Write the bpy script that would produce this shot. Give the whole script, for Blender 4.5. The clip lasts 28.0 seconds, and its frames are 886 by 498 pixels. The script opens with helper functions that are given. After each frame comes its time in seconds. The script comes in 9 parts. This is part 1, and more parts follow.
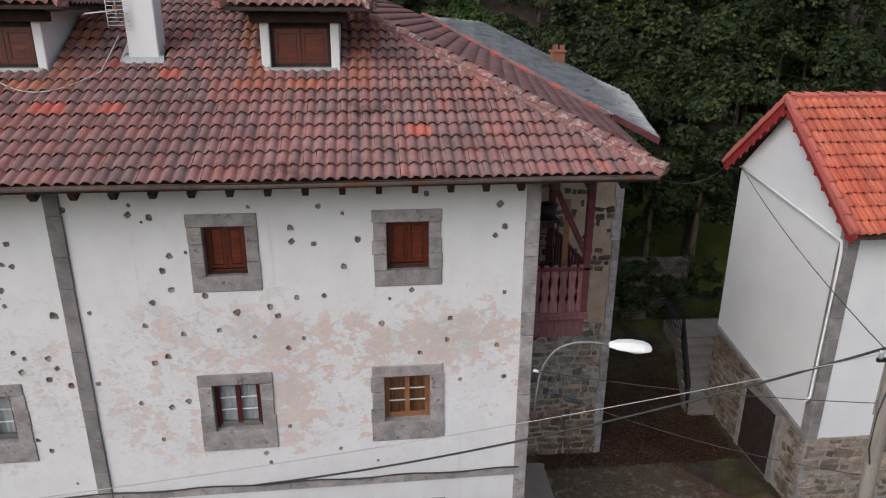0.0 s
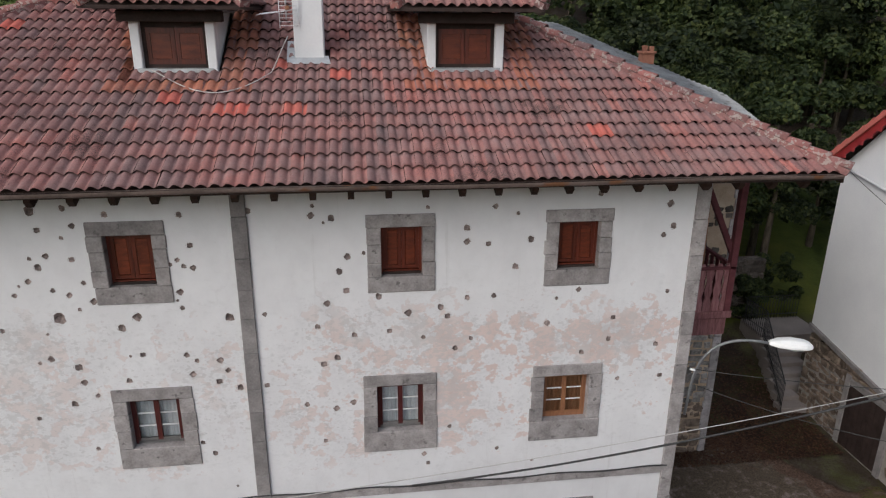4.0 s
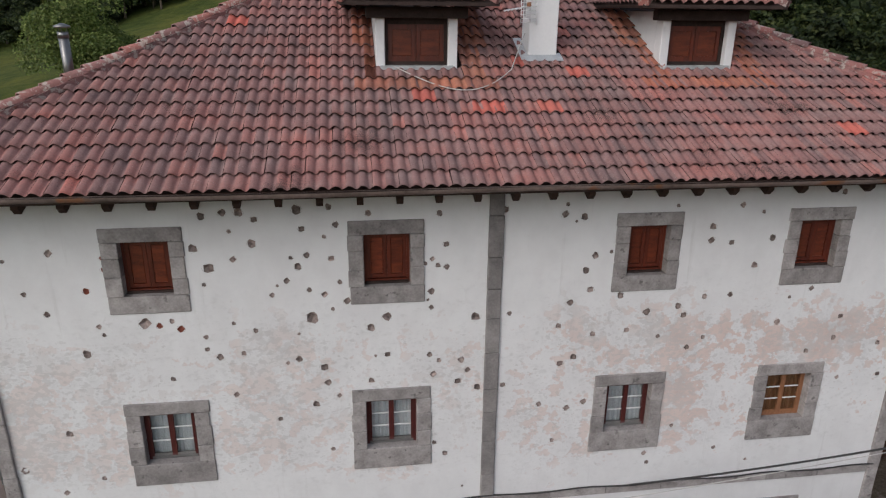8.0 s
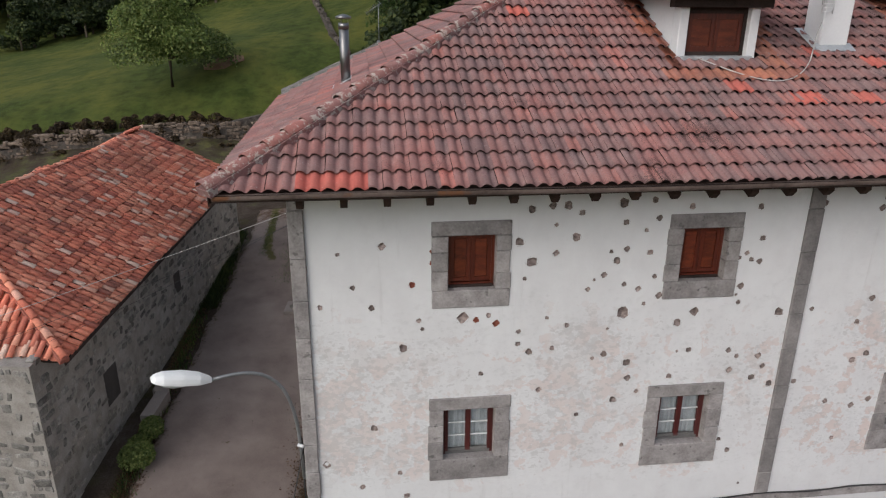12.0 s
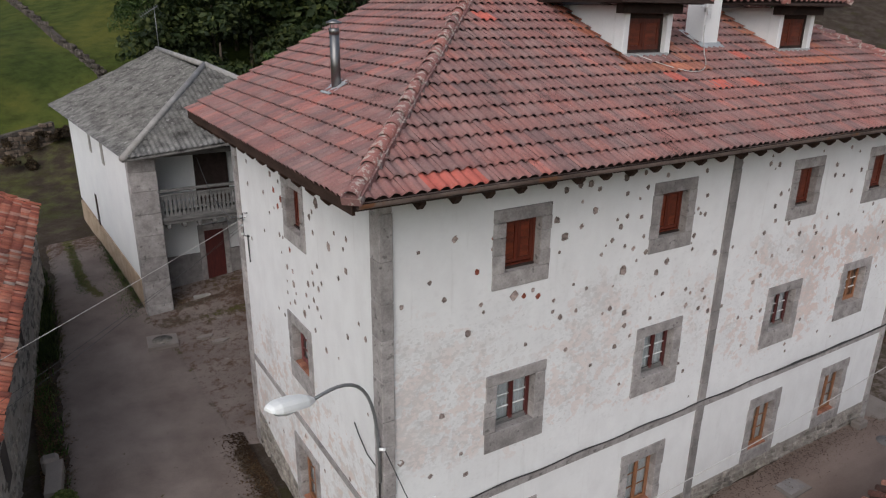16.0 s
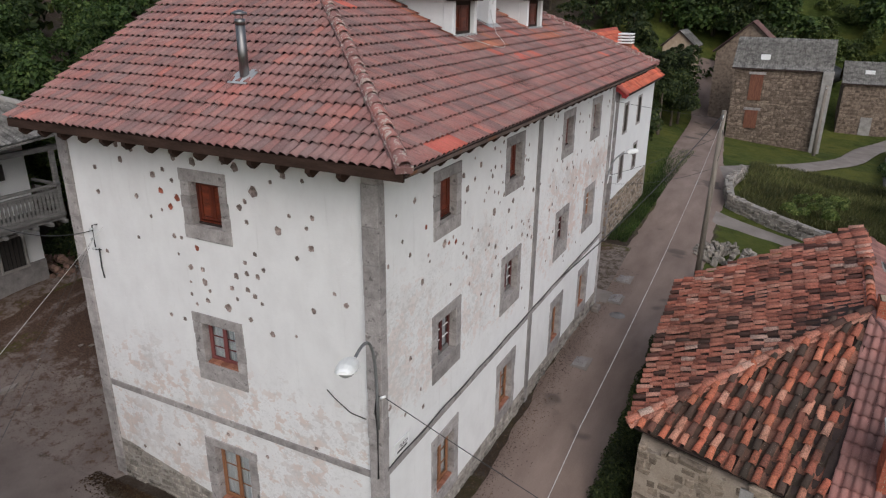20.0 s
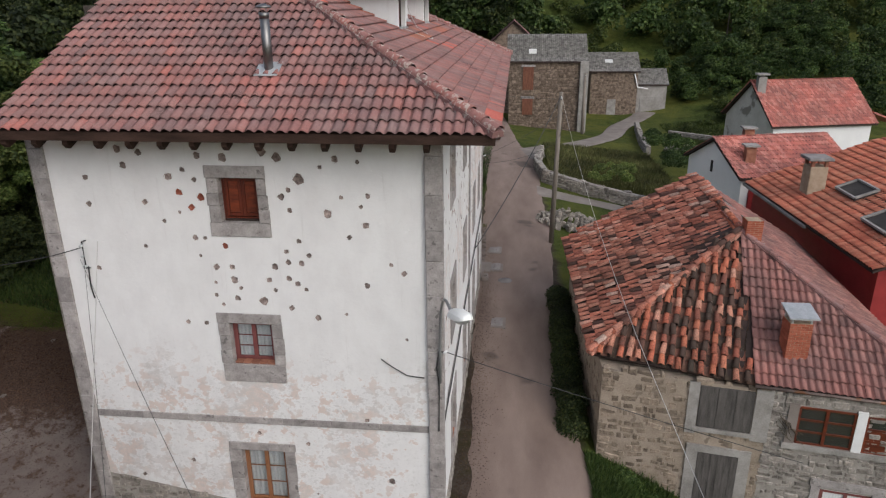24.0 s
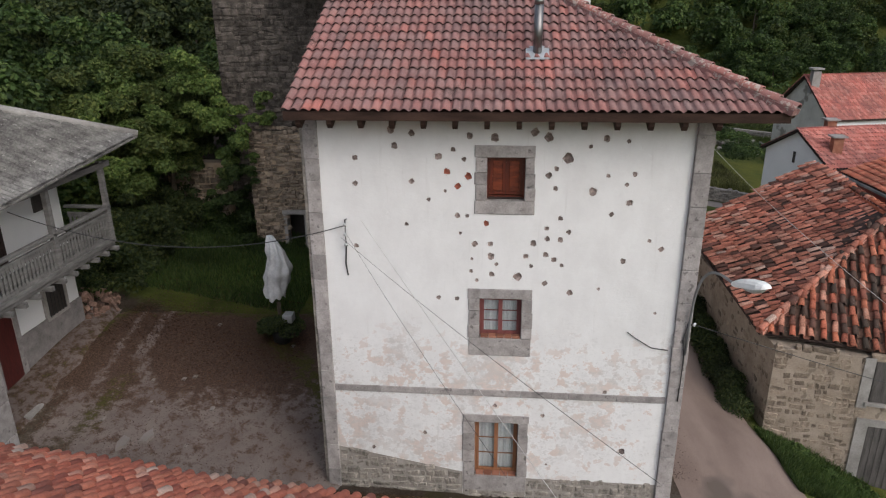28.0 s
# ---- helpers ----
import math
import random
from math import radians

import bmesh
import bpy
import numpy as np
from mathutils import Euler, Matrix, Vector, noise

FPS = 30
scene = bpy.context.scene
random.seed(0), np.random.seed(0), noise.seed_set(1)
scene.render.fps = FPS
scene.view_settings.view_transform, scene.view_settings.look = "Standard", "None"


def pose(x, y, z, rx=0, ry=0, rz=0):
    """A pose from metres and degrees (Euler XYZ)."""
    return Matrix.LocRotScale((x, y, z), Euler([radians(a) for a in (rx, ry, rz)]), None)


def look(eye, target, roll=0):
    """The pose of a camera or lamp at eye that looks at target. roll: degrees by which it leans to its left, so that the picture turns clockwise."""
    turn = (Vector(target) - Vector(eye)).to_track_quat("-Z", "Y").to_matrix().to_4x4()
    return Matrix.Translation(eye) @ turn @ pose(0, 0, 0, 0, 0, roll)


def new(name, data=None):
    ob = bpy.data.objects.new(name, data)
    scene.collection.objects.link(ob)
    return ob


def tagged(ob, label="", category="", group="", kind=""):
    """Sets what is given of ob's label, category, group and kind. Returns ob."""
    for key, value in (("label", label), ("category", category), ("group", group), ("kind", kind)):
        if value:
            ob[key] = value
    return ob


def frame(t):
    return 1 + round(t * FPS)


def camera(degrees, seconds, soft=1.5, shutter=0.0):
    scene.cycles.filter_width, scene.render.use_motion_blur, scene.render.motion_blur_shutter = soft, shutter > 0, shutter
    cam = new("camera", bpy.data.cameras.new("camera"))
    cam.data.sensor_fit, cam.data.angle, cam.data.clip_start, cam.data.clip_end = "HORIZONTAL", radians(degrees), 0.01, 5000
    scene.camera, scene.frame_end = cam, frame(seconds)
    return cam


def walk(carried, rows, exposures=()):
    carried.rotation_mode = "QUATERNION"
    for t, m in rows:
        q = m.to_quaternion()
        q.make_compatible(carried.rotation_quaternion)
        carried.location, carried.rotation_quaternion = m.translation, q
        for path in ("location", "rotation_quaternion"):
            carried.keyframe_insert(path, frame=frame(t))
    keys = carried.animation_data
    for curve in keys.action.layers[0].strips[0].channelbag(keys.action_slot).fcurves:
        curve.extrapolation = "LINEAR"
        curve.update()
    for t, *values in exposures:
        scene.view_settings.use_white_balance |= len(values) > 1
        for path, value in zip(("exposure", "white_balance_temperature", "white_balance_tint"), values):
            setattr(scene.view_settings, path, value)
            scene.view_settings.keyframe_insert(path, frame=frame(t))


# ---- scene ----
cam = camera(66.0, 28.0, 1.2)
PATH = [
    (0, (0.019, 0.18, 13.207), (0.237, 2.056, 12.549), 0.4),
    (0.5, (-0.377, 0.188, 13.183), (-0.154, 2.064, 12.528), 0.3),
    (1, (-0.799, 0.231, 13.142), (-0.572, 2.108, 12.489), 0.4),
    (1.5, (-1.289, 0.262, 13.12), (-1.053, 2.138, 12.468), 0.4),
    (2, (-1.768, 0.317, 13.1), (-1.527, 2.192, 12.447), 0.5),
    (2.5, (-2.241, 0.328, 13.085), (-1.996, 2.204, 12.436), 0.5),
    (3, (-2.757, 0.373, 13.076), (-2.504, 2.249, 12.43), 0.5),
    (3.5, (-3.205, 0.475, 13.114), (-2.951, 2.35, 12.465), 0.5),
    (5.5, (-4.988, 0.775, 13.227), (-4.764, 2.649, 12.565), 0.3),
    (6, (-5.6, 0.844, 13.203), (-5.373, 2.719, 12.544), 0.3),
    (6.5, (-6.239, 0.934, 13.177), (-6.007, 2.809, 12.519), 0.3),
    (7, (-6.925, 1.021, 13.139), (-6.685, 2.897, 12.486), 0.4),
    (7.5, (-7.637, 1.166, 13.136), (-7.389, 3.038, 12.479), 0.5),
    (8, (-8.415, 1.302, 13.116), (-8.153, 3.172, 12.455), 0.6),
    (8.5, (-9.165, 1.434, 13.132), (-8.894, 3.3, 12.466), 0.7),
    (9, (-9.881, 1.561, 13.149), (-9.606, 3.424, 12.477), 0.8),
    (9.5, (-10.543, 1.68, 13.171), (-10.274, 3.541, 12.49), 0.8),
    (10, (-11.29, 1.794, 13.151), (-11.015, 3.654, 12.466), 0.9),
    (10.5, (-11.937, 1.876, 13.025), (-11.666, 3.74, 12.354), 0.7),
    (11, (-12.632, 1.958, 12.956), (-12.368, 3.826, 12.292), 0.7),
    (11.5, (-13.195, 2.07, 12.974), (-12.956, 3.939, 12.302), 0.5),
    (12, (-13.872, 2.167, 13.009), (-13.645, 4.034, 12.331), 0.4),
    (12.5, (-14.639, 2.311, 13.024), (-14.406, 4.177, 12.345), 0.3),
    (14.5, (-17.714, 2.878, 12.985), (-17.174, 4.685, 12.321), 0.6),
    (15, (-18.435, 3.026, 12.988), (-17.78, 4.796, 12.325), 0.7),
    (15.5, (-19.131, 3.187, 13.012), (-18.275, 4.867, 12.346), 0.8),
    (16, (-19.875, 3.369, 13.012), (-18.88, 4.972, 12.348), 0.7),
    (16.5, (-20.614, 3.563, 13.007), (-19.566, 5.131, 12.343), 0.7),
    (17, (-21.316, 3.801, 13.019), (-20.183, 5.308, 12.352), 0.6),
    (17.5, (-22.063, 4.113, 13.032), (-20.833, 5.542, 12.362), 0.6),
    (18, (-22.8, 4.492, 13.045), (-21.469, 5.824, 12.372), 0.6),
    (18.5, (-23.545, 4.938, 13.024), (-22.115, 6.165, 12.352), 0.5),
    (19, (-24.268, 5.401, 13.007), (-22.751, 6.518, 12.334), 0.4),
    (19.5, (-24.883, 5.924, 13.058), (-23.285, 6.911, 12.372), 0.5),
    (20, (-25.459, 6.478, 13.125), (-23.784, 7.318, 12.426), 0.6),
    (20.5, (-25.967, 6.939, 13.188), (-24.229, 7.63, 12.478), 0.6),
    (21, (-26.421, 7.521, 13.1), (-24.623, 8.042, 12.397), 0.8),
    (21.5, (-26.892, 8.119, 13.043), (-25.051, 8.464, 12.341), 0.5),
    (23.5, (-28.555, 10.795, 12.773), (-26.683, 10.993, 12.096), -0.5),
    (24, (-28.86, 11.57, 12.767), (-26.989, 11.769, 12.089), -0.5),
    (24.5, (-29.117, 12.406, 12.755), (-27.246, 12.604, 12.074), -0.4),
    (25, (-29.317, 13.241, 12.706), (-27.446, 13.435, 12.026), -0.4),
    (25.5, (-29.519, 14.015, 12.678), (-27.648, 14.208, 11.997), -0.4),
    (26, (-29.674, 14.763, 12.671), (-27.803, 14.954, 11.988), -0.4),
    (26.5, (-29.835, 15.489, 12.64), (-27.963, 15.669, 11.959), -0.4),
    (27, (-29.959, 16.219, 12.623), (-28.088, 16.398, 11.941), -0.4),
    (27.5, (-30.071, 16.906, 12.599), (-28.2, 17.083, 11.916), -0.4),
    (28, (-30.231, 17.527, 12.564), (-28.359, 17.705, 11.882), -0.5),
]
walk(cam, [(t, look(eye, target, roll)) for t, eye, target, roll in PATH], exposures=[(0, 0.24, 6150, 10), (8, 0.06, 6150, 10), (12, 0.2, 6200, 10), (17, 0.05, 6150, 10), (21, 0.14, 6200, 10), (24, 0.22, 6250, 10), (28, 0.3, 6250, 10)])

# ---- world, sun, exposure ----
world = bpy.data.worlds.new("overcast_sky")
scene.world = world
world.use_nodes = True
wn, wl = world.node_tree.nodes, world.node_tree.links
sky = wn.new("ShaderNodeTexSky")
sky.sky_type = "NISHITA"
sky.sun_disc = False
sky.sun_elevation, sky.sun_rotation = radians(38), radians(228)
sky.dust_density, sky.air_density = 4.0, 1.2
grey_sky = wn.new("ShaderNodeHueSaturation")
grey_sky.inputs["Saturation"].default_value = 0.55
wl.new(sky.outputs[0], grey_sky.inputs["Color"])
wl.new(grey_sky.outputs[0], wn["Background"].inputs["Color"])
wn["Background"].inputs["Strength"].default_value = 0.15
sun_data = bpy.data.lights.new("sun", "SUN")
sun_data.energy, sun_data.angle, sun_data.color = 0.55, radians(90), (1.0, 0.98, 0.97)
sun = new("sun", sun_data)
sun.matrix_world = look((-52, -27, 55), (-5, 15, 5))


# ---- mesh helpers ----
def box(bm, x0, x1, y0, y1, z0, z1, bevel=0.0):
    vs = [bm.verts.new(p) for p in ((x0, y0, z0), (x1, y0, z0), (x1, y1, z0), (x0, y1, z0), (x0, y0, z1), (x1, y0, z1), (x1, y1, z1), (x0, y1, z1))]
    fs = [bm.faces.new([vs[i] for i in q]) for q in ((3, 2, 1, 0), (4, 5, 6, 7), (0, 1, 5, 4), (1, 2, 6, 5), (2, 3, 7, 6), (3, 0, 4, 7))]
    if bevel:
        es = list({e for f in fs for e in f.edges})
        bmesh.ops.bevel(bm, geom=es, offset=bevel, segments=1, affect="EDGES", profile=0.5)
    return bm


def new_box(*a, bevel=0.0):
    return box(bmesh.new(), *a, bevel=bevel)


def prism(bm, ring, lift):
    """A closed solid from a ring of points and a vector to push it along."""
    lift = Vector(lift)
    lo = [bm.verts.new(p) for p in ring]
    hi = [bm.verts.new(Vector(p) + lift) for p in ring]
    n = len(ring)
    bm.faces.new(lo[::-1])
    bm.faces.new(hi)
    for i in range(n):
        bm.faces.new((lo[i], lo[(i + 1) % n], hi[(i + 1) % n], hi[i]))
    bmesh.ops.recalc_face_normals(bm, faces=bm.faces[:])
    return bm


def beam(bm, a, b, w, h, up=(0, 0, 1)):
    """A squared bar from a to b."""
    a, b = Vector(a), Vector(b)
    d = (b - a).normalized()
    side = d.cross(Vector(up))
    side = (side.normalized() if side.length > 1e-4 else Vector((1, 0, 0))) * (w / 2)
    top = side.cross(d).normalized() * (h / 2)
    prism(bm, [a - side - top, a + side - top, a + side + top, a - side + top], b - a)
    return bm


def tube(bm, pts, r, n=8, cap=True):
    """A round bar along points; r is one radius or one for each point."""
    pts = [Vector(p) for p in pts]
    rings = []
    for i, p in enumerate(pts):
        d = (pts[min(i + 1, len(pts) - 1)] - pts[max(i - 1, 0)]).normalized()
        side = d.cross(Vector((0, 0, 1)))
        side = side.normalized() if side.length > 1e-3 else Vector((1, 0, 0))
        top = side.cross(d)
        rr = r[i] if isinstance(r, (list, tuple)) else r
        rings.append([bm.verts.new(p + rr * (math.cos(2 * math.pi * k / n) * side + math.sin(2 * math.pi * k / n) * top)) for k in range(n)])
    for a, b in zip(rings, rings[1:]):
        for k in range(n):
            bm.faces.new((a[k], a[(k + 1) % n], b[(k + 1) % n], b[k]))
    if cap:
        bm.faces.new(rings[0][::-1])
        bm.faces.new(rings[-1])
    for f in bm.faces:
        f.smooth = True
    return bm


def mesh_from(name, verts, faces, mat=None, smooth=False):
    me = bpy.data.meshes.new(name)
    me.from_pydata([tuple(v) for v in verts] if not isinstance(verts, np.ndarray) else verts.tolist(), [], faces if isinstance(faces, list) else faces.tolist())
    if mat:
        me.materials.append(mat)
    if smooth:
        me.polygons.foreach_set("use_smooth", [True] * len(me.polygons))
    me.update()
    return me


PLACE = {}


def thing(name, at, label, category, group="", kind=""):
    """A top-level Empty at the base of a thing."""
    ob = new(name)
    ob.empty_display_size = 0.1
    ob.location = at
    PLACE[ob.name] = Vector(at)
    return tagged(ob, label, category, group, kind)


def part(name, bm, mat, parent=None, label="", smooth=None):
    """Links a bmesh or mesh, built in world places, as one object under a thing or a part."""
    base = PLACE[parent.name] if parent else Vector((0, 0, 0))
    if isinstance(bm, bmesh.types.BMesh):
        me = bpy.data.meshes.new(name)
        bm.normal_update()
        bm.to_mesh(me)
        bm.free()
        if mat:
            me.materials.append(mat)
    else:
        me = bm
        if mat and not me.materials:
            me.materials.append(mat)
    if base.length:
        me.transform(Matrix.Translation(-base))
    if smooth:
        me.polygons.foreach_set("use_smooth", [True] * len(me.polygons))
    ob = new(name, me)
    PLACE[ob.name] = base
    if parent:
        ob.parent = parent
    return tagged(ob, label)


def solo(name, bm, mat, label, category, kind="", group=""):
    """A thing or piece of the setting that is a single mesh."""
    return tagged(part(name, bm, mat), label, category, group, kind)


def smoothstep(a, b, x):
    t = np.clip((x - a) / (b - a), 0, 1)
    return t * t * (3 - 2 * t)


def leaf_cloud(centres, radii, count, size, seed, squash=0.8):
    """Small folded leaves scattered over lumpy crowns; returns vertices and faces."""
    r = np.random.default_rng(seed)
    c, rad = np.asarray(centres, float), np.asarray(radii, float)
    pick = r.choice(len(c), count, p=rad ** 2 / (rad ** 2).sum())
    d = r.normal(size=(count, 3))
    d /= np.linalg.norm(d, axis=1, keepdims=True)
    d[:, 2] = np.where(d[:, 2] < -0.35, -d[:, 2], d[:, 2])
    depth = r.uniform(0.55, 1.08, count) ** 0.6
    p = c[pick] + d * (rad[pick] * depth)[:, None] * np.array([1, 1, squash])
    nrm = d * 0.7 + r.normal(size=(count, 3)) * 0.6 + np.array([0, 0, 0.5])
    nrm /= np.linalg.norm(nrm, axis=1, keepdims=True)
    a = np.cross(nrm, r.normal(size=(count, 3)))
    a /= np.linalg.norm(a, axis=1, keepdims=True)
    b = np.cross(nrm, a)
    s = size * r.uniform(0.6, 1.35, count)[:, None]
    v = np.stack([p - a * s * 0.5, p + b * s * 0.32 + nrm * s * 0.08, p + a * s * 0.5, p - b * s * 0.32 + nrm * s * 0.08], 1)
    k = np.arange(count)[:, None] * 4
    return v.reshape(-1, 3), np.hstack([k, k + 1, k + 2, k + 3])


# ---- materials ----
def mat(name, rough=0.8, metal=0.0):
    m = bpy.data.materials.new(name)
    m.use_nodes = True
    b = m.node_tree.nodes["Principled BSDF"]
    b.inputs["Roughness"].default_value = rough
    b.inputs["Metallic"].default_value = metal
    if not metal and rough > 0.6:
        b.inputs["Specular IOR Level"].default_value = 0.15
    return m, m.node_tree.nodes, m.node_tree.links, b


def node(ns, kind, **values):
    n = ns.new(kind)
    for k, v in values.items():
        n.inputs[k.replace("_", " ")].default_value = v
    return n


def ramp(ns, ls, source, stops):
    r = ns.new("ShaderNodeValToRGB")
    e = r.color_ramp.elements
    while len(e) < len(stops):
        e.new(0.5)
    for el, (p, c) in zip(e, stops):
        el.position, el.color = p, (*c, 1) if len(c) == 3 else c
    ls.new(source, r.inputs[0])
    return r.outputs[0]


def mix(ns, ls, fac, a, b, how="MIX"):
    m = ns.new("ShaderNodeMix")
    m.data_type, m.blend_type = "RGBA", how
    for sock, v in ((m.inputs[0], fac), (m.inputs[6], a), (m.inputs[7], b)):
        if isinstance(v, (int, float)):
            sock.default_value = v
        elif isinstance(v, tuple):
            sock.default_value = (*v, 1)
        else:
            ls.new(v, sock)
    return m.outputs[2]


def calc(ns, ls, how, a, b=0.0, clamp=False):
    m = ns.new("ShaderNodeMath")
    m.operation, m.use_clamp = how, clamp
    for sock, v in zip(m.inputs, (a, b)):
        if isinstance(v, (int, float)):
            sock.default_value = v
        else:
            ls.new(v, sock)
    return m.outputs[0]


def world_noise(ns, ls, scale, detail=4, rough=0.55, stretch=None, geo=None):
    geo = geo or ns.new("ShaderNodeNewGeometry")
    src = geo.outputs["Position"]
    if stretch:
        mp = ns.new("ShaderNodeMapping")
        mp.inputs["Scale"].default_value = stretch
        ls.new(src, mp.inputs["Vector"])
        src = mp.outputs[0]
    n = node(ns, "ShaderNodeTexNoise", Scale=scale, Detail=detail, Roughness=rough)
    ls.new(src, n.inputs["Vector"])
    return n.outputs["Fac"]


def bump(ns, ls, bsdf, height, strength=0.4, distance=0.02):
    b = node(ns, "ShaderNodeBump", Strength=strength, Distance=distance)
    ls.new(height, b.inputs["Height"])
    ls.new(b.outputs[0], bsdf.inputs["Normal"])


def stain_mat(name, a, b, scale=3.0, rough=0.85, fine=30.0, depth=0.3, distance=0.01, metal=0.0, spread=0.0, island=False, stretch=None, spots=None):
    """A surface of two colours mixed by noise at two scales, with relief; spread shifts each piece's brightness at random."""
    m, ns, ls, bs = mat(name, rough, metal)
    geo = ns.new("ShaderNodeNewGeometry")
    big = world_noise(ns, ls, scale, 5, 0.6, stretch, geo)
    small = world_noise(ns, ls, fine, 4, 0.65, stretch, geo)
    f = calc(ns, ls, "ADD", calc(ns, ls, "MULTIPLY", big, 0.65), calc(ns, ls, "MULTIPLY", small, 0.35))
    col = ramp(ns, ls, f, [(0.36, a), (0.64, b)])
    if spots:
        s = ramp(ns, ls, world_noise(ns, ls, spots[1], 3, 0.6, None, geo), [(spots[2], (0, 0, 0)), (spots[2] + 0.06, (1, 1, 1))])
        col = mix(ns, ls, s, col, spots[0])
    if spread:
        rnd = geo.outputs["Random Per Island"] if island else ns.new("ShaderNodeObjectInfo").outputs["Random"]
        g = calc(ns, ls, "ADD", calc(ns, ls, "MULTIPLY", rnd, 2 * spread), 1 - spread)
        cmb = ns.new("ShaderNodeCombineColor")
        for i in range(3):
            ls.new(g, cmb.inputs[i])
        col = mix(ns, ls, 1.0, col, cmb.outputs[0], "MULTIPLY")
    ls.new(col, bs.inputs["Base Color"])
    bump(ns, ls, bs, calc(ns, ls, "ADD", big, small), depth, distance)
    return m


def tile_mat(name, stops, island, dirt=(0.06, 0.05, 0.045), amount=0.5, lichen=0.0, wash=0.0):
    """Fired clay: each tile takes its own tone from stops, with dark weathering and pale lichen specks."""
    m, ns, ls, bs = mat(name, 0.85)
    geo = ns.new("ShaderNodeNewGeometry")
    rnd = geo.outputs["Random Per Island"] if island else ns.new("ShaderNodeObjectInfo").outputs["Random"]
    col = ramp(ns, ls, rnd, stops)
    fine = world_noise(ns, ls, 22, 5, 0.7, None, geo)
    big = world_noise(ns, ls, 0.7, 4, 0.6, None, geo)
    f = calc(ns, ls, "MULTIPLY", ramp(ns, ls, calc(ns, ls, "ADD", calc(ns, ls, "MULTIPLY", fine, 0.6), calc(ns, ls, "MULTIPLY", big, 0.4)), [(0.42, (0, 0, 0)), (0.66, (1, 1, 1))]), amount)
    warm = ramp(ns, ls, world_noise(ns, ls, 0.45, 5, 0.65, None, geo), [(0.36, (0.82, 0.9, 0.92)), (0.5, (1, 1, 1)), (0.68, (1.15, 0.98, 0.95))])
    col = mix(ns, ls, 1.0, col, warm, "MULTIPLY")
    col = mix(ns, ls, f, col, dirt)
    specks = ramp(ns, ls, world_noise(ns, ls, 30, 2, 0.5, None, geo), [(0.70, (0, 0, 0)), (0.73, (1, 1, 1))])
    col = mix(ns, ls, calc(ns, ls, "MULTIPLY", specks, 0.45), col, (0.45, 0.40, 0.37))
    if wash:
        pale = ramp(ns, ls, calc(ns, ls, "ADD", calc(ns, ls, "MULTIPLY", world_noise(ns, ls, 1.6, 4, 0.6, None, geo), 0.55), calc(ns, ls, "MULTIPLY", world_noise(ns, ls, 45, 3, 0.7, None, geo), 0.45)), [(0.46, (0, 0, 0)), (0.62, (1, 1, 1))])
        col = mix(ns, ls, calc(ns, ls, "MULTIPLY", pale, wash), col, (0.33, 0.232, 0.218))
        moss = ramp(ns, ls, calc(ns, ls, "ADD", calc(ns, ls, "MULTIPLY", world_noise(ns, ls, 0.9, 3, 0.6, None, geo), 0.6), calc(ns, ls, "MULTIPLY", world_noise(ns, ls, 60, 2, 0.6, None, geo), 0.4)), [(0.60, (0, 0, 0)), (0.64, (1, 1, 1))])
        col = mix(ns, ls, calc(ns, ls, "MULTIPLY", moss, 0.8), col, (0.055, 0.045, 0.042))
    if lichen:
        sp = ramp(ns, ls, world_noise(ns, ls, 9, 4, 0.7, None, geo), [(0.66 - lichen, (0, 0, 0)), (0.70 - lichen, (1, 1, 1))])
        col = mix(ns, ls, calc(ns, ls, "MULTIPLY", sp, 0.6), col, (0.42, 0.40, 0.36))
    ls.new(col, bs.inputs["Base Color"])
    bump(ns, ls, bs, fine, 0.35, 0.008)
    return m


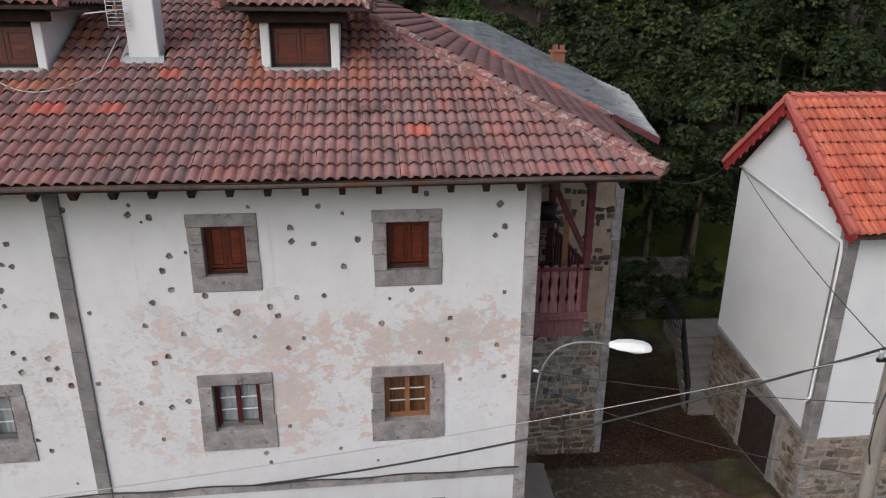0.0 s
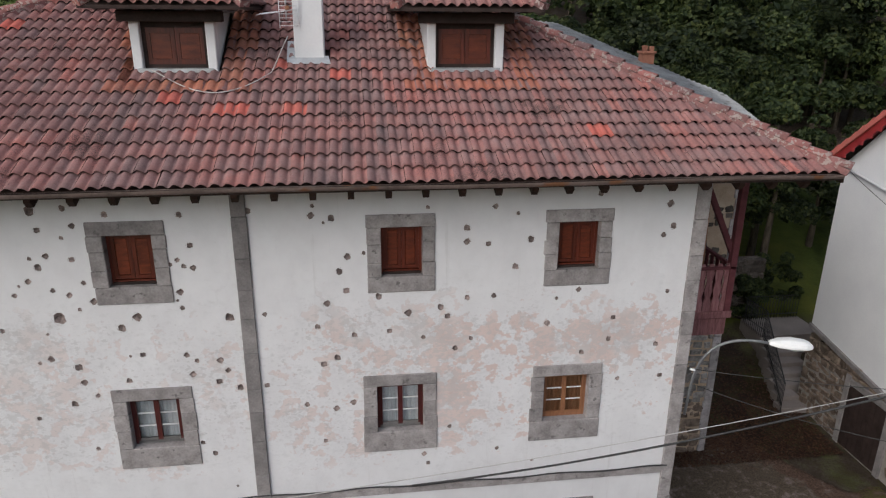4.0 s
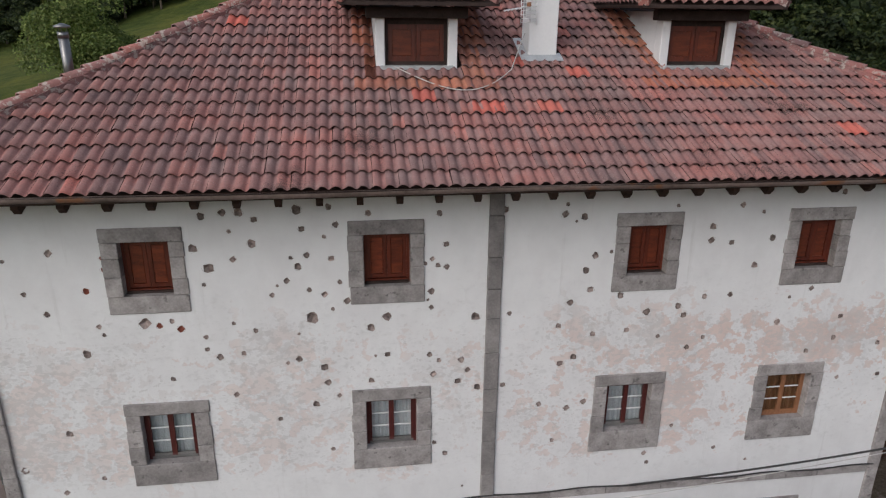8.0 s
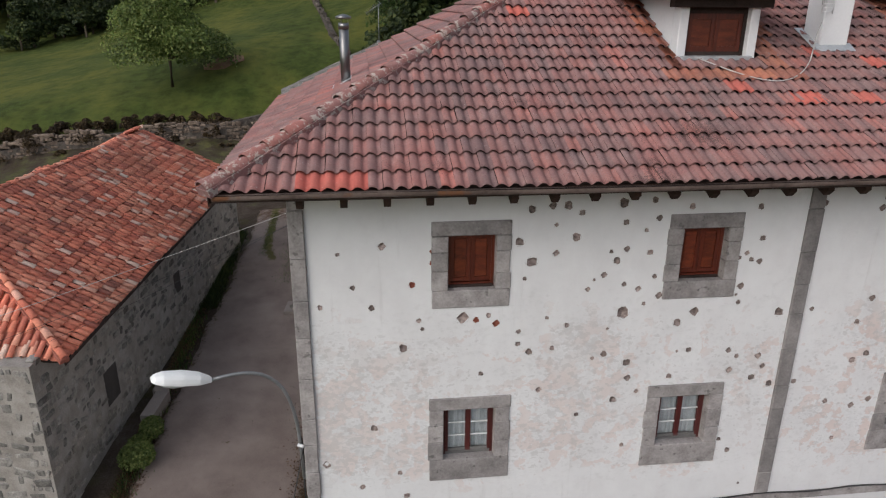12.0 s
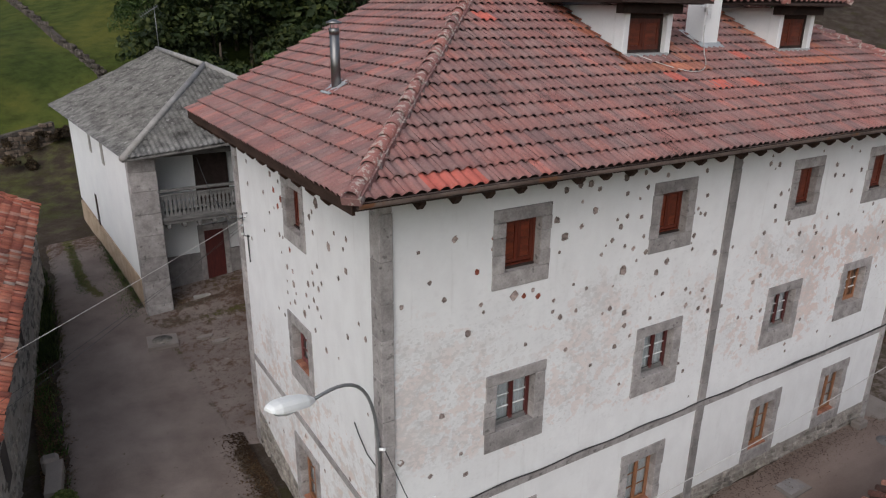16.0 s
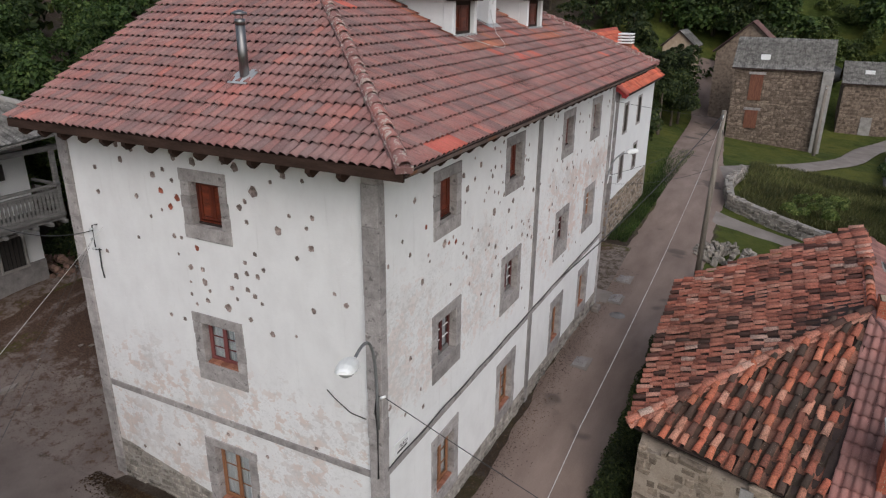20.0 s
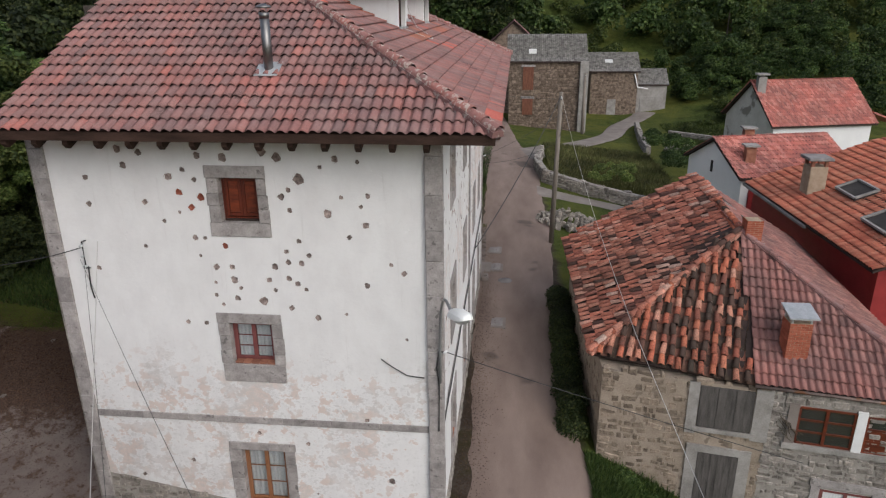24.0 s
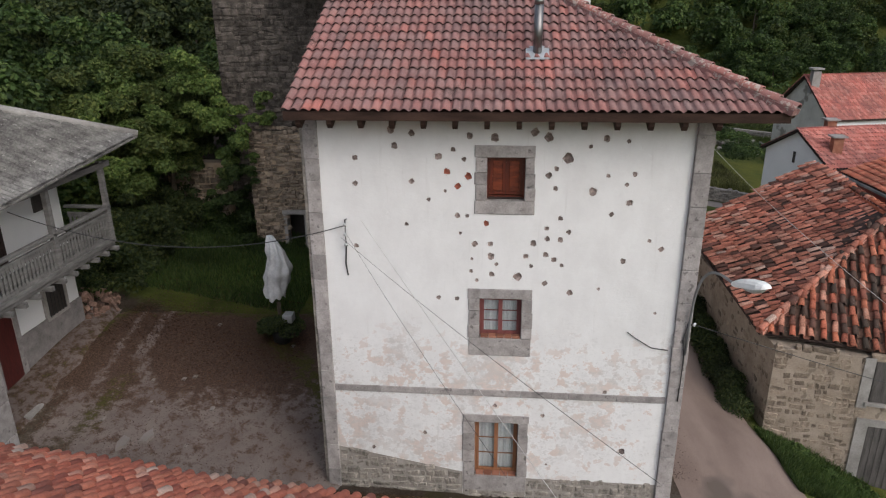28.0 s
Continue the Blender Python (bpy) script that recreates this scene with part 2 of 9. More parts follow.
def plaster_mat(name, base=(0.685, 0.68, 0.68), patch=(0.60, 0.45, 0.395), lo=3.5, hi=8.4, amount=1.0, more=0.0, west=0.4, core=None):
    """Old limewash: pinkish undercoat where the wash has flaked off between two heights, grey blotches, runs and fine cracks.
    west: how much of the flaking is left at the west end; core: middle (x, z) and half sizes of the worst worn spot."""
    m, ns, ls, bs = mat(name, 0.9)
    geo = ns.new("ShaderNodeNewGeometry")
    sep = ns.new("ShaderNodeSeparateXYZ")
    ls.new(geo.outputs["Position"], sep.inputs[0])
    x, z = sep.outputs["X"], sep.outputs["Z"]
    n1 = world_noise(ns, ls, 0.42, 3, 0.55, None, geo)
    n2 = world_noise(ns, ls, 2.6, 8, 0.66, (1, 1, 1.2), geo)
    n3 = world_noise(ns, ls, 7.5, 6, 0.68, (1, 1, 1.5), geo)
    n4 = world_noise(ns, ls, 1.1, 3, 0.6, None, geo)
    high = calc(ns, ls, "ADD", z, calc(ns, ls, "MULTIPLY", n4, 2.4))
    band = calc(ns, ls, "MULTIPLY", calc(ns, ls, "MULTIPLY", calc(ns, ls, "SUBTRACT", high, lo + 0.9), 0.7, True), calc(ns, ls, "MULTIPLY", calc(ns, ls, "SUBTRACT", hi + 1.2, high), 0.8, True))
    spread = calc(ns, ls, "MULTIPLY", calc(ns, ls, "SUBTRACT", calc(ns, ls, "ADD", n1, calc(ns, ls, "MULTIPLY", band, 0.34)), 0.825 - more), 0.6)
    if core:
        dx = calc(ns, ls, "MULTIPLY", calc(ns, ls, "SUBTRACT", x, core[0]), 1 / core[2])
        dz = calc(ns, ls, "MULTIPLY", calc(ns, ls, "SUBTRACT", z, core[1]), 1 / core[3])
        near = calc(ns, ls, "SUBTRACT", 1.0, calc(ns, ls, "ADD", calc(ns, ls, "MULTIPLY", dx, dx), calc(ns, ls, "MULTIPLY", dz, dz)))
        spread = calc(ns, ls, "ADD", spread, calc(ns, ls, "MULTIPLY", calc(ns, ls, "MAXIMUM", near, 0.0), 0.13))
    flake = ramp(ns, ls, calc(ns, ls, "ADD", n2, spread), [(0.535, (0, 0, 0)), (0.552, (1, 1, 1))])
    east = calc(ns, ls, "ADD", calc(ns, ls, "MULTIPLY", calc(ns, ls, "MULTIPLY", calc(ns, ls, "ADD", x, 6.5), 0.18, True), 1 - west), west)
    f = calc(ns, ls, "MULTIPLY", calc(ns, ls, "MULTIPLY", calc(ns, ls, "MULTIPLY", flake, band), 0.72 * amount), east)
    tone = ramp(ns, ls, calc(ns, ls, "ADD", n4, calc(ns, ls, "MULTIPLY", calc(ns, ls, "SUBTRACT", east, west), 0.12)), [(0.40, (0.57, 0.535, 0.52)), (0.54, patch)])
    col = mix(ns, ls, f, base, tone)
    g = ramp(ns, ls, calc(ns, ls, "ADD", n3, spread), [(0.57, (0, 0, 0)), (0.60, (1, 1, 1))])
    col = mix(ns, ls, calc(ns, ls, "MULTIPLY", calc(ns, ls, "MULTIPLY", g, band), 0.5 * amount), col, (0.47, 0.455, 0.445))
    soft = ramp(ns, ls, world_noise(ns, ls, 1.6, 4, 0.6, (1, 1, 0.7), geo), [(0.35, (0.93, 0.925, 0.925)), (0.62, (1, 1, 1))])
    col = mix(ns, ls, 1.0, col, soft, "MULTIPLY")
    grime = ramp(ns, ls, calc(ns, ls, "ADD", calc(ns, ls, "MULTIPLY", n3, 0.6), calc(ns, ls, "MULTIPLY", n2, 0.4)), [(0.36, (0.86, 0.855, 0.85)), (0.47, (1, 1, 1)), (0.64, (1.03, 1.03, 1.03))])
    col = mix(ns, ls, calc(ns, ls, "ADD", calc(ns, ls, "MULTIPLY", band, 0.8), 0.15), col, mix(ns, ls, 1.0, col, grime, "MULTIPLY"))
    runs = ramp(ns, ls, world_noise(ns, ls, 1.0, 5, 0.7, (5, 5, 0.35), geo), [(0.60, (1, 1, 1)), (0.74, (0.86, 0.85, 0.84))])
    col = mix(ns, ls, 0.7, col, mix(ns, ls, 1.0, col, runs, "MULTIPLY"))
    ls.new(col, bs.inputs["Base Color"])
    bump(ns, ls, bs, calc(ns, ls, "SUBTRACT", calc(ns, ls, "ADD", n3, n2), calc(ns, ls, "MULTIPLY", flake, 0.7)), 0.45, 0.014)
    return m


def glass_mat():
    m, ns, ls, bs = mat("window_glass", 0.03)
    tr = ns.new("ShaderNodeBsdfTransparent")
    tr.inputs[0].default_value = (0.86, 0.9, 0.9, 1)
    gl = ns.new("ShaderNodeBsdfGlossy")
    gl.inputs["Roughness"].default_value = 0.04
    fr = ns.new("ShaderNodeFresnel")
    fr.inputs[0].default_value = 1.5
    mx = ns.new("ShaderNodeMixShader")
    ls.new(fr.outputs[0], mx.inputs[0])
    ls.new(tr.outputs[0], mx.inputs[1])
    ls.new(gl.outputs[0], mx.inputs[2])
    ls.new(mx.outputs[0], ns["Material Output"].inputs["Surface"])
    return m


def leaf_mat(name, dark, light, warm):
    m, ns, ls, bs = mat(name, 0.6)
    geo = ns.new("ShaderNodeNewGeometry")
    col = ramp(ns, ls, geo.outputs["Random Per Island"], [(0.0, dark), (0.55, light), (1.0, warm)])
    big = ramp(ns, ls, world_noise(ns, ls, 0.25, 3, 0.6, None, geo), [(0.35, (0.5, 0.5, 0.5)), (0.65, (1.25, 1.25, 1.1))])
    col = mix(ns, ls, 1.0, col, big, "MULTIPLY")
    ls.new(col, bs.inputs["Base Color"])
    bs.inputs["Specular IOR Level"].default_value = 0.25
    tl = ns.new("ShaderNodeBsdfTranslucent")
    ls.new(col, tl.inputs[0])
    mx = ns.new("ShaderNodeMixShader")
    mx.inputs[0].default_value = 0.35
    ls.new(bs.outputs[0], mx.inputs[1])
    ls.new(tl.outputs[0], mx.inputs[2])
    ls.new(mx.outputs[0], ns["Material Output"].inputs["Surface"])
    return m


RED = [(0.0, (0.185, 0.112, 0.11)), (0.3, (0.235, 0.124, 0.118)), (0.7, (0.272, 0.132, 0.122)), (0.94, (0.305, 0.137, 0.122)), (1.0, (0.37, 0.142, 0.12))]
MAUVE = [(0.0, (0.19, 0.10, 0.092)), (0.5, (0.26, 0.128, 0.115)), (1.0, (0.33, 0.165, 0.145))]
ORANGE = [(0.0, (0.31, 0.12, 0.092)), (0.15, (0.48, 0.16, 0.112)), (0.5, (0.66, 0.225, 0.145)), (0.82, (0.74, 0.30, 0.195)), (0.94, (0.72, 0.42, 0.32)), (1.0, (0.74, 0.55, 0.45))]
M_ROOF = tile_mat("weathered_red_tile", RED, True, dirt=(0.105, 0.078, 0.075), amount=0.5, lichen=0.0, wash=0.4)
M_ROOF_1 = tile_mat("weathered_red_tile_single", RED, False, dirt=(0.105, 0.078, 0.075), amount=0.5, lichen=0.0, wash=0.4)
M_RUSTY = tile_mat("rust_washed_tile", [(0, (0.29, 0.115, 0.085)), (0.6, (0.36, 0.135, 0.09)), (1, (0.43, 0.165, 0.105))], False, dirt=(0.105, 0.06, 0.05), amount=0.5, wash=0.2)
M_HIP = tile_mat("lichened_hip_tile", RED, False, amount=0.4, lichen=0.13)
M_OLD = tile_mat("old_orange_tile", ORANGE, True, dirt=(0.07, 0.04, 0.035), amount=0.35)
M_OLD_1 = tile_mat("old_orange_tile_single", ORANGE, False, dirt=(0.07, 0.04, 0.035), amount=0.35)
DEEPMOSS = [(0.0, (0.06, 0.043, 0.036)), (0.2, (0.11, 0.066, 0.054)), (0.36, (0.28, 0.098, 0.07)), (0.56, (0.44, 0.132, 0.082)), (0.82, (0.56, 0.182, 0.105)), (1.0, (0.58, 0.32, 0.24))]
FADED = [(0.0, (0.09, 0.055, 0.046)), (0.16, (0.24, 0.10, 0.08)), (0.3, (0.50, 0.185, 0.13)), (0.65, (0.62, 0.24, 0.168)), (0.9, (0.68, 0.33, 0.245)), (1.0, (0.68, 0.47, 0.39))]
M_DEEPMOSS = tile_mat("moss_blackened_tile", DEEPMOSS, True, dirt=(0.042, 0.033, 0.026), amount=1.0)
M_DEEPMOSS_1 = tile_mat("moss_blackened_tile_single", DEEPMOSS, False, dirt=(0.042, 0.033, 0.026), amount=1.0)
M_GULLY = tile_mat("mossy_channel_tile", [(0.0, (0.055, 0.042, 0.033)), (0.45, (0.14, 0.075, 0.056)), (0.8, (0.30, 0.12, 0.085)), (1.0, (0.40, 0.17, 0.12))], True, dirt=(0.045, 0.036, 0.027), amount=0.9)
M_FADED = tile_mat("faded_orange_tile", FADED, True, dirt=(0.06, 0.042, 0.034), amount=0.88)
M_FADED_1 = tile_mat("faded_orange_tile_single", FADED, False, dirt=(0.06, 0.042, 0.034), amount=0.88)
M_REDTILE = tile_mat("red_village_tile", [(0, (0.36, 0.15, 0.132)), (0.5, (0.504, 0.18, 0.15)), (1, (0.624, 0.288, 0.24))], True, dirt=(0.12, 0.07, 0.06), amount=0.5)
M_MAUVE = tile_mat("mauve_tile", MAUVE, True, amount=0.35)
M_NEWTILE = tile_mat("new_bright_tile", [(0, (0.42, 0.112, 0.09)), (1, (0.49, 0.14, 0.11))], False, amount=0.3)
M_ORTILE = tile_mat("bright_orange_tile", [(0, (0.42, 0.10, 0.065)), (0.5, (0.54, 0.135, 0.085)), (1, (0.62, 0.18, 0.11))], True, amount=0.4)
M_FELT = stain_mat("dark_roof_underlay", (0.03, 0.022, 0.02), (0.06, 0.04, 0.035))
M_WALL = plaster_mat("worn_limewash", west=0.55, core=(0.6, 7.0, 2.4, 1.5))
M_GABLE = plaster_mat("worn_limewash_gable", lo=0.2, hi=5.4, amount=1.0, more=0.045, west=0.95, patch=(0.56, 0.44, 0.385))
M_WHITE = stain_mat("clean_white_render", (0.62, 0.62, 0.63), (0.69, 0.69, 0.69), 0.8, 0.9, 20, 0.15)
M_STONE = stain_mat("grey_dressed_stone", (0.20, 0.182, 0.178), (0.37, 0.342, 0.332), 3.5, 0.9, 24, 0.6, 0.012, spread=0.17, spots=((0.155, 0.142, 0.138), 5.5, 0.62))
M_DARKSTONE = stain_mat("dark_pilaster_stone", (0.15, 0.138, 0.135), (0.28, 0.26, 0.252), 2.5, 0.9, 28, 0.5, 0.008, spread=0.15)
M_PLINTH = stain_mat("rubble_stone_mossy", (0.11, 0.10, 0.09), (0.35, 0.315, 0.275), 3.5, 0.95, 18, 0.8, 0.02, spread=0.3)
M_RUBBLE = stain_mat("brown_rubble_stone", (0.105, 0.082, 0.064), (0.31, 0.25, 0.195), 3.0, 0.95, 18, 0.8, 0.02, spread=0.3)
M_RUBBLE_I = stain_mat("brown_rubble_stone_joined", (0.105, 0.082, 0.064), (0.31, 0.25, 0.195), 3.0, 0.95, 18, 0.8, 0.02, spread=0.4, island=True)
M_COOLRUB_I = stain_mat("cool_grey_rubble", (0.09, 0.085, 0.08), (0.29, 0.272, 0.25), 3.0, 0.95, 18, 0.8, 0.02, spread=0.4, island=True)
M_MAROON_FADED = stain_mat("sun_bleached_maroon_wood", (0.13, 0.052, 0.056), (0.25, 0.125, 0.125), 5, 0.8, 30, 0.4, 0.005, spread=0.2, stretch=(4, 4, 0.6))
M_FRESHWHITE = stain_mat("fresh_white_paint", (0.76, 0.755, 0.74), (0.83, 0.825, 0.81), 0.8, 0.9, 20, 0.15)
M_OLDRENDER = stain_mat("old_grey_render", (0.47, 0.44, 0.385), (0.64, 0.61, 0.55), 0.8, 0.92, 14, 0.3, 0.01, spots=((0.26, 0.235, 0.20), 0.5, 0.58))
M_MORTAR_BEIGE = stain_mat("beige_lime_mortar", (0.215, 0.172, 0.132), (0.36, 0.30, 0.245), 1.4, 0.95, 22, 0.6, 0.02, spots=((0.19, 0.155, 0.125), 2.6, 0.6))
M_GREYRUB_I = stain_mat("grey_rubble_stone_joined", (0.125, 0.11, 0.098), (0.36, 0.325, 0.295), 3.0, 0.95, 18, 0.8, 0.02, spread=0.35, island=True)
M_MORTAR = stain_mat("earth_mortar", (0.28, 0.205, 0.14), (0.44, 0.35, 0.265), 2.0, 0.95, 25, 0.5, 0.015)
M_MORTAR_GREY = stain_mat("grey_mortar", (0.20, 0.18, 0.162), (0.34, 0.315, 0.288), 2.0, 0.95, 25, 0.5, 0.015)
M_CEMENT = stain_mat("stained_cement", (0.20, 0.187, 0.175), (0.35, 0.332, 0.315), 1.5, 0.92, 20, 0.3)
M_POCK = stain_mat("bullet_pock_grey", (0.10, 0.078, 0.072), (0.36, 0.29, 0.265), 14, 0.95, 60, 0.8, 0.01, spread=0.35)
M_POCKRED = stain_mat("bullet_pock_brick", (0.17, 0.05, 0.034), (0.32, 0.11, 0.075), 14, 0.95, 60, 0.8, 0.01, spread=0.2)
M_SHUTTER = stain_mat("varnished_shutter_wood", (0.058, 0.012, 0.007), (0.13, 0.026, 0.012), 3.0, 0.4, 40, 0.15, 0.004, spread=0.15, stretch=(6, 6, 0.8))
M_SHUTPANEL = stain_mat("figured_shutter_panel", (0.058, 0.012, 0.007), (0.19, 0.042, 0.017), 2.2, 0.38, 26, 0.15, 0.004, spread=0.2, stretch=(1.2, 1.2, 4.0))
M_WOOD_RED = stain_mat("red_brown_window_wood", (0.045, 0.010, 0.010), (0.095, 0.02, 0.017), 4, 0.45, 40, 0.15, 0.004, stretch=(6, 6, 0.8))
M_WOOD_BRIGHT = stain_mat("bright_red_window_wood", (0.12, 0.034, 0.033), (0.19, 0.06, 0.056), 4, 0.6, 40, 0.15, 0.004, stretch=(6, 6, 0.8))
M_PLANK = stain_mat("dark_weathered_planks", (0.05, 0.046, 0.044), (0.125, 0.115, 0.108), 2, 0.9, 30, 0.4, 0.005, stretch=(4, 4, 0.5))
M_DEBRIS = stain_mat("broken_brick_and_mortar", (0.09, 0.06, 0.05), (0.27, 0.17, 0.13), 3, 0.95, 20, 0.6, 0.01, spread=0.4)
M_SHEETING = stain_mat("white_plastic_sheeting", (0.55, 0.55, 0.55), (0.75, 0.75, 0.75), 3, 0.35, 12, 0.3, 0.01)
M_WOOD_HONEY = stain_mat("honey_window_wood", (0.19, 0.08, 0.036), (0.30, 0.14, 0.07), 4, 0.5, 40, 0.15, 0.004, stretch=(6, 6, 0.8))
M_EAVE = stain_mat("eave_board_wood", (0.022, 0.013, 0.010), (0.06, 0.035, 0.027), 2.0, 0.85, 20, 0.4, 0.006, stretch=(0.5, 0.5, 3))
M_GUTTER = stain_mat("aged_zinc_gutter", (0.09, 0.064, 0.055), (0.22, 0.165, 0.145), 1.2, 0.65, 15, 0.3, 0.004, metal=0.2, spots=((0.20, 0.09, 0.045), 1.3, 0.55))
M_MAROON = stain_mat("maroon_painted_wood", (0.075, 0.022, 0.026), (0.13, 0.045, 0.05), 3, 0.7, 30, 0.3, 0.004)
M_REDPAINT = stain_mat("red_painted_board", (0.22, 0.018, 0.02), (0.30, 0.03, 0.03), 3, 0.5, 30, 0.1)
M_GREYWOOD = stain_mat("silver_weathered_wood", (0.085, 0.082, 0.08), (0.195, 0.188, 0.182), 2, 0.9, 30, 0.4, 0.005, stretch=(1, 1, 5))
M_OLDDOOR = stain_mat("faded_brown_door", (0.10, 0.042, 0.028), (0.19, 0.085, 0.055), 3, 0.85, 30, 0.3, 0.004, stretch=(4, 4, 0.6))
M_DARKWOOD = stain_mat("dark_stained_door", (0.022, 0.016, 0.014), (0.05, 0.034, 0.03), 3, 0.7, 30, 0.3, 0.004)
M_GLASS = glass_mat()
M_CURTAIN = stain_mat("net_curtain", (0.50, 0.51, 0.53), (0.68, 0.68, 0.70), 3, 0.9, 12, 0.3, 0.01, stretch=(8, 8, 0.6))
# Dark colour standing in for the shade of rooms behind windows and openings
M_ROOMSHADE = stain_mat("painted_room_shade", (0.04, 0.036, 0.034), (0.07, 0.062, 0.058), 1.0)
M_ROD = stain_mat("white_painted_bar", (0.66, 0.66, 0.66), (0.76, 0.76, 0.76), 3, 0.5)
M_STEEL = stain_mat("brushed_steel_flue", (0.16, 0.155, 0.155), (0.27, 0.265, 0.26), 1.5, 0.34, 40, 0.05, metal=0.9, stretch=(1, 1, 0.2))
M_ZINC = stain_mat("zinc_flashing", (0.36, 0.37, 0.38), (0.52, 0.53, 0.54), 3, 0.5, 20, 0.1, metal=0.5)
M_GALV = stain_mat("grey_lamp_arm", (0.16, 0.165, 0.17), (0.24, 0.245, 0.25), 4, 0.5, 30, 0.1, metal=0.4)
M_LAMPWHITE = stain_mat("white_lamp_hood", (0.76, 0.76, 0.74), (0.82, 0.82, 0.80), 3, 0.35, 30, 0.05)
M_LAMPGLASS = stain_mat("cloudy_lamp_bowl", (0.40, 0.42, 0.42), (0.5, 0.52, 0.52), 3, 0.25, 30, 0.05)
M_CABLE = stain_mat("black_cable", (0.018, 0.018, 0.018), (0.035, 0.034, 0.034), 6, 0.6)
M_CABLEPALE = stain_mat("pale_cable", (0.38, 0.36, 0.34), (0.5, 0.48, 0.46), 6, 0.6)
M_STREET = stain_mat("brown_worn_street", (0.158, 0.116, 0.098), (0.248, 0.19, 0.163), 0.6, 0.93, 45, 0.45, 0.008, stretch=(0.4, 1.3, 1), spots=((0.11, 0.088, 0.075), 0.3, 0.62))
M_DKRUB_I = stain_mat("dark_brown_rubble", (0.035, 0.03, 0.025), (0.135, 0.115, 0.10), 3.0, 0.95, 18, 0.8, 0.02, spread=0.35, island=True)
M_BROWNRUB_I = stain_mat("sooty_brown_rubble", (0.082, 0.06, 0.046), (0.235, 0.183, 0.143), 3.0, 0.95, 18, 0.8, 0.02, spread=0.35, island=True)
M_BROWNRUB = stain_mat("sooty_brown_rubble_single", (0.082, 0.06, 0.046), (0.235, 0.183, 0.143), 3.0, 0.95, 18, 0.8, 0.02, spread=0.35)
M_REDLITTER = leaf_mat("red_brown_leaf_litter", (0.03, 0.013, 0.009), (0.065, 0.03, 0.018), (0.12, 0.065, 0.04))
M_PALETILE = tile_mat("pale_orange_tile", [(0, (0.48, 0.15, 0.095)), (0.5, (0.62, 0.21, 0.13)), (1, (0.68, 0.28, 0.18))], True, amount=0.35)
M_CONCRETE = stain_mat("pavement_concrete", (0.17, 0.145, 0.13), (0.25, 0.22, 0.20), 0.8, 0.93, 30, 0.3, 0.006)
M_CORRUG = stain_mat("grey_fibre_cement", (0.06, 0.057, 0.054), (0.235, 0.225, 0.212), 2.2, 0.97, 16, 0.7, 0.02, stretch=(1, 1, 1), spots=((0.30, 0.29, 0.275), 5.5, 0.63))
M_PALESHEET = stain_mat("pale_fibre_cement", (0.24, 0.235, 0.225), (0.44, 0.43, 0.41), 1.6, 0.97, 16, 0.5, 0.012, spots=((0.20, 0.19, 0.175), 2.2, 0.62))
M_BRICK = stain_mat("red_brick", (0.187, 0.077, 0.052), (0.302, 0.144, 0.095), 3, 0.9, 25, 0.4, 0.008, spread=0.2)
M_BRICK_I = stain_mat("red_brick_joined", (0.27, 0.075, 0.045), (0.40, 0.135, 0.085), 3, 0.9, 25, 0.4, 0.008, spread=0.16, island=True)
M_BARK = stain_mat("tree_bark", (0.05, 0.04, 0.03), (0.13, 0.105, 0.08), 3, 0.95, 20, 0.8, 0.02, stretch=(3, 3, 0.6))
M_POLE = stain_mat("weathered_pole_wood", (0.14, 0.12, 0.10), (0.26, 0.23, 0.20), 2, 0.9, 25, 0.3, 0.006, stretch=(4, 4, 0.4))
M_IRON = stain_mat("black_iron", (0.015, 0.015, 0.015), (0.03, 0.03, 0.03), 5, 0.55, metal=0.4)
M_LEAF_DARK = leaf_mat("dark_wood_leaves", (0.018, 0.03, 0.012), (0.038, 0.056, 0.02), (0.085, 0.10, 0.032))
M_LEAF_MID = leaf_mat("green_leaves", (0.022, 0.042, 0.013), (0.055, 0.095, 0.026), (0.10, 0.135, 0.04))
M_LEAF_LIGHT = leaf_mat("apple_tree_leaves", (0.065, 0.10, 0.026), (0.15, 0.20, 0.055), (0.23, 0.26, 0.085))
M_DRYGRASS = leaf_mat("dry_garden_grass", (0.055, 0.065, 0.024), (0.115, 0.122, 0.045), (0.19, 0.175, 0.075))
M_LEAF_ASH = leaf_mat("light_ash_leaves", (0.04, 0.07, 0.018), (0.10, 0.15, 0.04), (0.17, 0.21, 0.065))
M_LEAF_WARM = leaf_mat("sunlit_creeper_leaves", (0.03, 0.048, 0.014), (0.075, 0.105, 0.03), (0.13, 0.15, 0.045))

# ---- the ground ----
GROUND = np.array([
    (-15, 22.2, 0), (-15.3, 13, -0.2), (-15.6, 18, -0.1), (3.4, 12.6, -0.35), (-6, 12.6, -0.25), (-11.4, 9.6, -0.45), (-9.6, 8.4, -1.4), (-10.4, 5.2, -2.9),
    (-11, 1, -3.3), (-14, 8.6, -0.7), (-15, 4, -3), (-2, 9.6, -0.4), (4, 9.8, -0.3), (10, 10, -0.2), (30, 9, -0.3), (55, 6, -1.8), (72, 14, -1.5),
    (12, 15, 0.0), (11.5, 19, 0.12), (10, 22, 0.35), (13.3, 23.6, 0.7), (13, 27, 2.0), (6.3, 17.6, 0.05), (5, 27, 1.8), (-6, 26.5, 1.2), (-16.6, 28, 1.0),
    (-16.5, 30.4, 1.3), (-11, 31, 2.0), (-21, 21.7, 0.6)])
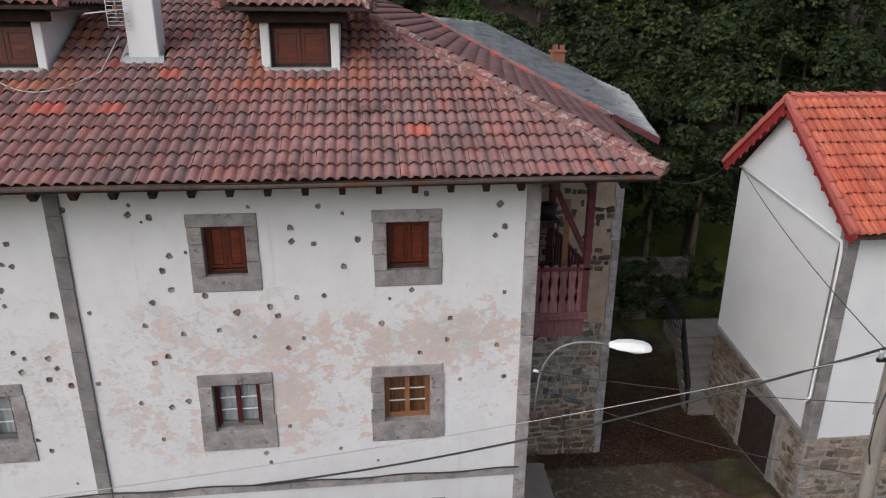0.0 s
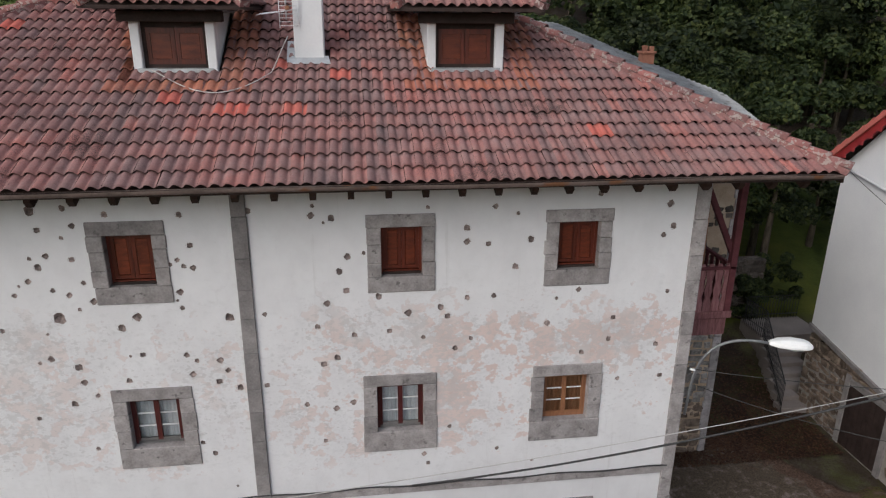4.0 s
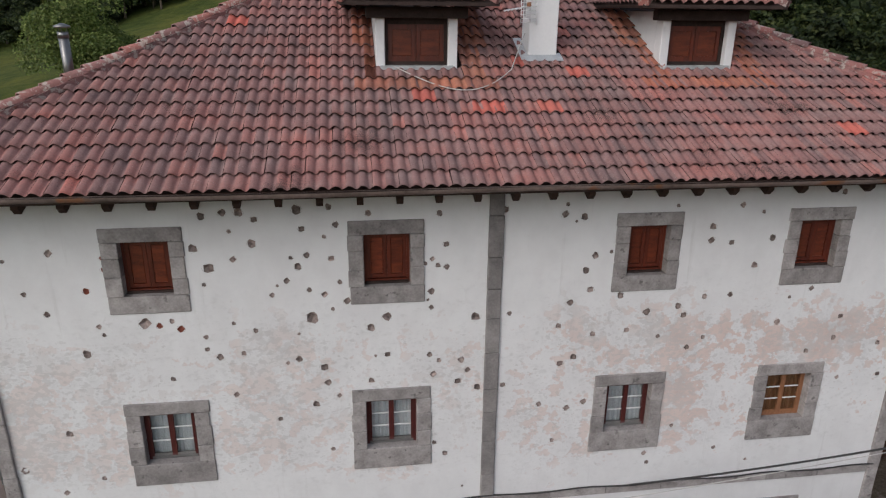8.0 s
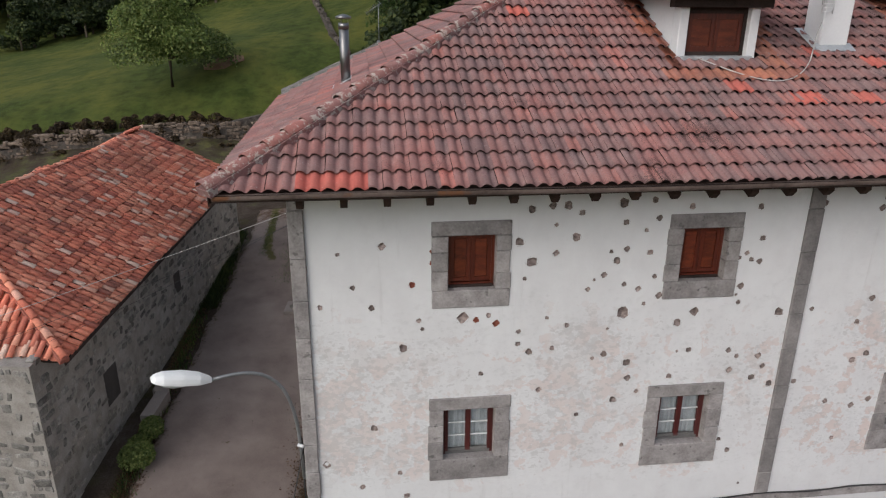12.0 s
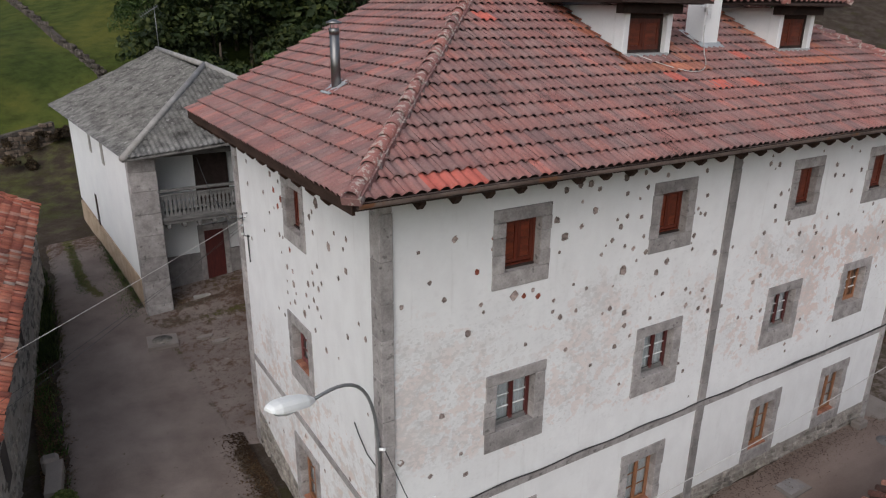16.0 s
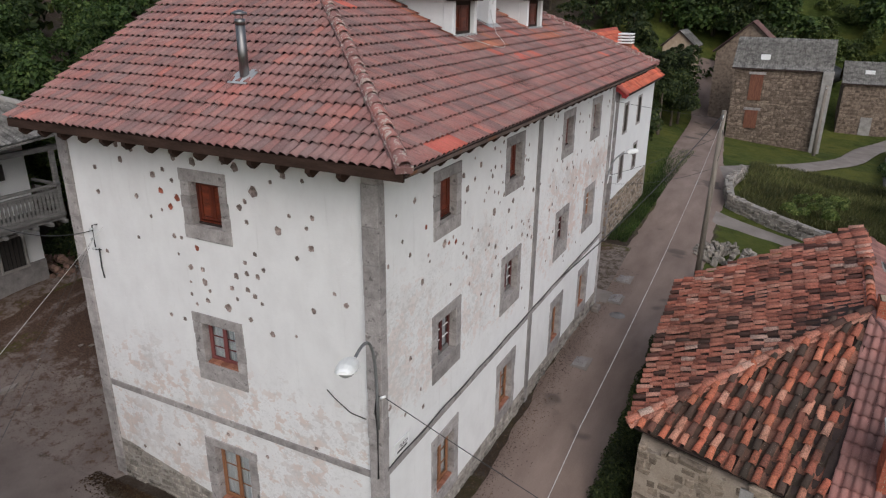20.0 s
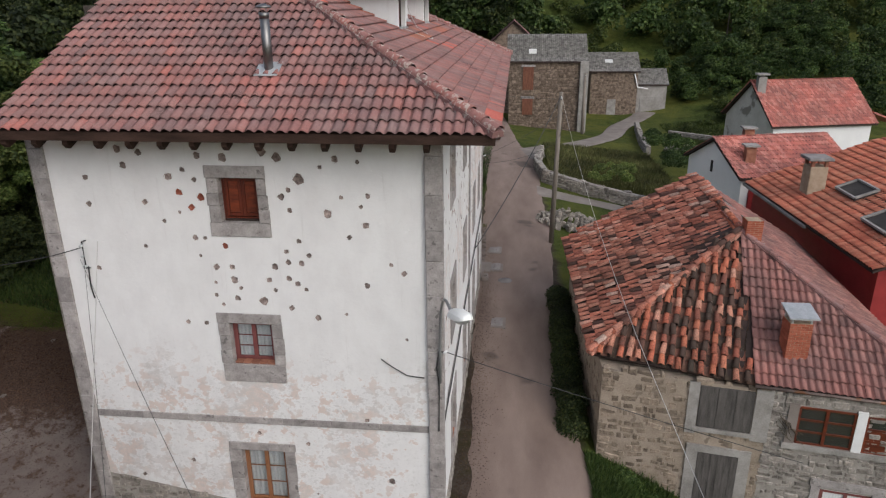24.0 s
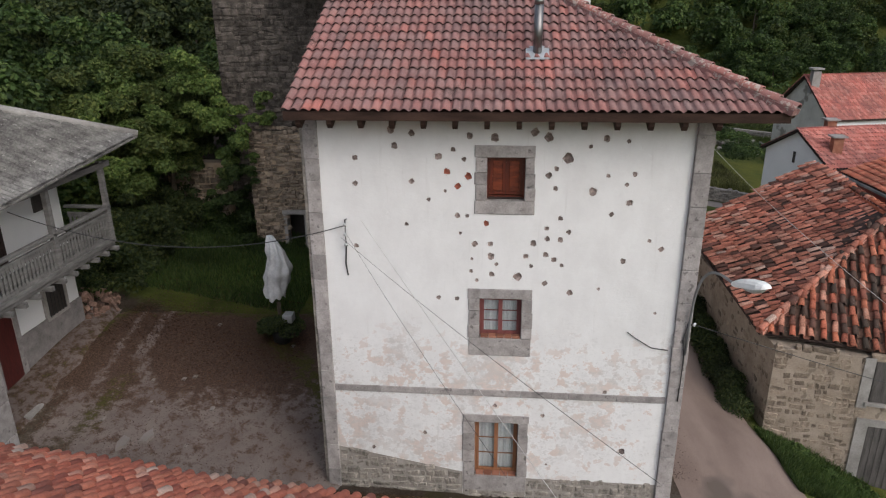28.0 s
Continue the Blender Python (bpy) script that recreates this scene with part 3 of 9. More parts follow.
GROUND_FAR = np.array([
    (-20.8, 17, 0.2), (-19.5, 33, 1.4), (-17.5, 45, 2.0), (-30, 49, 2.6), (-12, 52, 3.6), (-70, 55, 2),
    (10, 40, 5), (10, 75, 18), (45, 40, 5), (50, 80, 22), (72, -3, -2.3), (98, -10, 7), (150, -10, 34), (120, -90, 26), (60, -60, 5), (-60, 0, -6), (-30, -25, -8), (5, -45, -6), (0, 150, 40), (150, 100, 45), (-120, 120, 25)])

MEADOW = np.array([
    (-31, 53.4, 3.0), (-41, 53.5, 1.6), (-22, 54.5, 3.6), (-31.5, 55.6, 5.2), (-41, 55.7, 4.5), (-23, 56.8, 6.1), (-30.3, 61, 6.5), (-25, 64, 8.9), (-34, 95, 11), (-23, 95, 13.2),
    (-36, 74, 8), (-47, 80, 6.3), (-58, 100, 6.6), (-75, 130, 12), (-14, 60, 8.3), (-16, 70, 10.6)])


def fit_ground():
    p = np.vstack([GROUND, GROUND_FAR, MEADOW])
    r = np.hypot(p[:, None, 0] - p[None, :, 0], p[:, None, 1] - p[None, :, 1])
    a = np.zeros((len(p) + 1, len(p) + 1))
    a[:-1, :-1], a[:-1, -1], a[-1, :-1] = r, 1, 1
    return p, np.linalg.solve(a, np.r_[p[:, 2], 0])


G_PTS, G_W = fit_ground()


def ground_z(x, y):
    x, y = np.asarray(x, float), np.asarray(y, float)
    r = np.hypot(x[..., None] - G_PTS[:, 0], y[..., None] - G_PTS[:, 1])
    return r @ G_W[:-1] + G_W[-1]


def gz(x, y):
    return float(ground_z(x, y))


def grass_share(x, y):
    """How green the ground is: verges, meadow and far slopes against yard and street."""
    far = (0.25 * smoothstep(40, 46, y) + 0.75 * smoothstep(54, 55.5, y)) * smoothstep(2, -6, x)
    far = far * (1 - 0.95 * np.exp(-((x + 24.8) / 1.7) ** 2 - ((y - 62.3) / 1.5) ** 2))
    yard = smoothstep(-8.6, -6.8, x + 0.3 * (30 - y)) * smoothstep(24, 26, y) * smoothstep(36, 33, y)
    east = smoothstep(5, 9, x) * (0.2 + 0.55 * smoothstep(17, 24, x)) * smoothstep(28, 24, y)
    south = smoothstep(9.4, 8.4, y)
    west = smoothstep(-22.5, -24.5, x) * smoothstep(40, 34, y)
    return np.clip(far + yard + east + south + west, 0, 1)


def ground_material():
    m, ns, ls, bs = mat("ground_earth_and_grass", 0.95)
    geo = ns.new("ShaderNodeNewGeometry")
    at = ns.new("ShaderNodeAttribute")
    at.attribute_name = "green"
    n1 = world_noise(ns, ls, 0.9, 5, 0.65, None, geo)
    n2 = world_noise(ns, ls, 14, 5, 0.7, None, geo)
    n3 = world_noise(ns, ls, 0.12, 3, 0.6, None, geo)
    grass = mix(ns, ls, n2, (0.021, 0.031, 0.007), (0.082, 0.105, 0.02))
    grass = mix(ns, ls, calc(ns, ls, "MULTIPLY", ramp(ns, ls, n3, [(0.4, (0, 0, 0)), (0.6, (1, 1, 1))]), 0.4), grass, (0.095, 0.092, 0.02))
    grass = mix(ns, ls, 1.0, grass, ramp(ns, ls, calc(ns, ls, "ADD", calc(ns, ls, "MULTIPLY", n1, 0.6), calc(ns, ls, "MULTIPLY", n3, 0.4)), [(0.38, (0.5, 0.55, 0.5)), (0.5, (0.95, 0.95, 0.95)), (0.62, (1.3, 1.2, 1.1))]), "MULTIPLY")
    earth = ramp(ns, ls, calc(ns, ls, "ADD", calc(ns, ls, "MULTIPLY", n1, 0.55), calc(ns, ls, "MULTIPLY", n2, 0.45)), [(0.34, (0.022, 0.016, 0.011)), (0.5, (0.05, 0.037, 0.028)), (0.66, (0.088, 0.074, 0.063))])
    moss = ramp(ns, ls, world_noise(ns, ls, 0.6, 5, 0.7, None, geo), [(0.52, (0, 0, 0)), (0.62, (1, 1, 1))])
    earth = mix(ns, ls, calc(ns, ls, "MULTIPLY", moss, 0.55), earth, (0.042, 0.04, 0.012))
    f = calc(ns, ls, "ADD", calc(ns, ls, "MULTIPLY", at.outputs["Fac"], 1.5), calc(ns, ls, "SUBTRACT", calc(ns, ls, "MULTIPLY", n1, 1.6), 1.05), False)
    f = calc(ns, ls, "MULTIPLY", calc(ns, ls, "MAXIMUM", f, 0.0), 1.6, True)
    ls.new(mix(ns, ls, f, earth, grass), bs.inputs["Base Color"])
    bump(ns, ls, bs, calc(ns, ls, "ADD", n1, n2), 0.7, 0.05)
    return m


M_GROUND = ground_material()


def build_ground():
    def steps(fine, lo, hi, end_lo, end_hi):
        a = list(np.arange(lo, hi, fine))
        s, x = fine, hi
        while x < end_hi:
            a.append(x)
            s *= 1.22
            x += s
        a.append(end_hi)
        s, x = fine, lo
        while x > end_lo:
            s *= 1.22
            x -= s
            a.append(max(x, end_lo))
        return np.array(sorted(set(a)))
    xs, ys = steps(0.6, -34, 22, -900, 900), steps(0.6, -2, 44, -900, 900)
    gx, gy = np.meshgrid(xs, ys, indexing="ij")
    z = ground_z(gx, gy)
    far = smoothstep(140, 500, np.hypot(gx, gy - 20))
    z = z * (1 - far) + 45 * far
    rough = np.array([noise.noise((x * 0.9, y * 0.9, 0.0)) for x, y in zip(gx.ravel(), gy.ravel())]).reshape(gx.shape)
    z += 0.035 * rough
    nx, ny = gx.shape
    idx = np.arange(nx * ny).reshape(nx, ny)
    faces = np.stack([idx[:-1, :-1], idx[1:, :-1], idx[1:, 1:], idx[:-1, 1:]], -1).reshape(-1, 4)
    me = mesh_from("ground", np.stack([gx, gy, z], -1).reshape(-1, 3), faces, M_GROUND, True)
    a = me.attributes.new("green", "FLOAT", "POINT")
    a.data.foreach_set("value", grass_share(gx, gy).ravel())
    tagged(new("ground", me), "brown earth with leaf litter, grass verges and green meadow", "ground", kind="structure")


build_ground()


def drape(name, centre, widths, material, lift, label, category, across=8, ragged=0.12):
    """A strip that follows the ground along a centre line."""
    pts = [Vector((*c, 0)) for c in centre]
    dense, ws = [], []
    for (a, wa), (b, wb) in zip(zip(pts, widths), zip(pts[1:], widths[1:])):
        n = max(2, int((b - a).length / 0.8))
        for k in range(n):
            dense.append(a.lerp(b, k / n))
            ws.append(wa + (wb - wa) * k / n)
    dense.append(pts[-1])
    ws.append(widths[-1])
    for _ in range(6):
        dense = [dense[0]] + [(p + q * 2 + r) / 4 for p, q, r in zip(dense, dense[1:], dense[2:])] + [dense[-1]]
    vs, fs = [], []
    for i, (p, w) in enumerate(zip(dense, ws)):
        d = (dense[min(i + 1, len(dense) - 1)] - dense[max(i - 1, 0)]).normalized()
        s = Vector((-d.y, d.x, 0))
        for k in range(across + 1):
            e = (k / across - 0.5) * w
            if k in (0, across):
                e += ragged * (noise.noise(p * 1.3 + Vector((0, 0, k))) + 0.6 * noise.noise(p * 4.1 + Vector((0, 7, k))))
            q = p + s * e
            vs.append((q.x, q.y, gz(q.x, q.y) + lift + 0.006 * min(max(q.x - 22, 0), 40) - ((0.12 if ragged < 0.2 else lift + 0.02) if k in (0, across) else 0)))
        if i:
            o = (i - 1) * (across + 1)
            fs += [(o + k, o + k + 1, o + across + 2 + k, o + across + 1 + k) for k in range(across)]
    ob = new(name, mesh_from(name, vs, fs, material, True))
    return tagged(ob, label, category, kind="structure")


drape("road", [(-17.5, 10.6), (-12, 10.8), (-4, 11.2), (6, 11.3), (10, 11.25), (20, 11.5), (29, 12.0), (38, 13.2), (60, 14.8), (84, 18.2)], [4.4, 4.0, 4.1, 4.3, 4.7, 4.4, 5.4, 4.5, 3.8, 3.6], M_STREET, 0.07, "worn grey asphalt village street with a pale edge", "road")


def line_dist(x, y, pts):
    """Distance from a polyline, and the signed side of it (positive to its left)."""
    best, side = np.full(x.shape, 1e9), np.zeros(x.shape)
    for (ax, ay), (bx, by) in zip(pts, pts[1:]):
        dx, dy = bx - ax, by - ay
        t = np.clip(((x - ax) * dx + (y - ay) * dy) / (dx * dx + dy * dy), 0, 1)
        d = np.hypot(x - ax - t * dx, y - ay - t * dy)
        s = np.sign(dx * (y - ay) - dy * (x - ax))
        side = np.where(d < best, s, side)
        best = np.minimum(best, d)
    return best, side


def band(x, y, pts, half, soft=0.3):
    return smoothstep(half + soft, half - soft, line_dist(x, y, pts)[0])


def worn_material():
    """Old asphalt under patches of leaf mould, mud and moss."""
    m, ns, ls, bs = mat("worn_leafy_asphalt", 0.93)
    geo = ns.new("ShaderNodeNewGeometry")
    big = world_noise(ns, ls, 0.7, 5, 0.6, None, geo)
    mid = world_noise(ns, ls, 3.2, 6, 0.72, None, geo)
    fine = world_noise(ns, ls, 40, 4, 0.65, None, geo)
    col = ramp(ns, ls, calc(ns, ls, "ADD", calc(ns, ls, "MULTIPLY", big, 0.65), calc(ns, ls, "MULTIPLY", fine, 0.35)), [(0.36, (0.125, 0.098, 0.087)), (0.64, (0.205, 0.168, 0.151))])
    grain = world_noise(ns, ls, 22, 5, 0.75, None, geo)
    for name, a, b in (("mud", (0.026, 0.02, 0.013), (0.105, 0.082, 0.055)), ("leaf", (0.024, 0.013, 0.009), (0.13, 0.082, 0.058)), ("moss", (0.034, 0.034, 0.010), (0.095, 0.088, 0.024))):
        at = ns.new("ShaderNodeAttribute")
        at.attribute_name = name
        lift = calc(ns, ls, "ADD", calc(ns, ls, "MULTIPLY", mid, 2.3), calc(ns, ls, "MULTIPLY", grain, 0.9))
        f = calc(ns, ls, "ADD", at.outputs["Fac"], calc(ns, ls, "SUBTRACT", lift, 1.6), False)
        f = ramp(ns, ls, f, [(0.38, (0, 0, 0)), (0.66, (1, 1, 1))])
        col = mix(ns, ls, calc(ns, ls, "MULTIPLY", f, 0.92), col, ramp(ns, ls, grain, [(0.35, a), (0.66, b)]))
    ls.new(col, bs.inputs["Base Color"])
    bump(ns, ls, bs, calc(ns, ls, "ADD", mid, fine), 0.5, 0.012)
    return m


M_WORN = worn_material()


def worn_ground(name, x0, x1, y0, y1, step, lift, edge, shares, material, label, category):
    """A paved sheet on the ground: edge gives how far inside its rim a place lies, shares what covers it."""
    gx, gy = np.meshgrid(np.arange(x0, x1, step), np.arange(y0, y1, step), indexing="ij")
    ragged = np.array([noise.noise((x * 1.1, y * 1.1, 3.0)) + 0.6 * noise.noise((x * 3.3, y * 3.3, 5.0)) for x, y in zip(gx.ravel(), gy.ravel())]).reshape(gx.shape)
    d = edge(gx, gy) + 0.14 * ragged
    z = ground_z(gx, gy) + np.clip(d * 0.7, -0.12, lift)
    nx, ny = gx.shape
    idx = np.arange(nx * ny).reshape(nx, ny)
    faces = np.stack([idx[:-1, :-1], idx[1:, :-1], idx[1:, 1:], idx[:-1, 1:]], -1).reshape(-1, 4)
    faces = faces[(d.ravel()[faces] > -0.2).any(1)]
    used, inv = np.unique(faces, return_inverse=True)
    me = mesh_from(name, np.stack([gx, gy, z], -1).reshape(-1, 3)[used], inv.reshape(-1, 4), material, True)
    for key, value in shares(gx, gy).items():
        a = me.attributes.new(key, "FLOAT", "POINT")
        a.data.foreach_set("value", np.clip(value, 0, 1).ravel()[used])
    return tagged(new(name, me), label, category, kind="structure")


def lane_edge(x, y):
    mid = np.interp(y, [9.5, 20, 27, 33, 44], [-18.0, -17.9, -18.15, -18.45, -18.7])
    half = np.interp(y, [9.5, 14, 20, 27, 31, 36, 41], [2.6, 2.6, 2.55, 2.1, 1.55, 1.25, 1.2])
    return np.minimum(half - np.abs(x - mid), 41.0 - y)


def lane_cover(x, y):
    rim = smoothstep(0.55, 0.0, lane_edge(x, y))
    strip = band(x, y, [(-18.25, 33.2), (-18.7, 35), (-18.9, 42)], 0.22, 0.16)
    return {"leaf": 0.45 * rim * smoothstep(24, 18, y) + 0.62 * smoothstep(37.0, 40.0, y), "mud": 0.5 * rim + 0.4 * band(x, y, [(-16.9, 31), (-17.3, 37)], 0.2, 0.3) + 0.75 * band(x, y, [(-15.6, 17.2), (-15.7, 21.5)], 0.35, 0.3), "moss": 0.85 * strip + 0.3 * rim * smoothstep(22, 28, y)}


KERB = [(-15.8, 30.72), (-13.6, 30.79), (-12.1, 30.9), (-10.6, 31.06), (-8.5, 31.56), (-7.3, 31.94)]
TRACKS = ([(-8.4, 30.6), (-11.0, 30.16), (-13.0, 29.9), (-15.2, 29.91)], [(-8.1, 29.8), (-9.8, 29.6), (-11.3, 29.4), (-12.6, 28.5), (-13.4, 27.6)])


def yard_edge(x, y):
    rim = np.interp(y, [22, 24.9, 27.5, 29.7, 31.6], [-6.0, -6.3, -7.3, -8.1, -9.0])
    return np.minimum(np.minimum(rim - x, x + 18.2), np.minimum(y - 21.9, 31.4 - y))


def yard_cover(x, y):
    tracks = np.maximum(band(x, y, TRACKS[0], 0.15, 0.12), band(x, y, TRACKS[1], 0.24, 0.14))
    leaf = smoothstep(-13.6, -10.8, x + 0.35 * (y - 26)) * 0.62 + 0.25 * smoothstep(-10.5, -8.5, x)
    mud = 0.8 * band(x, y, [(-15.6, 30.5), (-12, 30.6), (-9, 31.2)], 0.28, 0.25) + 0.66 * band(x, y, [(-16.3, 29.6), (-14.7, 29.4), (-12.3, 29.0), (-10.6, 29.9)], 0.5, 0.4)
    moss = 0.75 * band(x, y, [(-12.4, 22.6), (-10.2, 24.0), (-9.0, 25.6), (-7.6, 26.3)], 0.5, 0.7) + 0.5 * band(x, y, [(-14.8, 29.3), (-12.3, 29.2)], 0.35, 0.4) + 0.6 * smoothstep(0.9, 0.1, yard_edge(x, y)) * smoothstep(-13, -10, x)
    keep = 1 - 0.85 * tracks
    return {"leaf": leaf * keep + 0.37, "mud": mud * keep, "moss": moss * keep}


worn_ground("road_north", -21.2, -14.9, 9.2, 42.0, 0.17, 0.09, lane_edge, lane_cover, M_WORN, "grey asphalt lane climbing between houses", "road")
worn_ground("yard_paving", -18.4, -5.2, 21.7, 32.0, 0.14, 0.08, yard_edge, yard_cover, M_WORN, "patchy old asphalt yard strewn with brown leaves and moss", "yard")
worn_ground("pavement_front", -16.2, -7.2, 30.5, 32.3, 0.12, 0.16, lambda x, y: np.minimum(line_dist(x, y, KERB)[0] * line_dist(x, y, KERB)[1], -8.6 - x) + 0.1, lambda x, y: {"leaf": 0.5 + 0.0 * x, "mud": 0.42 + 0.0 * x, "moss": 0.22 + 0.0 * x}, M_WORN, "broken concrete strip along the house front", "pavement")
worn_ground("side_lane", 4.2, 12.0, 11.0, 19.6, 0.16, 0.06, lambda x, y: np.minimum(np.interp(x, [5, 7, 8.7, 9.5, 10.4], [18.6, 18.3, 17.7, 16.3, 15.0]) + 0.5 - y, np.minimum(x - 4.5, 11.4 - x)), lambda x, y: {"leaf": 0.72 * smoothstep(-1.2, 0.5, y - np.interp(x, [5, 7, 8.7, 9.5, 10.4], [18.4, 18.0, 17.3, 15.6, 14.2])) + 0.12, "mud": 0.5 + 0.25 * smoothstep(14.0, 16.5, y), "moss": 0.5 * smoothstep(9.6, 11.0, x)}, M_WORN, "dark worn asphalt apron beside the house", "lane")

M_BARE = stain_mat("bare_red_earth", (0.13, 0.075, 0.045), (0.24, 0.15, 0.095), 1.2, 0.95, 14, 0.5, 0.02)
drape("bare_patch", [(-26.6, 62.2), (-25.0, 62.6), (-23.4, 62.9)], [0.8, 2.2, 1.0], M_BARE, 0.07, "bare reddish earth patch on the meadow", "ground", ragged=0.5)
drape("pavement_east", [(4.35, 12.6), (4.5, 17.3)], [1.5, 1.5], M_CONCRETE, 0.12, "worn concrete pavement under the balcony", "pavement")

# ---- the main house ----
WX0, WX1, WY0, WY1 = -15.02, 3.45, 13.1, 22.05
EAVE_Z, PITCH = 10.40, 0.5
house = thing("house", (WX0, WY0, -0.3), "three-storey white limewashed stone house pocked with bullet holes", "house")


def wall_skin(name, origin, udir, width, z0, z1, openings, holes, material, parent, depth=0.5):
    """An upright wall with thickness, rectangular openings through it and round pocks cut in its face."""
    o, u = Vector(origin), Vector(udir)
    inward = Vector((-u.y, u.x, 0))
    verts, edges = [], []

    def ring(pts):
        k = len(verts)
        verts.extend(Vector(p) for p in pts)
        edges.extend((k + i, k + (i + 1) % len(pts)) for i in range(len(pts)))

    ring([(0, z0), (width, z0), (width, z1), (0, z1)])
    for a, b, c, d in openings:
        ring([(a, c), (b, c), (b, d), (a, d)])
    for hx, hz, hr, shape in holes:
        ring([(hx + hr * s * math.cos(k * math.pi / 5), hz + hr * s * math.sin(k * math.pi / 5)) for k, s in enumerate(shape)])
    from mathutils.geometry import delaunay_2d_cdt
    out = delaunay_2d_cdt(verts, edges, [], 0, 1e-5)
    pv, pf = out[0], out[2]

    def solid(c):
        if any(a < c.x < b and e < c.y < d for a, b, e, d in openings):
            return False
        return not any((c.x - hx) ** 2 + (c.y - hz) ** 2 < (0.8 * hr) ** 2 for hx, hz, hr, _ in holes)

    keep = [f for f in pf if solid((pv[f[0]] + pv[f[1]] + pv[f[2]]) / 3)]
    bm = bmesh.new()
    face = [bm.verts.new(o + u * p.x + Vector((0, 0, p.y))) for p in pv]
    for f in keep:
        bm.faces.new([face[i] for i in f])
    back = {}

    def at(a, z, inn):
        key = (round(a, 4), round(z, 4), inn)
        if key not in back:
            back[key] = bm.verts.new(o + u * a + Vector((0, 0, z)) + inward * (depth if inn else 0))
        return back[key]

    for a, b, c, d in [(0, width, z0, z1)] + openings:
        for p, q in (((a, c), (b, c)), ((b, c), (b, d)), ((b, d), (a, d)), ((a, d), (a, c))):
            bm.faces.new((at(*p, False), at(*q, False), at(*q, True), at(*p, True)))
    bmesh.ops.remove_doubles(bm, verts=bm.verts[:], dist=2e-4)
    return part(name, bm, material, parent)


HOLE_SHAPES = [[1 + 0.13 * math.sin(2 * math.pi * k / 10 * (1 + j % 3) + 1.7 * j) + 0.07 * math.cos(3.7 * k + j) for k in range(10)] for j in range(7)]


def sized(holes):
    """Pocks as (way along the wall, height, radius, outline); the third number given is the radius in centimetres, about."""
    return [(a, z, r * 0.0105, HOLE_SHAPES[j % 7]) for j, (a, z, r) in enumerate(holes)]


def pock(parent, o, u, inward, hole, material):
    """One bullet pock: a ragged cone of broken stone and mortar set into the wall."""
    hx, hz, hr, shape = hole
    c = Vector(o) + Vector(u) * hx + Vector((0, 0, hz))
    bm = bmesh.new()
    rim = [c + hr * s * (math.cos(k * math.pi / 5) * Vector(u) + math.sin(k * math.pi / 5) * Vector((0, 0, 1))) for k, s in enumerate(shape)]
    out = [bm.verts.new(c + (p - c) * 1.03 - Vector(inward) * 0.001) for p in rim]
    mid = [bm.verts.new(c + (p - c) * 0.72 + Vector(inward) * hr * (0.22 + 0.05 * math.sin(3 * k))) for k, p in enumerate(rim)]
    deep = [bm.verts.new(c + (p - c) * 0.4 + Vector(inward) * hr * (0.42 + 0.06 * math.sin(4 * k))) for k, p in enumerate(rim)]
    low = bm.verts.new(c + Vector(inward) * hr * 0.48)
    for k in range(10):
        n = (k + 1) % 10
        bm.faces.new((out[k], out[n], mid[n], mid[k]))
        bm.faces.new((mid[k], mid[n], deep[n], deep[k]))
        bm.faces.new((deep[k], deep[n], low))
    part("bullet_hole", bm, material, parent)


HOLES_SW_A = ((-14.68, 8.03, 5), (-14.34, 9, 4), (-14.11, 8.38, 5), (-13.79, 7.98, 6), (-13.59, 9.12, 7), (-11.2, 9.12, 8), (-11.08, 8.43, 4), (-11.01, 9.7, 7), (-10.97, 8.74, 10), (-10.65, 9.76, 7), (-10.56, 9.41, 4), (-10.54, 8.89, 6), (-10.45, 9.47, 6), (-10.37, 9.76, 8), (-10.19, 9.17, 8), (-10.12, 9.62, 6), (-9.91, 8.17, 5), (-9.8, 8.35, 3), (-9.63, 8.44, 6), (-9.53, 8.88, 4), (-9.41, 8.71, 7), (-9.38, 9.77, 9), (-9.31, 9.42, 6), (-9.25, 8.92, 6), (-9.23, 8.24, 5), (-8.96, 8.14, 6), (-8.92, 9.26, 4), (-8.82, 7.84, 4), (-8.82, 9.81, 6), (-8.81, 8.84, 6),)
HOLES_SW_B = ((-8.71, 9.48, 6), (-8.67, 8.37, 5), (-8.55, 7.99, 7), (-8.52, 7.87, 5), (-8.12, 9.68, 6), (-7.09, 8.67, 4), (-7.04, 7.94, 3), (-6.98, 8.11, 7), (-6.97, 7.78, 5), (-6.96, 8.76, 5), (-6.85, 8.63, 5), (-6.83, 9.64, 6), (-6.82, 8.04, 7), (-6.7, 9.04, 6), (-6.69, 8.59, 6),)
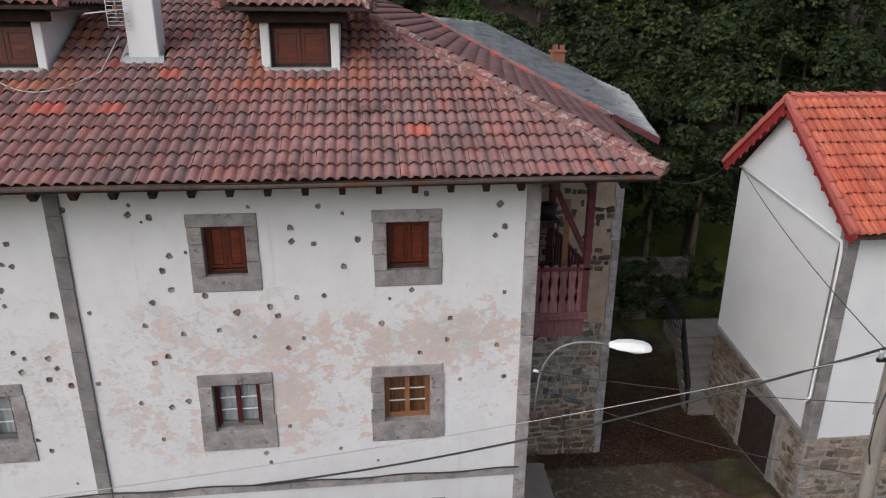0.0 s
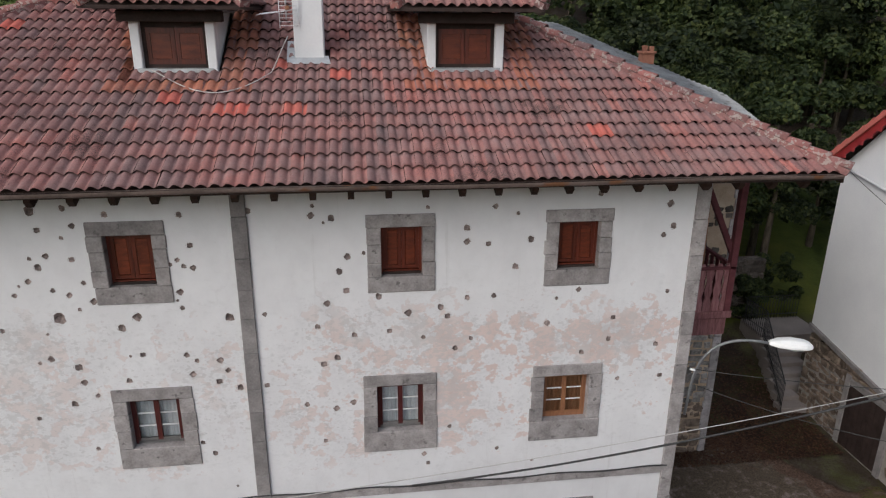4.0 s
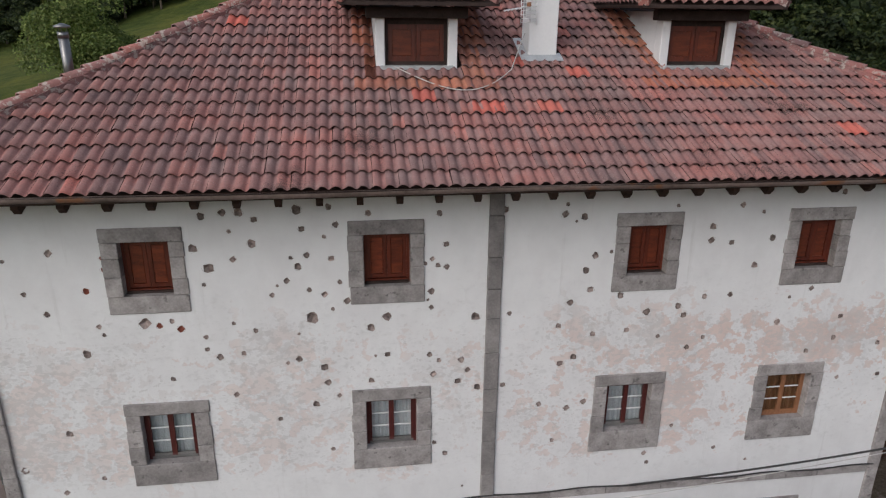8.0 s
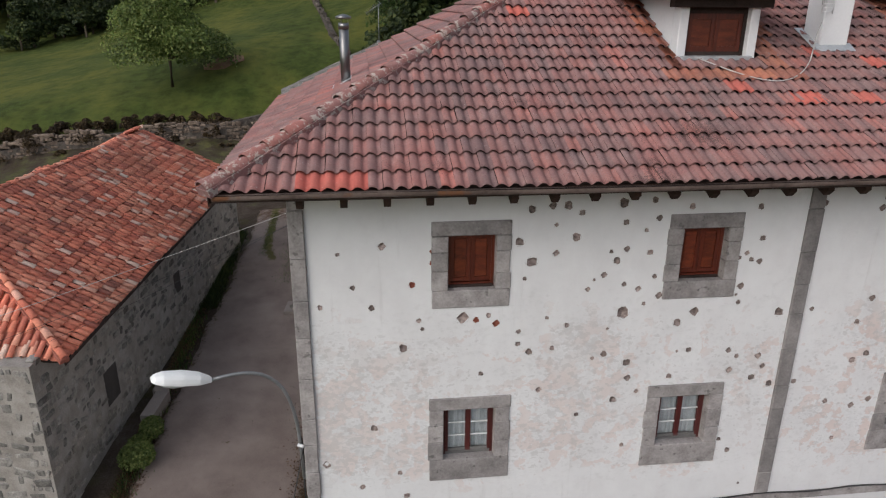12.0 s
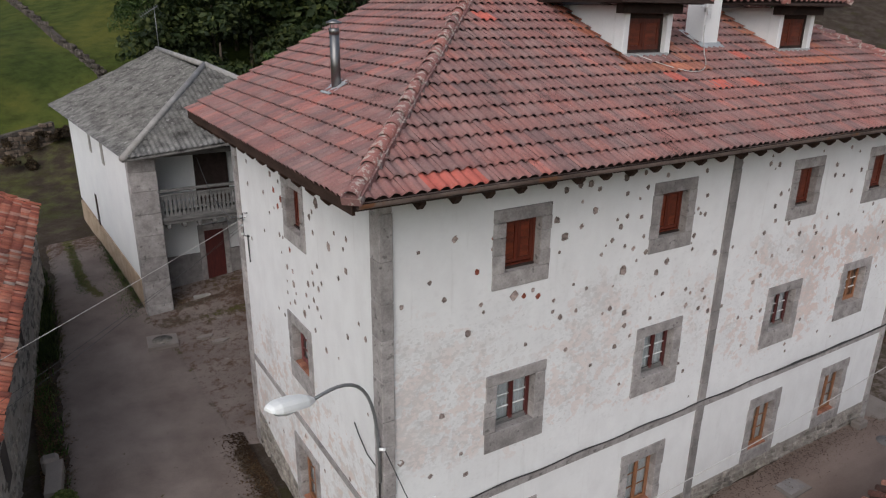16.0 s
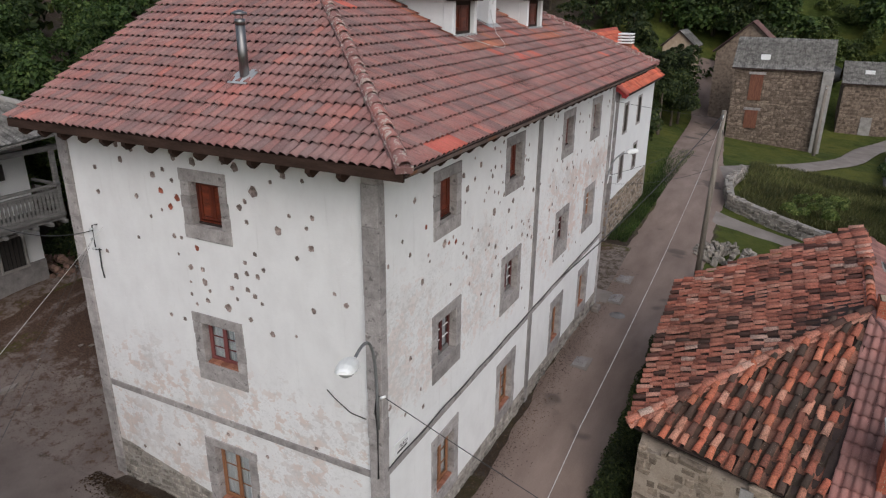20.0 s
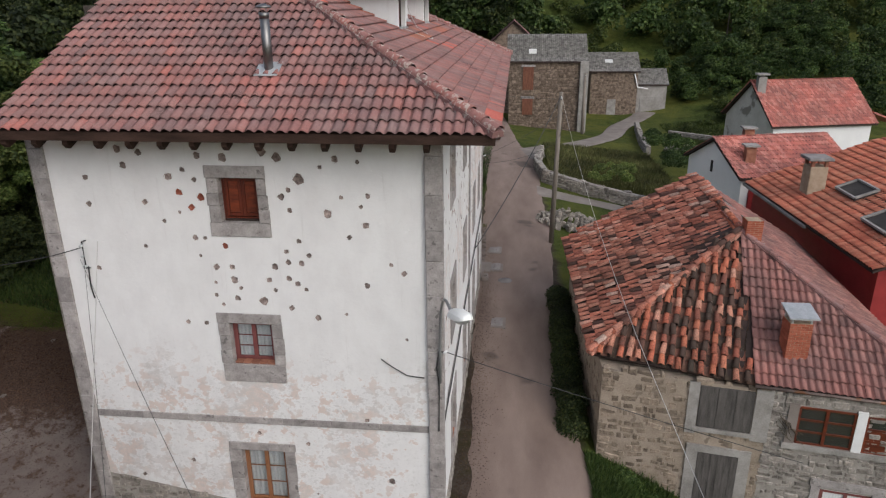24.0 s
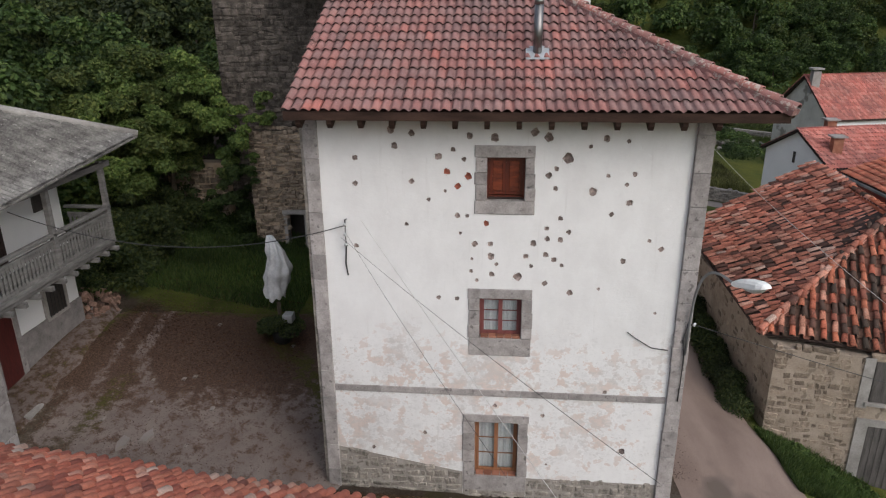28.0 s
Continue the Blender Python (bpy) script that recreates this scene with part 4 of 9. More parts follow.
HOLES_SW_LOW_A = ((-14.72, 4.77, 8), (-14.07, 4.21, 6), (-13.81, 5.52, 7), (-13.34, 4.48, 5), (-13.25, 7.16, 8), (-13.22, 3.93, 7), (-12.97, 7.7, 5), (-12.9, 7.53, 4), (-12.18, 7.72, 11), (-11.82, 6.56, 5), (-11.73, 6.68, 6), (-11.71, 7.74, 5), (-11.15, 7.14, 5), (-11.15, 7.39, 5), (-10.93, 6.96, 7), (-10.71, 6.15, 6), (-10.63, 7.64, 4), (-10.5, 7.02, 5), (-10.25, 7.47, 5), (-9.93, 5.55, 5), (-9.71, 6.76, 4), (-9.49, 6.83, 7), (-9.47, 7.36, 3), (-9.22, 5.83, 7), (-9.2, 7.68, 12), (-9.17, 7.62, 8), (-9.03, 6.63, 8), (-8.98, 6.29, 7), (-8.94, 4.77, 5), (-8.77, 5.99, 5),)
HOLES_SW_LOW_B = ((-8.14, 6.28, 6), (-8.12, 7.42, 8), (-8.05, 6.81, 3), (-7.82, 6.83, 6), (-7.82, 7.63, 9), (-7, 6.77, 6), (-6.93, 6.34, 7), (-6.9, 4.75, 5), (-6.82, 6.64, 5), (-6.68, 4.47, 6), (-6.44, 6.15, 7), (-6.38, 6.62, 7), (-6.3, 3.62, 3), (-6.25, 6.39, 6), (-6.11, 7.54, 9), (-6.04, 5.99, 7),)
HOLES_SW_RED = ((-13.08, 8.39, 6), (-12.73, 8.79, 5), (-12.73, 9, 5), (-11.93, 7.66, 6), (-11.57, 7.58, 7),)
HOLES_SE_A = ((-5.6, 9.67, 6), (-5.52, 6, 6), (-5.45, 7.57, 5), (-4.74, 5.49, 6), (-4.46, 9.55, 7), (-4.44, 7.25, 6), (-4.42, 9.74, 4), (-4.41, 4.59, 5), (-4.36, 6.41, 7), (-4.24, 7.74, 7), (-4.23, 9.4, 3), (-4.15, 5.36, 7), (-4.08, 6.54, 7), (-4.08, 9.49, 7), (-3.97, 8.4, 7), (-3.85, 8, 7), (-3.8, 5.48, 7), (-3.8, 8.7, 7), (-3.74, 7.87, 6), (-3.72, 7.03, 6), (-3.49, 8.77, 4), (-3.22, 7.84, 7), (-3.02, 7.08, 6), (-2.64, 7.46, 8), (-2.33, 6.9, 5), (-2.32, 4.09, 6), (-2.24, 9.65, 4), (-2.23, 3.85, 5), (-1.98, 7.55, 7), (-1.84, 7.35, 7),)
HOLES_SE_B = ((-1.77, 4.74, 5), (-1.67, 6.61, 6), (-1.47, 8.93, 7), (-1.47, 9.21, 7), (-1.44, 7.74, 6), (-1.35, 6.82, 5), (-1.04, 8.87, 6), (-0.92, 9.63, 6), (-0.89, 7.75, 6), (-0.71, 4.1, 5), (-0.47, 8.37, 7), (-0.46, 9.48, 4), (-0.18, 8.93, 7), (0.1, 3.72, 4), (0.25, 7.08, 7), (0.43, 7.63, 4), (0.88, 7.81, 6), (1.05, 6.36, 6), (1.19, 9.84, 6), (1.62, 6.64, 6), (1.68, 7.14, 6), (1.91, 5.67, 5), (2.59, 8.93, 6), (2.66, 9.59, 8), (2.7, 6.46, 6), (2.78, 9.12, 7), (2.82, 7.68, 5), (2.88, 5.69, 6),)
HOLES_W_A = ((14.65, 8.9, 6), (14.72, 8.24, 8), (14.81, 8.66, 5), (14.84, 9.64, 5), (15.1, 7.96, 6), (15.23, 8.86, 5), (15.32, 9.7, 8), (15.55, 8.48, 10), (15.66, 9.52, 5), (16.04, 7.51, 6), (16.13, 9.24, 13), (16.15, 9.11, 8), (16.24, 7.84, 6), (16.39, 8.55, 6), (16.39, 9, 6), (16.55, 7.59, 6), (16.56, 8.85, 8), (16.58, 9.71, 11), (16.9, 9.83, 10), (17, 9.66, 11), (17.78, 9.7, 10), (18.35, 9.73, 8), (18.4, 7.86, 5), (18.48, 9.2, 6), (18.62, 7.86, 7), (18.68, 8.88, 6), (18.72, 9.42, 6), (18.75, 8, 7), (18.91, 8.45, 4), (19.06, 9.26, 9),)
HOLES_W_B = ((19.3, 8.24, 5), (19.66, 9.78, 8), (19.69, 8.67, 7), (19.83, 7.63, 5), (20.06, 9.5, 8), (20.14, 9.85, 9), (20.99, 9.21, 7), (21.02, 8.6, 7),)
HOLES_W_LOW_A = ((13.89, 5.51, 4), (13.91, 7.14, 7), (14.19, 7.34, 5), (14.36, 1.55, 9), (14.75, 6.82, 7), (14.92, 3.29, 6), (15.27, 6.1, 4), (15.93, 5.98, 8), (16.05, 5.88, 5), (16.16, 6.68, 5), (16.22, 7.32, 7), (16.29, 1.02, 3), (16.35, 6.82, 7), (16.44, 2.52, 6), (16.52, 7.33, 7), (16.54, 6.21, 7), (16.54, 6.94, 7), (16.84, 7.22, 8), (16.88, 6.64, 5), (17.01, 6.89, 7), (17.19, 6.36, 11), (17.66, 2.76, 6), (17.7, 6.67, 5), (17.8, 6.41, 7), (17.81, 6.18, 14), (17.83, 6.86, 9), (17.85, 7.18, 7), (17.88, 6.57, 8), (18.16, 6.24, 5), (18.22, 7.17, 8),)
HOLES_W_LOW_B = ((18.28, 6.79, 4), (18.3, 6.48, 5), (18.56, 7.43, 4), (18.64, 5.75, 6), (19.09, 5.76, 6), (19.49, 1.84, 6), (20.89, 1.31, 6), (21.06, 7.06, 6),)
HOLES_W_RED = ((17.95, 7.68, 7), (18.1, 8.02, 7), (18.11, 7.7, 8), (18.37, 8.8, 9), (18.62, 8.57, 8), (18.86, 8.91, 8),)

# openings: outer edges of the stone surround along the wall, its foot and head, and the clear opening
BAYS = ((-12.72, -11.36), (-8.49, -7.12), (-3.42, -2.10), (0.12, 1.49))
SOUTH = []
for i, (a, b) in enumerate(BAYS):
    SOUTH.append(("shutter", a, b, 7.93, 9.53, a + 0.27, b - 0.25, 8.26, 9.27))
    a2, b2 = ((-12.79, -11.25), (-8.54, -6.98), (-3.58, -2.05), (0.0, 1.55))[i]
    SOUTH.append(("honey" if i == 3 else "casement", a2, b2, 4.25, 6.07, a2 + 0.28, b2 - 0.28, 4.72, 5.82))
    SOUTH.append(("ground", a - 0.06, b + 0.10, 0.42, 2.60, a + 0.2, b - 0.16, 0.80, 2.28))
WEST = [("shutter", 16.87, 18.22, 7.92, 9.51, 17.09, 17.95, 8.24, 9.25), ("redcase", 16.82, 18.36, 4.24, 6.02, 17.07, 18.09, 4.70, 5.77), ("ground", 16.80, 18.48, 0.10, 2.46, 17.06, 18.18, 0.58, 2.25)]

inset = 0.06
SX0 = WX0 + 0.03
s_open = [(a + inset - SX0, b - inset - SX0, c + inset, d - inset) for _, a, b, c, d, *_ in SOUTH]
shift = lambda hs, o: [(a - o, z, r, s) for a, z, r, s in hs]
south_grey = shift(sized(HOLES_SW_A + HOLES_SW_B + HOLES_SW_LOW_A + HOLES_SW_LOW_B + HOLES_SE_A + HOLES_SE_B), SX0)
south_red = shift(sized(HOLES_SW_RED), SX0)


def clear(hs, openings):
    """Pocks that fall on the stone surrounds stay out of the plaster; near ones merge into the first."""
    kept = []
    for h in hs:
        if any(a - h[2] < h[0] < b + h[2] and c - h[2] < h[1] < d + h[2] for a, b, c, d in openings):
            continue
        if any((h[0] - k[0]) ** 2 + (h[1] - k[1]) ** 2 < (1.5 * (h[2] + k[2])) ** 2 * 0.8 for k in kept):
            continue
        kept.append(h)
    return kept


s_all = clear(south_red + south_grey, s_open)
wall_s = wall_skin("wall", (SX0, WY0, 0), (1, 0, 0), WX1 - SX0, -0.6, EAVE_Z + 0.45, s_open, s_all, M_WALL, house)
for h in s_all:
    pock(wall_s, (SX0, WY0, 0), (1, 0, 0), (0, 1, 0), h, M_POCKRED if h in south_red else M_POCK)
# the west gable runs from north to south so that its face looks west
w_open = [(WY1 - b + inset, WY1 - a - inset, c + inset, d - inset) for _, a, b, c, d, *_ in WEST]
turn = lambda hs: [(WY1 - a, z, r, s) for a, z, r, s in hs]
west_grey, west_red = turn(sized(HOLES_W_A + HOLES_W_B + HOLES_W_LOW_A + HOLES_W_LOW_B)), turn(sized(HOLES_W_RED))
w_all = clear(west_red + west_grey, w_open)
wall_w = wall_skin("wall", (WX0, WY1, 0), (0, -1, 0), WY1 - WY0 - 0.03, -0.6, EAVE_Z + 0.45, w_open, w_all, M_GABLE, house)
for h in w_all:
    pock(wall_w, (WX0, WY1, 0), (0, -1, 0), (1, 0, 0), h, M_POCKRED if h in west_red else M_POCK)
part("wall", prism(bmesh.new(), [(WX0, WY1, -0.6), (WX1, WY1, -0.6), (WX1, WY1, EAVE_Z + 1), (-4.9, WY1, 15.2), (-5.8, WY1, 15.2), (WX0, WY1, EAVE_Z + 0.45)], (0, 0.2, 0)), M_PLINTH, house, "rubble stone back wall")
part("wall", new_box(WX1 - 0.5, WX1 - 0.01, WY0 + 0.5, WY1, -0.6, EAVE_Z + 0.3), M_WALL, house)
# Unseen floors and partitions, coloured dark so the rooms read as unlit
part("floor", new_box(WX0 + 0.5, WX1 - 0.5, WY0 + 0.5, WY1, 3.0, 3.25), M_ROOMSHADE, house, "unseen inner floor painted dark as an unlit room")
part("floor", new_box(WX0 + 0.5, WX1 - 0.5, WY0 + 0.5, WY1, 6.6, 6.85), M_ROOMSHADE, house, "unseen inner floor painted dark as an unlit room")
part("partition", new_box(WX0 + 1.6, WX1 - 0.5, WY0 + 2.2, WY0 + 2.3, -0.3, EAVE_Z), M_ROOMSHADE, house, "unseen inner wall painted dark as an unlit room")
part("partition", new_box(WX0 + 2.0, WX0 + 2.1, WY0 + 2.4, WY1, -0.3, EAVE_Z), M_ROOMSHADE, house, "unseen inner wall painted dark as an unlit room")


def slab(name, parent, p, q, r, s, material, label="", bevel=0.012):
    """A dressed stone between two corners, with worn edges."""
    return part(name, new_box(p, q, r, s, *material[:2], bevel=bevel), material[2], parent, label)


def window(kind, a, b, c, d, oa, ob_, oc, od, place, parent, shift_out=0.0):
    """A stone-framed opening with its joinery. place(u0, u1, n0, n1, z0, z1) gives a box along the wall: u along it, n outward."""
    def bx(u0, u1, n0, n1, z0, z1, bevel=0.0):
        return new_box(*place(u0, u1, n0, n1, z0, z1), bevel=bevel)
    dn = shift_out
    frame_mat = {"shutter": M_SHUTTER, "casement": M_WOOD_RED, "redcase": M_WOOD_BRIGHT, "honey": M_WOOD_HONEY, "ground": M_WOOD_HONEY}[kind]
    fr = bmesh.new()
    t = 0.055
    n0, n1 = -0.26 + dn, -0.20 + dn
    for u0, u1, z0, z1 in ((oa, oa + t, oc, od), (ob_ - t, ob_, oc, od), (oa + t, ob_ - t, od - t, od)):
        box(fr, *place(u0, u1, n0, n1, z0, z1))
    win = part("window", fr, frame_mat, parent, {"shutter": "closed varnished red-brown shutters in a grey stone surround", "honey": "honey-brown wooden casement with net curtain in a stone surround"}.get(kind, "wooden casement window with white bars in a grey stone surround"))
    part("bottom_rail", bx(oa + t, ob_ - t, n0, n1, oc, oc + t * 1.4), M_GREYWOOD if kind == "casement" else frame_mat, win)
    pieces = [("lintel", a, b, -0.34, 0.03, od, d), ("sill_stone", a, b, -0.34, 0.03, c, oc - 0.0)]
    cut = [0.32, 0.68] if kind != "ground" else [0.25, 0.5, 0.75]
    for u0, u1 in ((a, oa), (ob_, b)):
        zs = [oc] + [oc + (od - oc) * k + random.uniform(-0.06, 0.06) for k in cut] + [od]
        pieces += [("jamb_stone", u0, u1, -0.34, 0.03 + random.uniform(-0.006, 0.006), z0, z1) for z0, z1 in zip(zs, zs[1:])]
    for nm, u0, u1, m0, m1, z0, z1 in pieces:
        u0, u1 = (u0 - random.uniform(-0.012, 0.03) if u0 == a else u0), (u1 + random.uniform(-0.012, 0.03) if u1 == b else u1)
        z0, z1 = (z0 - random.uniform(0, 0.02) if nm == "sill_stone" else z0), (z1 + random.uniform(0, 0.02) if nm == "lintel" else z1)
        part(nm, bx(u0 + 0.002, u1 - 0.002, m0, m1, z0 + 0.003, z1 - 0.003, 0.012), M_STONE, win)
    mid = (oa + ob_) / 2
    if kind == "shutter":
        for u0, u1 in ((oa + t, mid - 0.004), (mid + 0.004, ob_ - t)):
            leaf = bmesh.new()
            z0, z1 = oc + 0.10, od - t
            s = 0.07
            box(leaf, *place(u0, u0 + s, -0.25 + dn, -0.215 + dn, z0, z1))
            box(leaf, *place(u1 - s, u1, -0.25 + dn, -0.215 + dn, z0, z1))
            for k in (0.0, 0.93):
                zz = z0 + (z1 - z0) * k
                box(leaf, *place(u0 + s, u1 - s, -0.25 + dn, -0.215 + dn, zz, zz + s))
            lf = part("shutter", leaf, M_SHUTTER, win)
            for k0, k1 in ((0.0, 0.93),):
                p0, p1 = z0 + (z1 - z0) * k0 + s, z0 + (z1 - z0) * k1
                part("shutter_panel", bx(u0 + s, u1 - s, -0.25 + dn, -0.228 + dn, p0 + 0.004, p1 - 0.004, 0.012), M_SHUTPANEL, lf)
        part("threshold_bar", bx(oa + 0.02, ob_ - 0.02, -0.20 + dn, -0.15 + dn, oc, oc + 0.05, 0.008), M_DARKWOOD, win, "dark wooden rail")
    else:
        for u0, u1 in ((oa + t, mid), (mid, ob_ - t)):
            leaf = bmesh.new()
            z0, z1, s = oc + t * 1.4, od - t, 0.05
            for x0, x1, y0, y1 in ((u0, u0 + s, z0, z1), (u1 - s, u1, z0, z1), (u0 + s, u1 - s, z1 - s, z1)):
                box(leaf, *place(x0, x1, -0.235 + dn, -0.185 + dn, y0, y1))
            part("casement_rail", bx(u0 + s, u1 - s, -0.235 + dn, -0.185 + dn, z0, z0 + s), M_GREYWOOD if kind == "casement" else frame_mat, win)
            part("casement", leaf, frame_mat, win)
            rows = 3
            for k in range(rows):
                q0 = z0 + s + (z1 - z0 - 2 * s) * k / rows
                q1 = z0 + s + (z1 - z0 - 2 * s) * (k + 1) / rows
                pb = bmesh.new()
                lo, hi = place(u0 + s, u1 - s, 0, -0.21 + dn, q0, q1), place(u1 - s, u0 + s, 0, -0.21 + dn, q0, q1)
                ends = [Vector((lo[0], lo[2], q0)), Vector((hi[0], lo[2], q0))] if place is on_south else [Vector((lo[0], hi[2], q0)), Vector((lo[0], lo[2], q0))]
                rise = Vector((0, 0, q1 - q0))
                pb.faces.new([pb.verts.new(p) for p in (ends[0], ends[1], ends[1] + rise, ends[0] + rise)])
                pane = part("pane", pb, M_GLASS, win)
                pane.visible_shadow = False
                if k:
                    part("glazing_bar", bx(u0 + s, u1 - s, -0.222 + dn, -0.195 + dn, q0 - 0.009, q0 + 0.009), M_ROD if kind in ("casement", "honey") else frame_mat, win)
        bmc = bmesh.new()
        n = 28
        row = []
        for z in (oc + 0.06, od - 0.03):
            row.append([bmc.verts.new(Vector(place(oa + 0.03 + (ob_ - oa - 0.06) * k / n, 0, 0, -0.30 + dn - 0.012 * math.sin(k * 1.9), z, z)[::2])) for k in range(n + 1)])
        for k in range(n):
            bmc.faces.new((row[0][k], row[0][k + 1], row[1][k + 1], row[1][k]))
        part("curtain", bmc, M_CURTAIN if kind != "honey" else M_WOOD_HONEY, win, "pale net curtain")
        if kind in ("redcase", "ground"):
            for k in range(5):
                u0 = oa + 0.02 + (ob_ - oa - 0.04) * k / 5
                part("sill_brick", bx(u0, u0 + (ob_ - oa) / 5 - 0.02, -0.19 + dn, -0.012, oc - 0.004, oc + 0.05 + 0.008 * (k % 2), 0.008), M_BRICK, win)
    return win


def on_south(u0, u1, n0, n1, z0, z1):
    return (u0, u1, WY0 - n1, WY0 - n0, z0, z1)


def on_west(u0, u1, n0, n1, z0, z1):
    return (WX0 - n1, WX0 - n0, u0, u1, z0, z1)


for kind, *v in SOUTH:
    window(kind, *v, on_south, house, 0.04)
for kind, *v in WEST:
    window(kind, *v, on_west, house, 0.02)


def quoins(x0, x1, y0, y1, z0, z1, material, wobble=0.02, low=0.5, high=0.85):
    z = z0
    while z < z1 - 0.1:
        h = min(random.uniform(low, high), z1 - z)
        e = random.uniform(0, wobble)
        part("quoin_stone", new_box(x0 - e * 0.4, x1 + e, y0 - e * 0.4, y1 + e, z + 0.003, z + h - 0.003, bevel=0.012), material, house)
        z += h


quoins(WX0 - 0.10, -14.88, WY0 - 0.06, 13.40, -0.4, 10.3, M_STONE)
quoins(WX0 - 0.06, -14.7, 21.84, 22.16, -0.1, 10.3, M_STONE)
quoins(3.20, 3.47, WY0 - 0.05, 13.5, -0.5, 10.3, M_STONE)
quoins(-5.91, -5.635, WY0 - 0.05, 13.2, -0.4, 10.3, M_DARKSTONE, 0.01)


def band(x0, x1, y0, y1, z0, z1, n, along_x):
    for k in range(n):
        if along_x:
            a, b = x0 + (x1 - x0) * k / n, x0 + (x1 - x0) * (k + 1) / n
            part("band_stone", new_box(a + 0.002, b - 0.002, y0, y1, z0, z1, bevel=0.01), M_STONE, house)
        else:
            a, b = y0 + (y1 - y0) * k / n, y0 + (y1 - y0) * (k + 1) / n
            part("band_stone", new_box(x0, x1, a + 0.002, b - 0.002, z0, z1, bevel=0.01), M_STONE, house)


band(-14.87, -5.91, WY0 - 0.035, WY0 + 0.1, 3.10, 3.28, 7, True)
band(-5.63, 3.2, WY0 - 0.035, WY0 + 0.1, 3.12, 3.30, 7, True)
band(WX0 - 0.03, WX0 + 0.1, 13.42, 21.83, 3.04, 3.22, 7, False)

# ---- roof tiles ----
MIXED = [(0.0, 0.55), (0.09, 0.86), (0.21, 1.0), (0.34, 0.93), (0.47, 0.72), (0.58, 0.38), (0.66, 0.0), (0.74, -0.16), (0.83, -0.04), (0.91, 0.2), (1.0, 0.55)]


def mixed_tile(w, l, h=0.056, lift=0.07, lip=0.02):
    """Interlocking clay tile: barrel and pan in one, its foot lifted over the course below."""
    n = len(MIXED)
    v = [(x * w, 0.0, y * h + lift) for x, y in MIXED] + [(x * w, l, y * h) for x, y in MIXED] + [(x * w, 0.0, y * h + lift - lip) for x, y in MIXED]
    f = [(i, i + 1, n + i + 1, n + i) for i in range(n - 1)] + [(2 * n + i, 2 * n + i + 1, i + 1, i) for i in range(n - 1)]
    return np.array(v), f


def barrel_tile(w, l, up=True, taper=0.82, n=7, lift=0.05, lip=0.02):
    """A curved clay tile laid hollow side down (cover) or up (channel)."""
    v = []
    for y, k, z0, d in ((0.0, 1.0, lift, 0), (l, taper, 0.0, 0), (0.0, 1.0, lift, lip)):
        for i in range(n):
            a = math.pi * i / (n - 1)
            r = w / 2 * k - (d if up else 0)
            v.append((-math.cos(a) * r, y, z0 + (math.sin(a) * r * 0.85 if up else w * 0.18 - math.sin(a) * r * 0.5 - d)))
    f = [(i, i + 1, n + i + 1, n + i) for i in range(n - 1)] + [(2 * n + i, 2 * n + i + 1, i + 1, i) for i in range(n - 1)]
    return np.array(v), f


def inside_poly(p, poly):
    c = False
    for (x1, y1), (x2, y2) in zip(poly, poly[1:] + poly[:1]):
        if (y1 > p[1]) != (y2 > p[1]) and p[0] < (x2 - x1) * (p[1] - y1) / (y2 - y1) + x1:
            c = not c
    return c


